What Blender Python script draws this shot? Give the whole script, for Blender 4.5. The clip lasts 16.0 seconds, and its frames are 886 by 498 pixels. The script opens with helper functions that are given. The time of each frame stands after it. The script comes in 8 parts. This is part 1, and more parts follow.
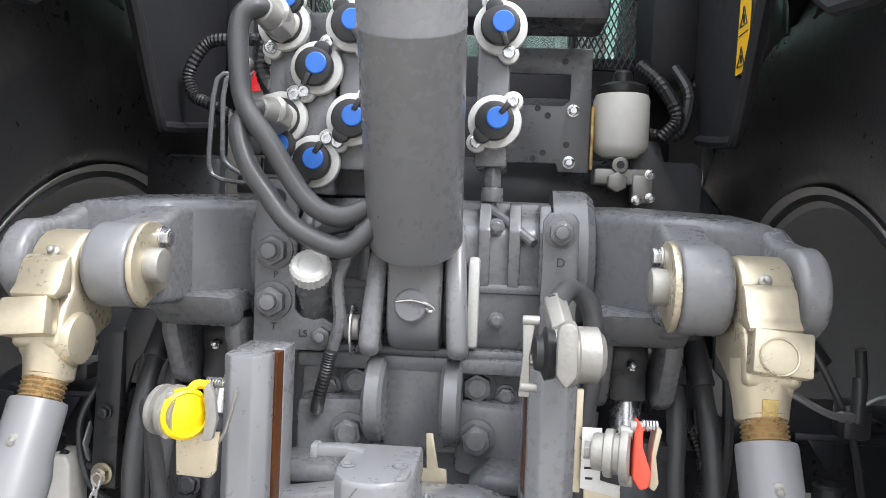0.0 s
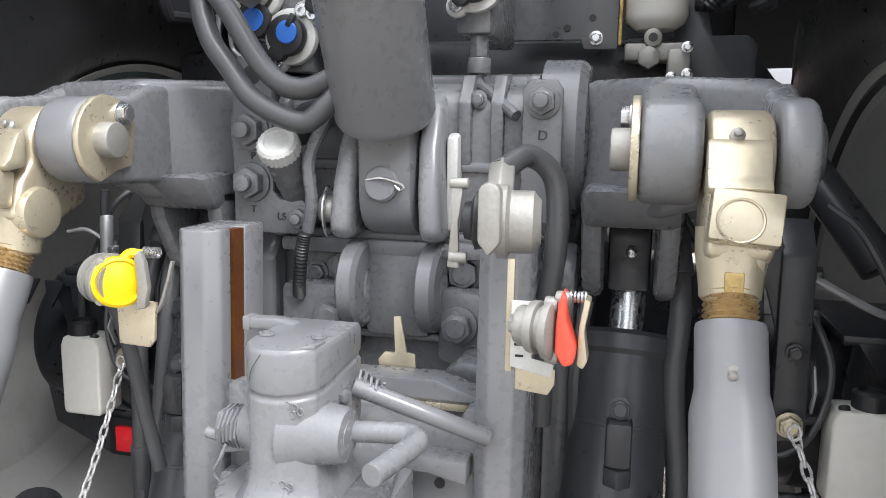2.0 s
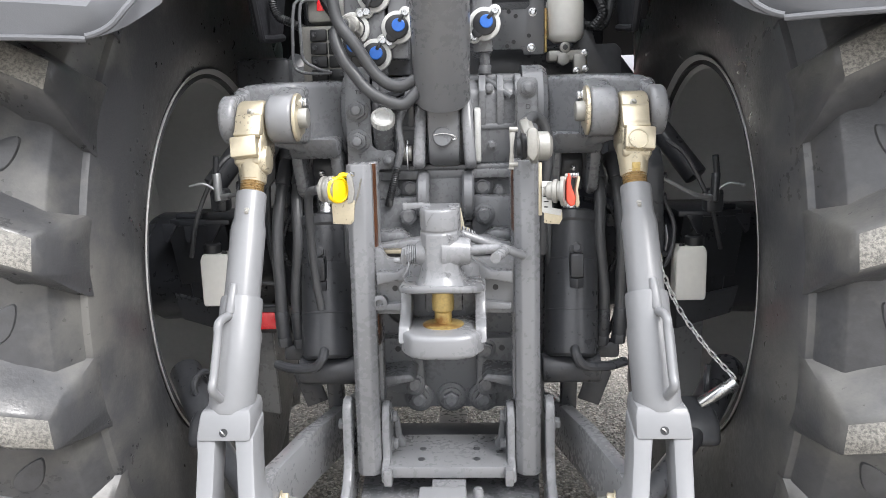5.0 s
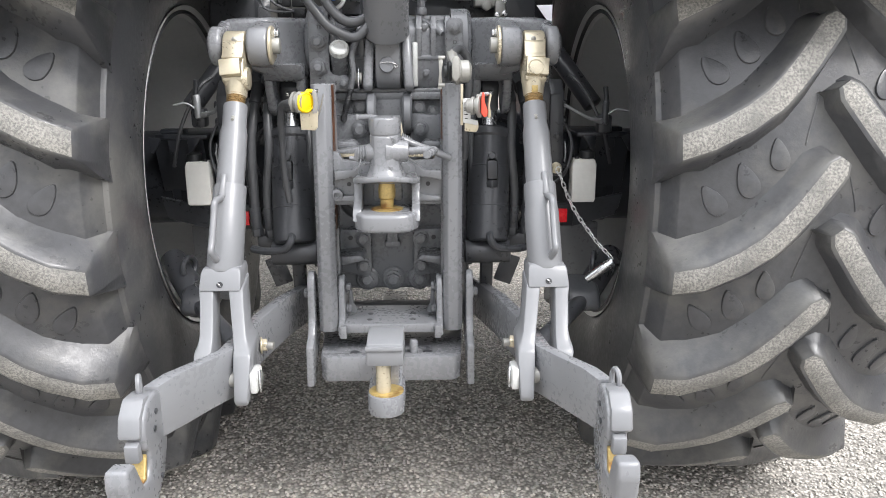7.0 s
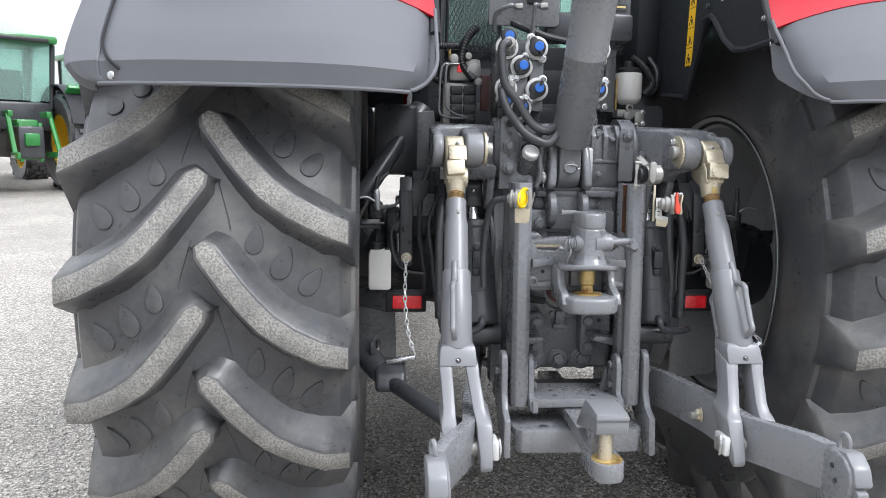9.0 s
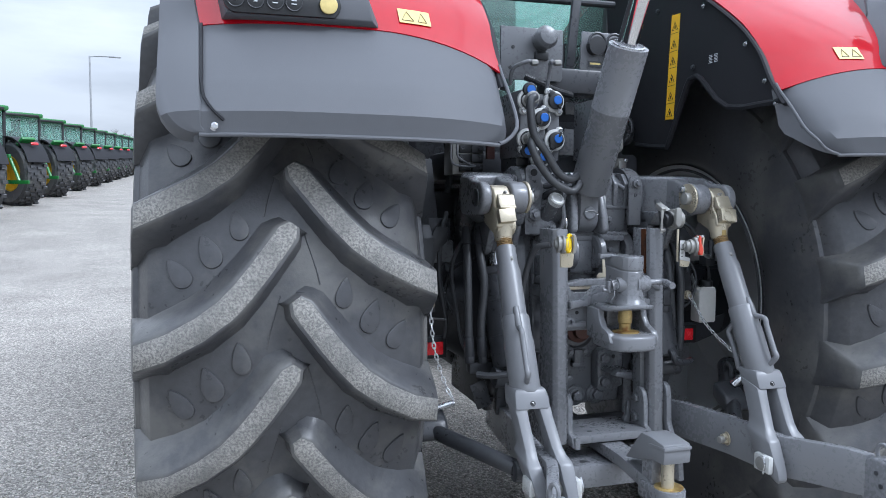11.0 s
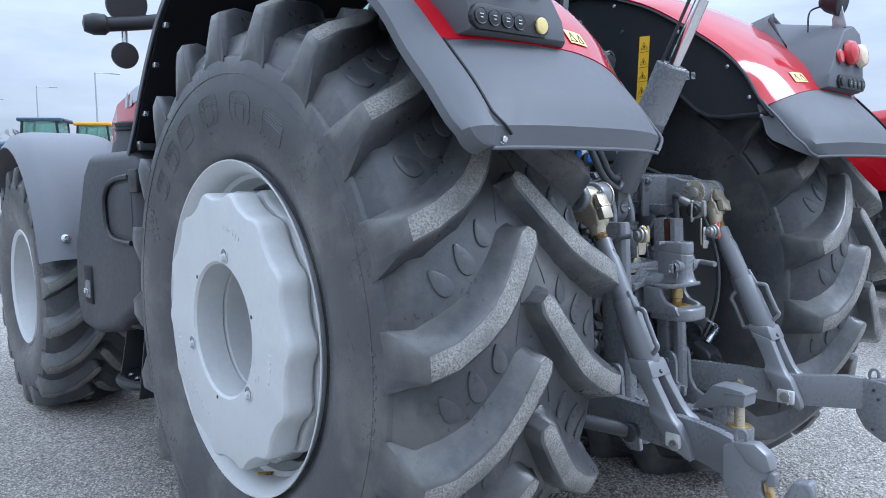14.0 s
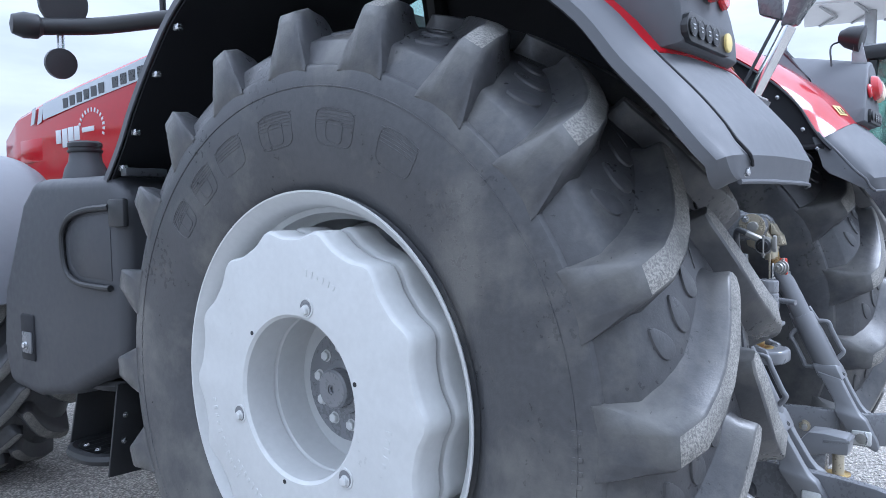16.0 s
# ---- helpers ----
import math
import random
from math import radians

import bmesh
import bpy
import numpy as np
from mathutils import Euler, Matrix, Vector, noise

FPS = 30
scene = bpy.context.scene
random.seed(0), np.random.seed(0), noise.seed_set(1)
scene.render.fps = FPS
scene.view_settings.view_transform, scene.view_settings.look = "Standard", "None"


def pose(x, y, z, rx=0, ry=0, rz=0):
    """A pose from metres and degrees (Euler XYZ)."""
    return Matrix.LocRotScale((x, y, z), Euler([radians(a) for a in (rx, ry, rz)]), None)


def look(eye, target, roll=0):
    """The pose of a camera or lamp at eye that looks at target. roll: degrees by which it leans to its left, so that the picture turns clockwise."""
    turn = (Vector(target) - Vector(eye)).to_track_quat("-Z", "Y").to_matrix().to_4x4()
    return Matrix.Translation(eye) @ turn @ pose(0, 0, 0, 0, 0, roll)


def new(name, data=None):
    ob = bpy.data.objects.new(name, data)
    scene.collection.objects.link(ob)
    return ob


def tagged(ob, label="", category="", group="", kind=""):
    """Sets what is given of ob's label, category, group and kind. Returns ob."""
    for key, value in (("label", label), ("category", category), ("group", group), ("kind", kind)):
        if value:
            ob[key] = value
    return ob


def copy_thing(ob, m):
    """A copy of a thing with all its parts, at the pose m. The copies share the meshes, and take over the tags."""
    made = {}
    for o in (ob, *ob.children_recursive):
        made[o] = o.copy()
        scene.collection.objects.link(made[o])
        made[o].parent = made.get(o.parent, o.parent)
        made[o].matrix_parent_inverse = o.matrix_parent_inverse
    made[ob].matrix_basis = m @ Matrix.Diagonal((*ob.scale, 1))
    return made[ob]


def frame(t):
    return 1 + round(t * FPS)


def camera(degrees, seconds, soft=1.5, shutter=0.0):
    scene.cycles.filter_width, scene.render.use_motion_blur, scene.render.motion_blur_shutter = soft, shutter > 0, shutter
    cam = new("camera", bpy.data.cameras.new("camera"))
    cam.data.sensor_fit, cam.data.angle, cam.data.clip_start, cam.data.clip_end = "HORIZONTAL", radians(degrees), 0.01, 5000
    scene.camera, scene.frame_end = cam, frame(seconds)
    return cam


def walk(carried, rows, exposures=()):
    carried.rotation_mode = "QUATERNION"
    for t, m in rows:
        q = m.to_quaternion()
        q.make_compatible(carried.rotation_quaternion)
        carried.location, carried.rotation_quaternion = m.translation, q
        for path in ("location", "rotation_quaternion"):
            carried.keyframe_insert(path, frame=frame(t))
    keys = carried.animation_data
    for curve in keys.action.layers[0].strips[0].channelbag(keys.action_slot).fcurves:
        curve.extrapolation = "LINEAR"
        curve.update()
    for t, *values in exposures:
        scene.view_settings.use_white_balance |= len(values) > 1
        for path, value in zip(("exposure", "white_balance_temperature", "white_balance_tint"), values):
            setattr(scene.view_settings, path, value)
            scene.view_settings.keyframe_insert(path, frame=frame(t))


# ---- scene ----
cam = camera(61.9, 16.0, soft=0.9)
PATH = [
    (0, (0.1110, -1.4113, 1.4789), (-0.0529, 0.5773, 1.3432), 2.00),
    (0.5, (0.1700, -1.3759, 1.4511), (-0.1360, 0.5878, 1.2270), 2.01),
    (1, (0.2560, -1.3143, 1.4298), (-0.1630, 0.6190, 1.1353), 1.74),
    (1.5, (0.2930, -1.3056, 1.4167), (-0.1978, 0.6051, 1.0877), 1.30),
    (2, (0.2900, -1.3256, 1.4171), (-0.2039, 0.5824, 1.0771), 0.60),
    (2.5, (0.2450, -1.3911, 1.4404), (-0.1980, 0.5312, 1.1111), -0.07),
    (3, (0.1460, -1.5505, 1.4248), (-0.2090, 0.3891, 1.0901), -0.62),
    (5.5, (0.0690, -2.2237, 1.4209), (0.0220, -0.2742, 0.9769), -1.33),
    (6, (0.1010, -2.3442, 1.3984), (0.0980, -0.4095, 0.8918), -1.00),
    (6.5, (0.1360, -2.4845, 1.3883), (0.1670, -0.5572, 0.8548), -0.68),
    (7, (0.0860, -2.5676, 1.3851), (0.1440, -0.6382, 0.8616), -0.16),
    (7.5, (-0.0850, -2.6763, 1.3974), (-0.0070, -0.7351, 0.9224), 0.35),
    (8, (-0.2510, -2.7691, 1.4113), (-0.1580, -0.8107, 1.0162), 0.96),
    (8.5, (-0.4070, -2.7750, 1.4154), (-0.2840, -0.8059, 1.0872), 1.18),
    (9, (-0.5880, -2.7461, 1.4078), (-0.4170, -0.7736, 1.1254), 1.00),
    (11.5, (-1.3950, -2.6394, 1.4416), (-0.6719, -0.7807, 1.2916), 0.54),
    (12, (-1.6380, -2.6091, 1.4570), (-0.7931, -0.8017, 1.3171), 0.31),
    (12.5, (-1.8230, -2.5692, 1.4521), (-0.8601, -0.8220, 1.3095), -0.12),
    (13, (-1.9840, -2.4174, 1.4389), (-0.8949, -0.7472, 1.2829), -0.54),
    (13.5, (-2.1290, -2.3131, 1.4538), (-0.9341, -0.7185, 1.2813), -0.58),
    (14, (-2.3530, -2.1968, 1.4633), (-1.0669, -0.6774, 1.2704), -0.62),
    (14.5, (-2.4840, -2.0848, 1.4630), (-1.1260, -0.6307, 1.2595), -0.68),
    (15, (-2.5180, -1.8538, 1.4601), (-1.0934, -0.4653, 1.2539), -0.64),
    (15.5, (-2.5350, -1.6704, 1.4793), (-1.0508, -0.3429, 1.2924), -0.50),
    (16, (-2.6200, -1.4521, 1.4917), (-1.0659, -0.1994, 1.3665), -0.36),
]
walk(cam, [(t, look(eye, target, roll)) for t, eye, target, roll in PATH],
     exposures=[(0, 1.33, 6080, 12), (1.5, 1.22, 6100, 12), (3, 1.40, 6130, 11.5), (5.5, 1.38, 6160, 11.5), (9, 0.92, 5880, 11.5), (11.5, 0.42, 5190, 10), (12.5, 0.32, 5090, 9), (14, 0.48, 4960, 10), (16, 0.70, 5010, 12)])

# ---- world, sun ----
world = bpy.data.worlds.new("overcast_sky")
scene.world = world
world.use_nodes = True
wn, wl = world.node_tree.nodes, world.node_tree.links
wn.clear()
w_out = wn.new("ShaderNodeOutputWorld")
w_bg = wn.new("ShaderNodeBackground")
w_sky = wn.new("ShaderNodeTexSky")
w_sky.sky_type = "NISHITA"
w_sky.sun_disc = False
SUN_ELEVATION, SUN_AZIMUTH = 48.0, 132.0   # degrees; azimuth clockwise from +y
w_sky.sun_elevation = radians(SUN_ELEVATION)
w_sky.sun_rotation = radians(SUN_AZIMUTH)
w_sky.air_density, w_sky.dust_density = 1.0, 3.0
w_skyscale = wn.new("ShaderNodeVectorMath")
w_skyscale.operation = "SCALE"
w_skyscale.inputs["Scale"].default_value = 0.11
wl.new(w_sky.outputs[0], w_skyscale.inputs[0])
w_tc = wn.new("ShaderNodeTexCoord")
w_map = wn.new("ShaderNodeMapping")
w_map.inputs["Scale"].default_value = (1.2, 1.2, 5.0)
wl.new(w_tc.outputs["Generated"], w_map.inputs[0])
w_noise = wn.new("ShaderNodeTexNoise")
w_noise.inputs["Scale"].default_value = 1.6
w_noise.inputs["Detail"].default_value = 8.0
w_noise.inputs["Roughness"].default_value = 0.55
wl.new(w_map.outputs[0], w_noise.inputs[0])
w_ramp = wn.new("ShaderNodeValToRGB")
w_ramp.color_ramp.elements[0].position = 0.36
w_ramp.color_ramp.elements[0].color = (0.61, 0.605, 0.59, 1)
w_ramp.color_ramp.elements[1].position = 0.62
w_ramp.color_ramp.elements[1].color = (0.98, 0.955, 0.905, 1)
wl.new(w_noise.outputs[0], w_ramp.inputs[0])
w_mix = wn.new("ShaderNodeMix")
w_mix.data_type = "RGBA"
w_mix.inputs[0].default_value = 0.88
wl.new(w_skyscale.outputs[0], w_mix.inputs[6])
wl.new(w_ramp.outputs[0], w_mix.inputs[7])
# an overcast sky is brighter overhead than at the horizon
w_sep = wn.new("ShaderNodeSeparateXYZ")
wl.new(w_tc.outputs["Generated"], w_sep.inputs[0])
w_up = wn.new("ShaderNodeMapRange")
w_up.inputs[1].default_value, w_up.inputs[2].default_value = 0.10, 0.9
w_up.inputs[3].default_value, w_up.inputs[4].default_value = 0.66, 2.1
wl.new(w_sep.outputs[2], w_up.inputs[0])
w_over = wn.new("ShaderNodeVectorMath")
w_over.operation = "SCALE"
wl.new(w_mix.outputs[2], w_over.inputs[0])
wl.new(w_up.outputs[0], w_over.inputs["Scale"])
wl.new(w_over.outputs[0], w_bg.inputs[0])
w_bg.inputs[1].default_value = 1.0
wl.new(w_bg.outputs[0], w_out.inputs[0])

sun = new("sun", bpy.data.lights.new("sun", "SUN"))
sun.data.energy = 1.5
sun.data.angle = radians(22)
sun.data.color = (1.0, 0.96, 0.9)
_e, _a = radians(SUN_ELEVATION), radians(SUN_AZIMUTH)
sun.matrix_world = look((math.sin(_a) * math.cos(_e) * 30, math.cos(_a) * math.cos(_e) * 30, math.sin(_e) * 30), (0, 0, 0))


# ---- materials ----
def material(name, color, rough=0.5, metal=0.0, spread=0.15, scale=8.0, bump=0.0, bump_scale=60.0, rough_spread=0.1,
             coat=0.0, dirt=None, dirt_at=0.58, dirt_scale=3.0, transmission=0.0, specular=0.5, per_object=0.0):
    """A painted, plastic, rubber or metal surface with a mottled tone, worn patches of a second colour and fine relief."""
    m = bpy.data.materials.new(name)
    m.use_nodes = True
    n, l = m.node_tree.nodes, m.node_tree.links
    b = n["Principled BSDF"]
    tc = n.new("ShaderNodeTexCoord")
    no = n.new("ShaderNodeTexNoise")
    no.inputs["Scale"].default_value, no.inputs["Detail"].default_value = scale, 6
    l.new(tc.outputs["Object"], no.inputs[0])
    fine = n.new("ShaderNodeTexNoise")
    fine.inputs["Scale"].default_value, fine.inputs["Detail"].default_value = scale * 11, 4
    l.new(tc.outputs["Object"], fine.inputs[0])
    both = n.new("ShaderNodeMath")
    both.operation = "ADD"
    l.new(no.outputs[0], both.inputs[0])
    l.new(fine.outputs[0], both.inputs[1])
    last = both.outputs[0]
    if per_object:
        oi = n.new("ShaderNodeObjectInfo")
        pm = n.new("ShaderNodeMath")
        pm.operation = "MULTIPLY_ADD"
        l.new(oi.outputs["Random"], pm.inputs[0])
        pm.inputs[1].default_value = per_object
        l.new(last, pm.inputs[2])
        last = pm.outputs[0]
    ramp = n.new("ShaderNodeMapRange")
    ramp.inputs[1].default_value, ramp.inputs[2].default_value = 0.6, 1.4
    ramp.inputs[3].default_value, ramp.inputs[4].default_value = 1 - spread, 1 + spread
    l.new(last, ramp.inputs[0])
    mul = n.new("ShaderNodeVectorMath")
    mul.operation = "SCALE"
    mul.inputs[0].default_value = color[:3]
    l.new(ramp.outputs[0], mul.inputs["Scale"])
    col = mul.outputs[0]
    if dirt:
        dn = n.new("ShaderNodeTexNoise")
        dn.inputs["Scale"].default_value, dn.inputs["Detail"].default_value, dn.inputs["Roughness"].default_value = dirt_scale, 9, 0.65
        l.new(tc.outputs["Object"], dn.inputs[0])
        dr = n.new("ShaderNodeMapRange")
        dr.inputs[1].default_value, dr.inputs[2].default_value = dirt_at, dirt_at + 0.14
        l.new(dn.outputs[0], dr.inputs[0])
        mx = n.new("ShaderNodeMix")
        mx.data_type = "RGBA"
        l.new(dr.outputs[0], mx.inputs[0])
        l.new(col, mx.inputs[6])
        mx.inputs[7].default_value = (*dirt[:3], 1)
        col = mx.outputs[2]
    l.new(col, b.inputs["Base Color"])
    rr = n.new("ShaderNodeMapRange")
    rr.inputs[1].default_value, rr.inputs[2].default_value = 0.6, 1.4
    rr.inputs[3].default_value, rr.inputs[4].default_value = max(0.02, rough - rough_spread), min(1, rough + rough_spread)
    l.new(both.outputs[0], rr.inputs[0])
    l.new(rr.outputs[0], b.inputs["Roughness"])
    b.inputs["Metallic"].default_value = metal
    b.inputs["Specular IOR Level"].default_value = specular
    b.inputs["Coat Weight"].default_value = coat
    b.inputs["Coat Roughness"].default_value = 0.06
    b.inputs["Transmission Weight"].default_value = transmission
    if bump:
        bn = n.new("ShaderNodeTexNoise")
        bn.inputs["Scale"].default_value, bn.inputs["Detail"].default_value = bump_scale, 5
        l.new(tc.outputs["Object"], bn.inputs[0])
        bp = n.new("ShaderNodeBump")
        bp.inputs["Strength"].default_value, bp.inputs["Distance"].default_value = bump, 0.0016
        l.new(bn.outputs[0], bp.inputs["Height"])
        l.new(bp.outputs[0], b.inputs["Normal"])
    return m


def speckled(name, dark, light, scale, at, rough=0.85, bump=0.6, distance=0.004, wide=0.1):
    """Chipped or pebbly surface: light grains in a dark ground."""
    m = bpy.data.materials.new(name)
    m.use_nodes = True
    n, l = m.node_tree.nodes, m.node_tree.links
    b = n["Principled BSDF"]
    tc = n.new("ShaderNodeTexCoord")
    vo = n.new("ShaderNodeTexNoise")
    vo.inputs["Scale"].default_value, vo.inputs["Detail"].default_value, vo.inputs["Roughness"].default_value = scale, 3, 0.7
    l.new(tc.outputs["Object"], vo.inputs[0])
    mr = n.new("ShaderNodeMapRange")
    mr.inputs[1].default_value, mr.inputs[2].default_value = at - wide, at + wide
    l.new(vo.outputs[0], mr.inputs[0])
    big = n.new("ShaderNodeTexNoise")
    big.inputs["Scale"].default_value = scale / 14
    l.new(tc.outputs["Object"], big.inputs[0])
    mm = n.new("ShaderNodeMath")
    mm.operation = "MULTIPLY"
    l.new(mr.outputs[0], mm.inputs[0])
    bm_ = n.new("ShaderNodeMapRange")
    bm_.inputs[1].default_value, bm_.inputs[2].default_value, bm_.inputs[3].default_value = 0.3, 0.65, 0.25
    l.new(big.outputs[0], bm_.inputs[0])
    l.new(bm_.outputs[0], mm.inputs[1])
    mx = n.new("ShaderNodeMix")
    mx.data_type = "RGBA"
    l.new(mm.outputs[0], mx.inputs[0])
    mx.inputs[6].default_value, mx.inputs[7].default_value = (*dark, 1), (*light, 1)
    l.new(mx.outputs[2], b.inputs["Base Color"])
    b.inputs["Roughness"].default_value = rough
    bp = n.new("ShaderNodeBump")
    bp.inputs["Strength"].default_value, bp.inputs["Distance"].default_value = bump, distance
    l.new(vo.outputs[0], bp.inputs["Height"])
    l.new(bp.outputs[0], b.inputs["Normal"])
    return m


def gravel_material():
    m = bpy.data.materials.new("gravel_chippings")
    m.use_nodes = True
    n, l = m.node_tree.nodes, m.node_tree.links
    b = n["Principled BSDF"]
    tc = n.new("ShaderNodeTexCoord")
    vo = n.new("ShaderNodeTexVoronoi")
    vo.inputs["Scale"].default_value = 85
    l.new(tc.outputs["Object"], vo.inputs["Vector"])
    # tone halves towards the gaps: crevice shade put into the stone colour
    edge = n.new("ShaderNodeMapRange")
    edge.inputs[1].default_value, edge.inputs[2].default_value = 0.15, 0.75
    edge.inputs[3].default_value, edge.inputs[4].default_value = 1.0, 0.5
    l.new(vo.outputs["Distance"], edge.inputs[0])
    stone = n.new("ShaderNodeValToRGB")
    el = stone.color_ramp.elements
    el[0].position, el[0].color = 0.0, (0.255, 0.238, 0.210, 1)
    el[1].position, el[1].color = 1.0, (0.67, 0.62, 0.55, 1)
    mid = el.new(0.55)
    mid.color = (0.425, 0.40, 0.362, 1)
    sep = n.new("ShaderNodeSeparateColor")
    l.new(vo.outputs["Color"], sep.inputs[0])
    l.new(sep.outputs[0], stone.inputs[0])
    big = n.new("ShaderNodeTexNoise")
    big.inputs["Scale"].default_value, big.inputs["Detail"].default_value = 1.1, 9
    l.new(tc.outputs["Object"], big.inputs[0])
    patch = n.new("ShaderNodeMapRange")
    patch.inputs[1].default_value, patch.inputs[2].default_value = 0.35, 0.68
    patch.inputs[3].default_value, patch.inputs[4].default_value = 0.84, 1.10
    l.new(big.outputs[0], patch.inputs[0])
    k = n.new("ShaderNodeMath")
    k.operation = "MULTIPLY"
    l.new(edge.outputs[0], k.inputs[0])
    l.new(patch.outputs[0], k.inputs[1])
    sc = n.new("ShaderNodeVectorMath")
    sc.operation = "SCALE"
    l.new(stone.outputs[0], sc.inputs[0])
    l.new(k.outputs[0], sc.inputs["Scale"])
    l.new(sc.outputs[0], b.inputs["Base Color"])
    b.inputs["Roughness"].default_value = 0.9
    bp = n.new("ShaderNodeBump")
    bp.inputs["Strength"].default_value, bp.inputs["Distance"].default_value = 0.9, 0.006
    bp.invert = True
    l.new(vo.outputs["Distance"], bp.inputs["Height"])
    l.new(bp.outputs[0], b.inputs["Normal"])
    return m


def glass_material(name, color, rough=0.02):
    m = bpy.data.materials.new(name)
    m.use_nodes = True
    n, l = m.node_tree.nodes, m.node_tree.links
    b = n["Principled BSDF"]
    b.inputs["Base Color"].default_value = (*color, 1)
    b.inputs["Roughness"].default_value = rough
    b.inputs["Transmission Weight"].default_value = 0.85
    b.inputs["IOR"].default_value = 1.45
    return m


GREY = material("dark_grey_paint", (0.138, 0.142, 0.150), 0.28, 0, 0.03, 7, 0.04, 130, rough_spread=0.03, coat=0.12)
CAST = material("grey_painted_casting", (0.140, 0.144, 0.153), 0.28, 0, 0.03, 9, 0.20, 160, rough_spread=0.03, coat=0.18)
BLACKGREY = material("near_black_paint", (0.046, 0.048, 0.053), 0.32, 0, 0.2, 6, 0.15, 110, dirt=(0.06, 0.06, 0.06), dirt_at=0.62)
SILVER = material("light_grey_paint", (0.186, 0.190, 0.199), 0.33, 0, 0.03, 8, 0.08, 130, rough_spread=0.03)
LINK = material("mid_grey_paint", (0.184, 0.188, 0.198), 0.28, 0, 0.03, 8, 0.05, 150, rough_spread=0.03, coat=0.15)
ZINC = material("yellow_zinc_steel", (0.53, 0.475, 0.355), 0.32, 0.55, 0.10, 14, 0.12, 120, dirt=(0.46, 0.37, 0.22), dirt_at=0.60, dirt_scale=9)
THREAD = material("rusty_greased_thread", (0.36, 0.255, 0.125), 0.30, 0.4, 0.4, 20, 0.3, 120, dirt=(0.15, 0.085, 0.035), dirt_at=0.55, dirt_scale=25)
BRASS = material("greased_brass", (0.46, 0.34, 0.13), 0.38, 0.45, 0.3, 20, 0.3, 120, dirt=(0.22, 0.11, 0.03), dirt_at=0.52, dirt_scale=25)
CHAIN = material("bright_plated_chain", (0.66, 0.66, 0.66), 0.3, 0.3, 0.1, 20)
STEEL = material("bare_steel", (0.62, 0.63, 0.64), 0.25, 0.9, 0.12, 12)
CHROME = material("chrome_rod", (0.80, 0.80, 0.80), 0.10, 1.0, 0.06, 10, rough_spread=0.03)
ALU = material("cast_aluminium", (0.31, 0.305, 0.285), 0.40, 0.4, 0.14, 20, 0.25, 160, dirt=(0.25, 0.24, 0.215), dirt_at=0.62, dirt_scale=14)
WHITEMETAL = material("chipped_white_metal", (0.56, 0.565, 0.55), 0.45, 0.15, 0.12, 25, 0.3, 140, dirt=(0.38, 0.37, 0.35), dirt_at=0.60, dirt_scale=30)
RUBBER = material("tyre_rubber", (0.060, 0.061, 0.065), 0.36, 0, 0.25, 5, 0.30, 160, rough_spread=0.14, dirt=(0.118, 0.116, 0.110), dirt_at=0.50, dirt_scale=3.2)
WORN = speckled("worn_lug_top", (0.15, 0.148, 0.14), (0.33, 0.318, 0.29), 180, 0.49)
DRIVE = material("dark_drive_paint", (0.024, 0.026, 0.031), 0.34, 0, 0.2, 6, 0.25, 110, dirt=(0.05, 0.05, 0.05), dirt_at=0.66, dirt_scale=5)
HOSE = material("hose_rubber", (0.062, 0.064, 0.068), 0.36, 0, 0.15, 20, 0.15, 200, dirt=(0.10, 0.10, 0.10), dirt_at=0.62)
BLACK = material("black_plastic", (0.018, 0.019, 0.021), 0.42, 0, 0.2, 10, 0.15, 260)
LINER = material("dark_inner_plastic", (0.020, 0.0205, 0.024), 0.60, 0, 0.2, 4, 0.2, 240, specular=0.25, dirt=(0.027, 0.027, 0.03), dirt_at=0.6)
FENDER = material("grey_moulded_plastic", (0.110, 0.114, 0.124), 0.58, 0, 0.06, 3, 0.15, 420, specular=0.35, dirt=(0.125, 0.13, 0.14), dirt_at=0.66)
TANK = material("dark_tank_plastic", (0.045, 0.047, 0.053), 0.5, 0, 0.06, 3, 0.12, 420)
FRONTF = material("pale_grey_plastic", (0.16, 0.165, 0.18), 0.45, 0, 0.06, 3, 0.12, 420)
RED = material("glossy_red_paint", (0.41, 0.003, 0.011), 0.34, 0, 0.06, 3, coat=0.75, specular=0.05, rough_spread=0.03)
REDLAMP = material("red_lens", (0.50, 0.01, 0.015), 0.12, 0, 0.12, 30, coat=0.6, bump=0.3, bump_scale=300)
AMBER = material("clear_amber_lens", (0.75, 0.60, 0.42), 0.15, 0, 0.15, 40, coat=0.6, bump=0.3, bump_scale=300)
WHEEL = material("silver_wheel_paint", (0.545, 0.552, 0.545), 0.36, 0.0, 0.06, 5, 0.12, 150, dirt=(0.43, 0.435, 0.43), dirt_at=0.64)
WHITE = material("milky_plastic", (0.74, 0.73, 0.69), 0.4, 0, 0.06, 6)
YELLOW = material("yellow_plastic", (0.80, 0.55, 0.0), 0.38, 0, 0.08, 10)
ORANGE = material("orange_red_plastic", (0.72, 0.085, 0.05), 0.4, 0, 0.1, 10)
REFLECT = material("red_reflector", (0.90, 0.02, 0.03), 0.25, 0, 0.12, 60, coat=0.8, bump=0.4, bump_scale=500)
BLUE = material("blue_plastic", (0.03, 0.14, 0.52), 0.4, 0, 0.1, 12)
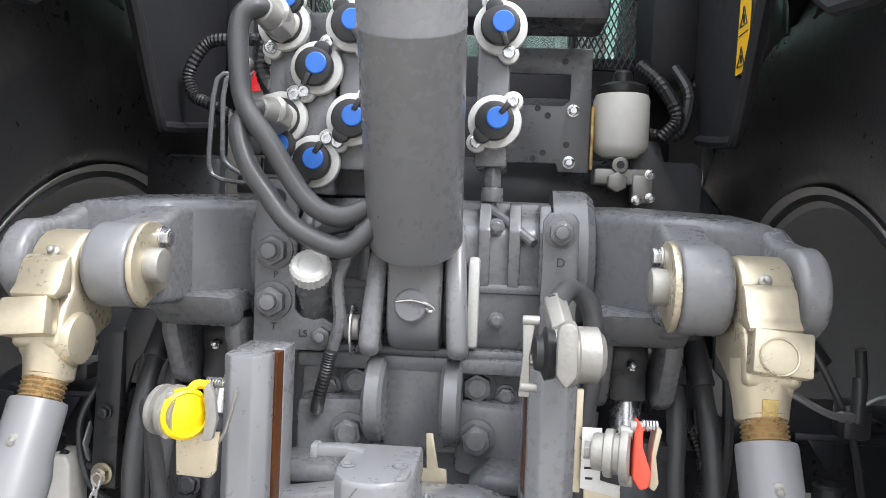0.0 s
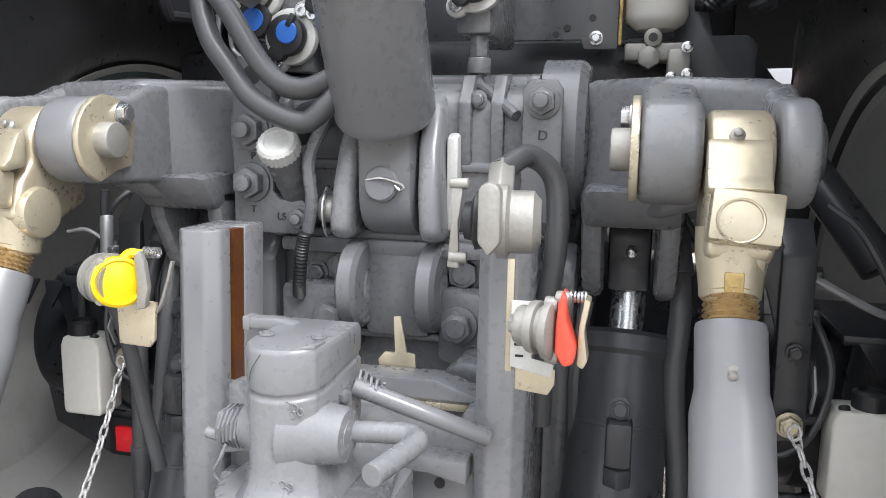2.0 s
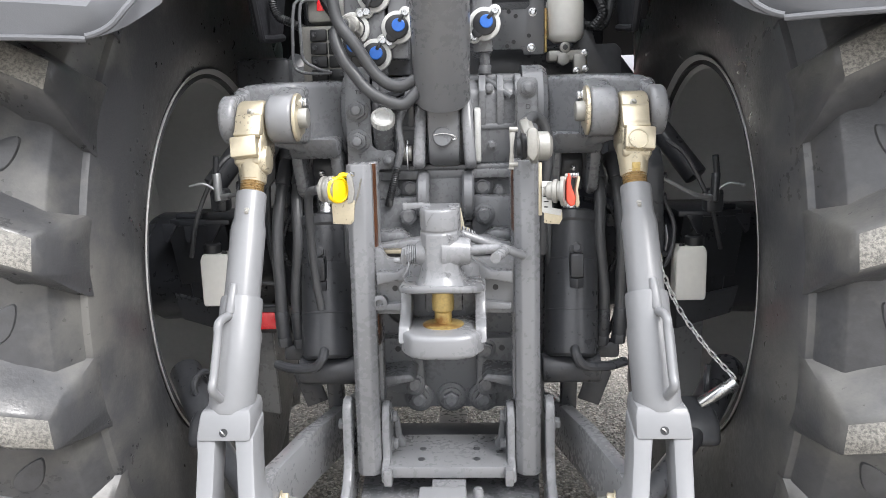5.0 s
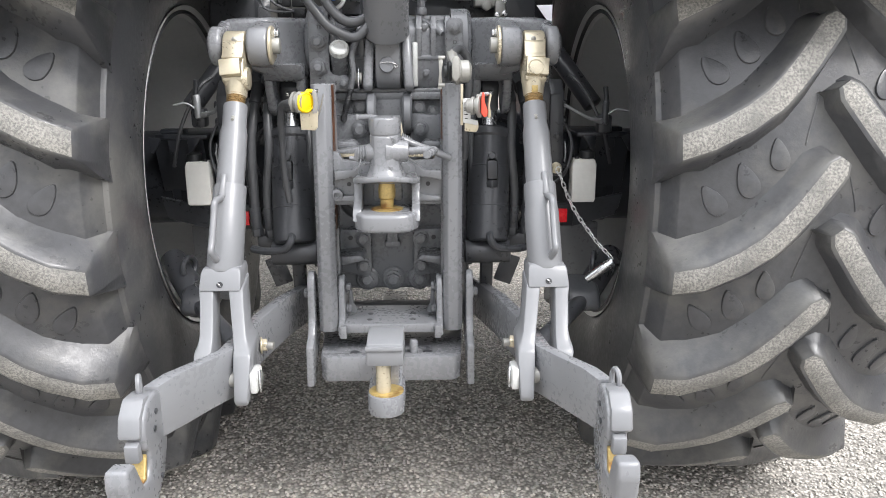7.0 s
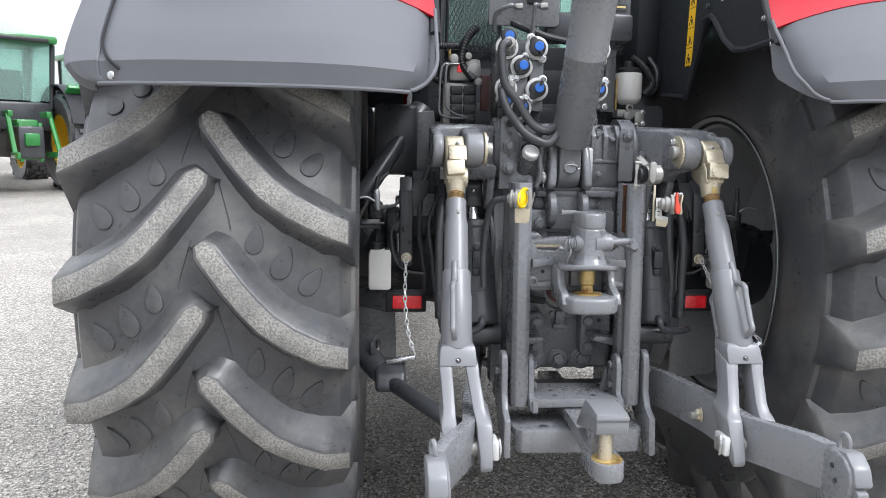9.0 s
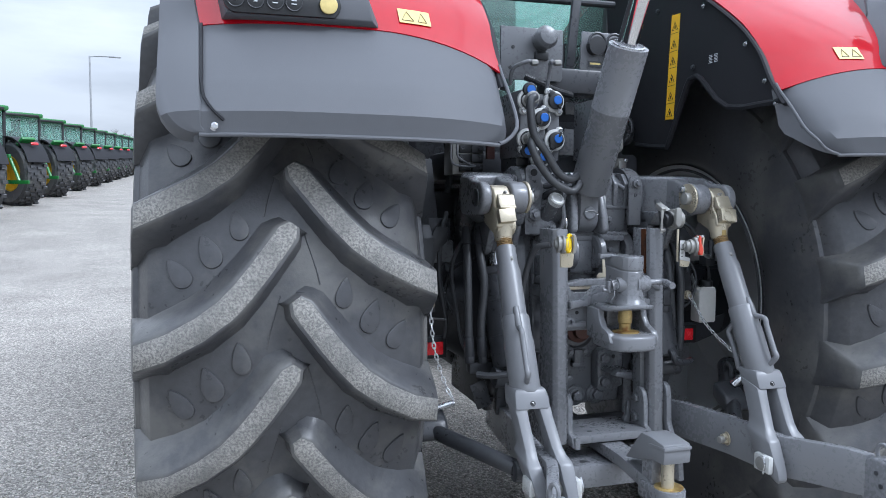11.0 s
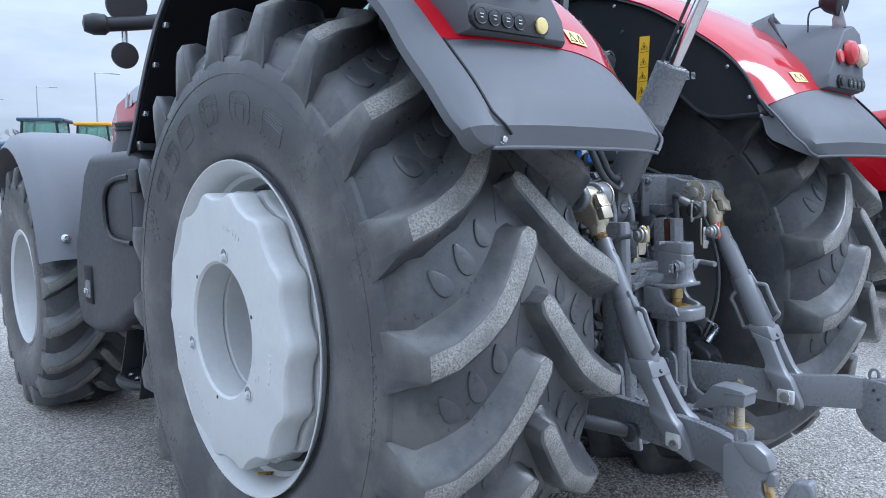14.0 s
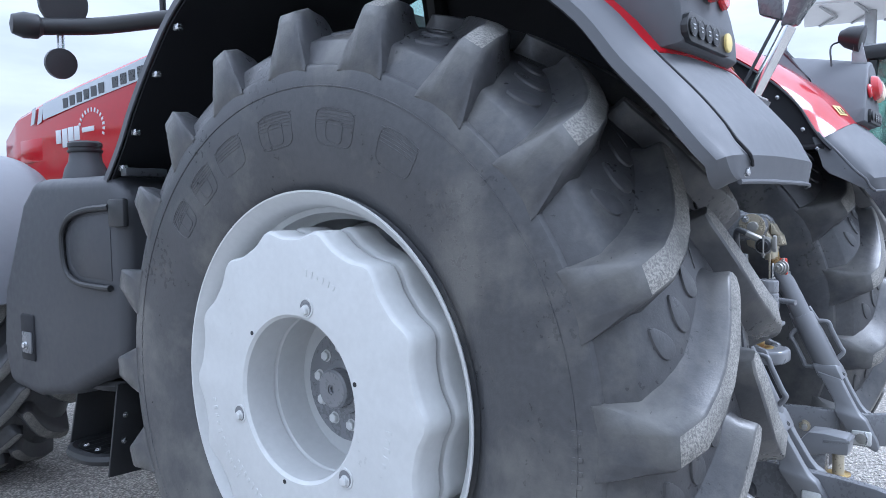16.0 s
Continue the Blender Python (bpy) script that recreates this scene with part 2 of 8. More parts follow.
RUST = material("rusty_slide_face", (0.085, 0.030, 0.009), 0.34, 0, 0.5, 18, 0.4, 120, dirt=(0.035, 0.014, 0.007), dirt_at=0.5, dirt_scale=14)
STICKER = material("yellow_sticker", (0.85, 0.50, 0.01), 0.4, 0, 0.05, 8)
INK = material("black_ink", (0.012, 0.012, 0.012), 0.5, 0, 0.05, 8)
PALE = material("pale_print", (0.62, 0.64, 0.66), 0.45, 0, 0.06, 12)
STRIPE = material("silver_grey_stripe", (0.50, 0.53, 0.56), 0.35, 0.2, 0.04, 5)
GLASS = glass_material("green_tinted_glass", (0.55, 0.78, 0.70))
GREEN = material("green_paint", (0.02, 0.17, 0.03), 0.35, 0, 0.12, 5, coat=0.5)
YELLOWRIM = material("yellow_rim_paint", (0.75, 0.50, 0.02), 0.4, 0, 0.1, 5)
BLUEPAINT = material("dark_teal_paint", (0.03, 0.075, 0.12), 0.3, 0, 0.1, 5, coat=0.5)
YELLOWPAINT = material("machine_yellow_paint", (0.72, 0.36, 0.01), 0.35, 0, 0.1, 5, coat=0.4)
GALV = material("galvanised_steel", (0.40, 0.41, 0.42), 0.5, 0.6, 0.15, 6)
BARK = material("grey_bark", (0.14, 0.125, 0.115), 0.9, 0, 0.25, 4, 0.4, 30)
TWIG = material("bare_twigs", (0.20, 0.185, 0.175), 0.9, 0, 0.25, 4)
FARWALL = material("far_wall_cladding", (0.24, 0.27, 0.31), 0.7, 0, 0.1, 0.6)
SIGNWHITE = material("white_sign_panel", (0.72, 0.73, 0.75), 0.5, 0, 0.05, 2)
CREAM = material("cream_yellow_plastic", (0.72, 0.58, 0.22), 0.4)
GRAVEL = gravel_material()


def chippings_material():
    """Loose stones, each with a tone of its own."""
    m = bpy.data.materials.new("loose_chippings")
    m.use_nodes = True
    n, l = m.node_tree.nodes, m.node_tree.links
    b = n["Principled BSDF"]
    geo = n.new("ShaderNodeNewGeometry")
    ramp = n.new("ShaderNodeValToRGB")
    el = ramp.color_ramp.elements
    el[0].position, el[0].color = 0.0, (0.36, 0.343, 0.315, 1)
    el[1].position, el[1].color = 1.0, (0.70, 0.66, 0.60, 1)
    el.new(0.6).color = (0.49, 0.468, 0.43, 1)
    l.new(geo.outputs["Random Per Island"], ramp.inputs[0])
    l.new(ramp.outputs[0], b.inputs["Base Color"])
    b.inputs["Roughness"].default_value = 0.85
    return m


CHIPPINGS = chippings_material()


# ---- mesh helpers ----
def rot_to(direction):
    """A rotation that carries +z onto the direction."""
    return Vector(direction).normalized().to_track_quat("Z", "Y").to_matrix().to_4x4()


def merge(bm, tmp, bevel=0.0, segments=2, angle=25, mat=0):
    """Rounds the sharp edges of tmp and adds it to bm."""
    bmesh.ops.recalc_face_normals(tmp, faces=tmp.faces)
    if bevel:
        sharp = [e for e in tmp.edges if len(e.link_faces) == 2 and e.calc_face_angle(0) > radians(angle)]
        bmesh.ops.bevel(tmp, geom=sharp, offset=bevel, segments=segments, profile=0.5, affect="EDGES", clamp_overlap=True)
    for f in tmp.faces:
        f.material_index = mat
    me = bpy.data.meshes.new("tmp")
    tmp.to_mesh(me)
    tmp.free()
    bm.from_mesh(me)
    bpy.data.meshes.remove(me)
    return bm


def box(centre, size, bevel=0.004, turn=None, bm=None, mat=0, segments=2):
    bm = bm or bmesh.new()
    t = bmesh.new()
    bmesh.ops.create_cube(t, size=1.0)
    m = Matrix.Translation(centre) @ (turn or Matrix()) @ Matrix.Diagonal((*size, 1))
    bmesh.ops.transform(t, matrix=m, verts=t.verts)
    return merge(bm, t, bevel, segments, mat=mat)


def cyl(p0, p1, r0, r1=None, seg=24, bevel=0.0, bm=None, mat=0):
    bm = bm or bmesh.new()
    t = bmesh.new()
    p0, p1 = Vector(p0), Vector(p1)
    bmesh.ops.create_cone(t, cap_ends=True, segments=seg, radius1=r0, radius2=r0 if r1 is None else r1, depth=(p1 - p0).length)
    bmesh.ops.transform(t, matrix=Matrix.Translation((p0 + p1) / 2) @ rot_to(p1 - p0), verts=t.verts)
    return merge(bm, t, bevel, angle=50, mat=mat)


def lathe(profile, origin, axis, seg=32, bm=None, mat=0, closed=False, scallop=None):
    """Turns a profile of (radius, height along the axis) round the axis. scallop(angle, radius): a change of the radius."""
    bm = bm or bmesh.new()
    t = bmesh.new()
    m = Matrix.Translation(origin) @ rot_to(axis)
    rings = []
    for r, h in profile:
        ring = []
        for i in range(seg):
            a = 2 * math.pi * i / seg
            q = r + (scallop(a, r) if scallop else 0)
            ring.append(t.verts.new(m @ Vector((q * math.cos(a), q * math.sin(a), h))))
        rings.append(ring)
    pairs = list(zip(rings, rings[1:])) + ([(rings[-1], rings[0])] if closed else [])
    for a, b in pairs:
        for i in range(seg):
            t.faces.new((a[i], a[(i + 1) % seg], b[(i + 1) % seg], b[i]))
    if not closed:
        if profile[0][0] > 1e-4:
            t.faces.new(rings[0])
        if profile[-1][0] > 1e-4:
            t.faces.new(rings[-1])
    bmesh.ops.remove_doubles(t, verts=t.verts, dist=1e-5)
    return merge(bm, t, mat=mat)


def prism(points, lo, hi, plane="yz", bevel=0.004, bm=None, mat=0, segments=2, shift=None):
    """A flat plate: the outline in the plane, from lo to hi along the third axis. shift(p): moves the finished corners."""
    bm = bm or bmesh.new()
    t = bmesh.new()
    place = {"yz": lambda a, b, c: (c, a, b), "xz": lambda a, b, c: (a, c, b), "xy": lambda a, b, c: (a, b, c)}[plane]
    low = [t.verts.new(place(a, b, lo)) for a, b in points]
    high = [t.verts.new(place(a, b, hi)) for a, b in points]
    n = len(points)
    t.faces.new(low)
    t.faces.new(high)
    for i in range(n):
        t.faces.new((low[i], low[(i + 1) % n], high[(i + 1) % n], high[i]))
    if shift:
        for v in t.verts:
            v.co = Vector(shift(v.co))
    return merge(bm, t, bevel, segments, mat=mat)


def spline(points, steps=6, closed=False):
    """A smooth line through the points (Catmull-Rom)."""
    p = [Vector(q) for q in points]
    n = len(p)
    if n == 2:
        return p
    out = []
    for i in range(n if closed else n - 1):
        a = p[(i - 1) % n] if closed or i > 0 else p[0] * 2 - p[1]
        b, c = p[i], p[(i + 1) % n]
        d = p[(i + 2) % n] if closed or i < n - 2 else p[-1] * 2 - p[-2]
        for k in range(steps):
            u = k / steps
            out.append(0.5 * (2 * b + (c - a) * u + (2 * a - 5 * b + 4 * c - d) * u * u + (3 * b - a - 3 * c + d) * u ** 3))
    if not closed:
        out.append(p[-1])
    return out


def tube(points, r, seg=10, steps=6, closed=False, bm=None, mat=0, ribs=0.0, smooth=True, flat=1.0):
    """A hose, pipe or bent bar along the points. ribs: alternate rings this much wider, as on a corrugated sleeve."""
    bm = bm or bmesh.new()
    t = bmesh.new()
    line = spline(points, steps, closed) if smooth else [Vector(q) for q in points]
    n = len(line)
    rings, ref = [], None
    for i, p in enumerate(line):
        if closed:
            d = line[(i + 1) % n] - line[i - 1]
        else:
            d = line[min(i + 1, n - 1)] - line[max(i - 1, 0)]
        d.normalize()
        if ref is None:
            ref = Vector((0, 0, 1)) if abs(d.z) < 0.9 else Vector((1, 0, 0))
        u = (ref - d * ref.dot(d)).normalized()
        ref = u
        v = d.cross(u)
        q = r + (ribs if i % 2 else 0)
        rings.append([t.verts.new(p + (u * math.cos(2 * math.pi * k / seg) * flat + v * math.sin(2 * math.pi * k / seg)) * q) for k in range(seg)])
    for i in range(n if closed else n - 1):
        a, b = rings[i], rings[(i + 1) % n]
        for k in range(seg):
            t.faces.new((a[k], a[(k + 1) % seg], b[(k + 1) % seg], b[k]))
    if not closed:
        t.faces.new(rings[0])
        t.faces.new(rings[-1])
    return merge(bm, t, mat=mat)


def loft(sections, bm=None, mat=0, bevel=0.0, cap=True, segments=2):
    """Joins rings of equal count into one skin."""
    bm = bm or bmesh.new()
    t = bmesh.new()
    rings = [[t.verts.new(p) for p in s] for s in sections]
    n = len(rings[0])
    for a, b in zip(rings, rings[1:]):
        for i in range(n):
            t.faces.new((a[i], a[(i + 1) % n], b[(i + 1) % n], b[i]))
    if cap:
        t.faces.new(rings[0])
        t.faces.new(rings[-1])
    return merge(bm, t, bevel, segments, mat=mat)


def sheet(grid, thickness=0.004, bm=None, mat=0):
    """A thin shell over rows of points."""
    bm = bm or bmesh.new()
    t = bmesh.new()
    rows = [[t.verts.new(p) for p in row] for row in grid]
    for a, b in zip(rows, rows[1:]):
        for i in range(len(a) - 1):
            t.faces.new((a[i], a[i + 1], b[i + 1], b[i]))
    bmesh.ops.recalc_face_normals(t, faces=t.faces)
    bmesh.ops.solidify(t, geom=list(t.faces), thickness=thickness)
    return merge(bm, t, mat=mat)


def finish(bm, name, mats, angle=32):
    me = bpy.data.meshes.new(name)
    bm.to_mesh(me)
    bm.free()
    for m in mats if isinstance(mats, (list, tuple)) else [mats]:
        me.materials.append(m)
    me.shade_smooth()
    me.set_sharp_from_angle(angle=radians(angle))
    return me


def part(name, bm, mats, parent, label="", angle=32):
    ob = new(name, finish(bm, name, mats, angle))
    ob.parent = parent
    return tagged(ob, label)


def piece(name, mesh, parent, m, label=""):
    """One more object on a shared mesh."""
    ob = new(name, mesh)
    ob.parent = parent
    ob.matrix_basis = m
    return tagged(ob, label)


def thing(name, label, category, m=None, group="", kind=""):
    ob = new(name)
    ob.empty_display_size = 0.1
    if m is not None:
        ob.matrix_basis = m
    return tagged(ob, label, category, group, kind)


def hex_mesh(name, mat):
    """A hex bolt head of 10 mm radius on its washer, looking along +z."""
    bm = cyl((0, 0, 0), (0, 0, 0.0022), 0.0125, seg=20, bevel=0.0005)
    cyl((0, 0, 0.0022), (0, 0, 0.0095), 0.0100, seg=6, bevel=0.0009, bm=bm)
    cyl((0, 0, 0.0095), (0, 0, 0.0103), 0.0072, 0.0060, seg=14, bm=bm)
    return finish(bm, name, mat)


BOLT = {k: hex_mesh("bolt_" + k, m) for k, m in (("cast", CAST), ("grey", GREY), ("silver", SILVER), ("steel", STEEL), ("zinc", ZINC), ("wheel", WHEEL), ("dark", BLACKGREY))}


def bolt(parent, at, normal, r, kind="cast", label="", spin=0):
    return piece("bolt", BOLT[kind], parent, Matrix.Translation(at) @ rot_to(normal) @ pose(0, 0, 0, 0, 0, spin) @ Matrix.Scale(r / 0.01, 4), label)


def nut_stud(parent, at, normal, r, kind="grey"):
    """A hex nut with the stud standing out of it."""
    b = bolt(parent, at, normal, r, kind)
    n = Vector(normal).normalized()
    a = Vector(at) + n * r * 0.95
    ob = part("stud", cyl(a, a + n * r * 0.55, r * 0.52, seg=16, bevel=r * 0.1), CAST, parent)
    return b


def arc(cx, cy, r, a0, a1, n=8):
    return [(cx + r * math.cos(radians(a0 + (a1 - a0) * i / n)), cy + r * math.sin(radians(a0 + (a1 - a0) * i / n))) for i in range(n + 1)]


def letters(text, at, size, right, up, mat, parent, name="lettering", depth=0.0006):
    """Raised or printed letters in Blender's own font."""
    cu = bpy.data.curves.new(name, "FONT")
    cu.body, cu.size, cu.extrude, cu.align_x, cu.align_y = text, size, depth, "CENTER", "CENTER"
    tmp = bpy.data.objects.new("tmp", cu)
    scene.collection.objects.link(tmp)
    dg = bpy.context.evaluated_depsgraph_get()
    me = bpy.data.meshes.new_from_object(tmp.evaluated_get(dg))
    bpy.data.objects.remove(tmp)
    me.materials.clear()
    me.materials.append(mat)
    r, u = Vector(right).normalized(), Vector(up).normalized()
    u = (u - r * u.dot(r)).normalized()
    n = r.cross(u)
    m = Matrix((( *r, 0), (*u, 0), (*n, 0), (0, 0, 0, 1))).transposed()
    return piece(name, me, parent, Matrix.Translation(at) @ m)


# ---- ground ----
def ground_height(x, y):
    """Level under the tractor, rising very gently towards the far end of the yard."""
    d = math.hypot(x, y)
    return 0.0 if d < 5 else 0.037 * (d - 5) * min(1, (d - 5) / 5)


def make_ground():
    t = bmesh.new()
    radii = [0, 1.5, 3, 5, 7, 8, 9.5, 11, 13, 16, 20, 26, 34, 46, 62, 90, 130, 200, 320, 520, 900]
    rings = []
    for r in radii[1:]:
        rings.append([t.verts.new((r * math.cos(2 * math.pi * i / 72), r * math.sin(2 * math.pi * i / 72), ground_height(r, 0))) for i in range(72)])
    c = t.verts.new((0, 0, 0))
    for i in range(72):
        t.faces.new((c, rings[0][i], rings[0][(i + 1) % 72]))
    for a, b in zip(rings, rings[1:]):
        for i in range(72):
            t.faces.new((a[i], b[i], b[(i + 1) % 72], a[(i + 1) % 72]))
    return tagged(new("ground", finish(merge(bmesh.new(), t), "ground", GRAVEL)), "grey gravel chippings over a wide machinery yard", "ground", kind="structure")


make_ground()


def make_chippings(count):
    """Loose stones lying on the yard round the tractor, thinning out away from it."""
    rng = np.random.default_rng(5)
    ang = rng.uniform(0, 2 * np.pi, count)
    rad = 4.2 * np.sqrt(rng.uniform(0, 1, count)) * rng.uniform(0.45, 1, count) ** 0.5
    cx, cy = -0.7 + rad * np.cos(ang), -1.0 + rad * np.sin(ang) * 0.8
    size = rng.uniform(0.004, 0.0085, count)
    base = np.array([(1, 0, 0), (0, 1, 0), (-1, 0, 0), (0, -1, 0), (0, 0, 1), (0, 0, -0.6)], dtype=np.float64)
    verts = base[None] * (size[:, None, None] * rng.uniform(0.65, 1.2, (count, 6, 1)))
    verts += rng.normal(0, 0.18, (count, 6, 3)) * size[:, None, None]
    spin = rng.uniform(0, 2 * np.pi, count)
    c, s = np.cos(spin)[:, None], np.sin(spin)[:, None]
    x, y = verts[:, :, 0] * c - verts[:, :, 1] * s, verts[:, :, 0] * s + verts[:, :, 1] * c
    co = np.stack([x + cx[:, None], y + cy[:, None], verts[:, :, 2] * 0.8 + (size * 0.25)[:, None]], axis=2)
    tri = np.array([(0, 1, 4), (1, 2, 4), (2, 3, 4), (3, 0, 4), (1, 0, 5), (2, 1, 5), (3, 2, 5), (0, 3, 5)])
    faces = (tri[None] + 6 * np.arange(count)[:, None, None]).reshape(-1)
    me = bpy.data.meshes.new("gravel_stones")
    me.vertices.add(count * 6)
    me.vertices.foreach_set("co", co.reshape(-1))
    me.loops.add(len(faces))
    me.loops.foreach_set("vertex_index", faces.astype(np.int32))
    me.polygons.add(count * 8)
    me.polygons.foreach_set("loop_start", np.arange(0, count * 24, 3, dtype=np.int32))
    me.update(calc_edges=True)
    me.validate()
    me.materials.append(CHIPPINGS)
    return tagged(new("gravel_stones", me), "loose grey stone chippings scattered over the yard", "gravel", kind="stuff")


make_chippings(90000)

# ---- the tractor ----
tractor = thing("tractor", "large red and grey farm tractor parked on gravel", "tractor", pose(0, 0, 0, -1.2, 0, 0))

# -- wheels --
TYRE = [(0.0, 0.983), (0.10, 0.980), (0.20, 0.964), (0.27, 0.942), (0.318, 0.918), (0.322, 0.913), (0.345, 0.862), (0.3465, 0.856), (0.352, 0.8535), (0.3575, 0.850), (0.3605, 0.843), (0.363, 0.81), (0.366, 0.77),
        (0.364, 0.70), (0.356, 0.63), (0.342, 0.575), (0.328, 0.548), (0.316, 0.534)]
LUG_LINE = [(0.0, 0.0), (0.014, 1.1), (0.03, 2.4), (0.075, 5.8), (0.11, 8.2), (0.15, 10.6), (0.207, 12.9), (0.28, 15.0), (0.345, 16.3)]


def carcass(d, profile):
    d = abs(d)
    for (a, ra), (b, rb) in zip(profile, profile[1:]):
        if d <= b:
            return ra + (rb - ra) * (d - a) / max(b - a, 1e-6)
    return profile[-1][1]


def lug_mesh(name, side, top, line, half, profile, scale=1.0):
    """One bar of the tread, from the middle of the tyre to its shoulder on the given side, its nose at angle 0."""
    t = bmesh.new()
    pts = [(d * scale, -radians(f) * top) for d, f in line]
    rows = []
    for i, (u, v) in enumerate(pts):
        a, b = pts[max(i - 1, 0)], pts[min(i + 1, len(pts) - 1)]
        tu, tv = b[0] - a[0], b[1] - a[1]
        tl = math.hypot(tu, tv)
        tu, tv = tu / tl, tv / tl
        nu, nv = -tv, tu
        if nv < 0:
            nu, nv = -nu, -nv
        w = half * (1.0 + 0.18 * i / (len(pts) - 1)) * (0.55 if i == 0 else 1.0)
        h = top - (0.018 * (u / (0.345 * scale)) ** 2 + 0.020 * max(0.0, (u / scale - 0.285) / 0.06) ** 2) * scale
        q = i / (len(pts) - 1)
        spread_up, spread_dn = 0.046 + 0.006 * q * q, 0.016 + 0.036 * q * q
        row = []
        for off, lift in ((w + spread_up, 0.0), (w + spread_up * (0.30 + 0.28 * q * q), 0.45), (w + 0.003, 0.93), (w - 0.005, 1.0), (-w + 0.005, 1.0), (-w - 0.003, 0.93),
                          (-w - spread_dn * (0.4 + 0.2 * q * q), 0.4), (-w - spread_dn, 0.0)):
            f = min(1.0, max(0.0, (u / scale - 0.18) / 0.10))
            uu, vv = min(u + nu * off * scale * (1 - f), 0.345 * scale), v + (nv * (1 - f) + f / max(nv, 0.5)) * off * scale
            base = carcass(min(uu, 0.345 * scale), profile) - 0.006
            row.append((uu, vv, base + (h - base) * lift))
        rows.append(row)
    u, v = pts[-1]
    lifts = (0, 0.45, 0.93, 1, 1, 0.93, 0.4, 0)
    k = top / 1.035
    end = [((0.3590 - 0.0075 * lift) * scale, vv - 0.002, (0.853 + 0.118 * lift) * k) for (uu, vv, r), lift in zip(rows[-1], lifts)]
    rows.append(end)
    rows.append([(0.3640 * scale, v + (vv - v) * 1.02 - 0.003, (0.838 + 0.012 * lift) * k) for (uu, vv, r), lift in zip(end, lifts)])
    rows.append([(0.354 * scale, v + (vv - v) * 1.02 - 0.004, (0.828 + 0.002 * lift) * k) for (uu, vv, r), lift in zip(end, lifts)])
    nose = [(uu - 0.012 * scale * (1 if 2 <= k <= 5 else 1.8), vv + 0.006, r - (0.004 if 2 <= k <= 5 else 0)) for k, (uu, vv, r) in enumerate(rows[0])]
    rows.insert(0, [(uu, vv, min(r, carcass(0, profile) - 0.004)) for uu, vv, r in nose])
    grid = [[t.verts.new((side * uu, -r * math.cos(vv / top), r * math.sin(vv / top))) for uu, vv, r in row] for row in rows]
    for i, (a, b) in enumerate(zip(grid, grid[1:])):
        for k in range(7):
            f = t.faces.new((a[k], a[k + 1], b[k + 1], b[k]))
            f.material_index = 1 if k == 3 and 0 < i < len(grid) - 4 else 0
    t.faces.new(grid[-1])
    bmesh.ops.recalc_face_normals(t, faces=t.faces)
    return finish(t, name, [RUBBER, WORN], 50)


def drop_mesh(name, side, profile, scale=1.0):
    """Three raised tear-drop pads between two bars, and the fine mould lines beside them."""
    bm = bmesh.new()

    def at(d, v, lift):
        r = carcass(d * scale, profile) + lift
        return (side * d * scale, -r * math.cos(v / 0.98), r * math.sin(v / 0.98))

    for d, ang, size, lean in ((0.120, -17.2, 1.0, 10), (0.186, -20.6, 1.15, 22), (0.254, -23.4, 1.08, 34)):
        rings = []
        for grow, lift in ((1.06, -0.002), (1.0, 0.0045), (0.90, 0.0052)):
            ring = []
            for k in range(20):
                a = 2 * math.pi * k / 20
                px, py = 0.019 * size * grow * math.sin(a) * (1 - 0.45 * math.cos(a)), 0.036 * size * grow * math.cos(a)
                c, s = math.cos(radians(lean)), math.sin(radians(lean))
                ring.append(bm.verts.new(at(d + px * c + py * s, radians(ang) * 0.98 - px * s + py * c, lift)))
            rings.append(ring)
        for lo, hi in zip(rings, rings[1:]):
            for k in range(20):
                bm.faces.new((lo[k], lo[(k + 1) % 20], hi[(k + 1) % 20], hi[k]))
        bm.faces.new(rings[-1])
    bmesh.ops.recalc_face_normals(bm, faces=bm.faces)
    for line in (((0.205, -29.0), (0.25, -29.6), (0.30, -30.0), (0.335, -30.2)), ((0.03, -9.0), (0.055, -14.0), (0.062, -16.0))):
        tube([at(d, radians(g) * 0.98, 0.0003) for d, g in line], 0.0018, 5, 2, bm=bm)
    return finish(bm, name, RUBBER, 40)


LUGS = {s: lug_mesh("tread_bar", s, 1.035, LUG_LINE, 0.0275, TYRE) for s in (-1, 1)}
DROPS = {s: drop_mesh("tread_mark", s, TYRE) for s in (-1, 1)}


def wheel_weight(parent, s, h0, h1, r, bore):
    """A scalloped cast weight bolted to the wheel."""
    wave = lambda a, q: (0.0125 * math.cos(14 * a) + 0.003 * math.cos(28 * a) if q > 0.33 else 0.0)
    prof = [(bore, h0), (r - 0.012, h0), (r, h0 + 0.014), (r, h1 - 0.018), (r - 0.003, h1 - 0.008), (r - 0.009, h1 - 0.002), (r - 0.018, h1), (bore + 0.008, h1), (bore, h1 - 0.008)]
    return part("wheel_weight", lathe(prof, (0, 0, 0), (s, 0, 0), 168, closed=True, scallop=wave), WHEEL, parent, "silver scalloped cast wheel weight")


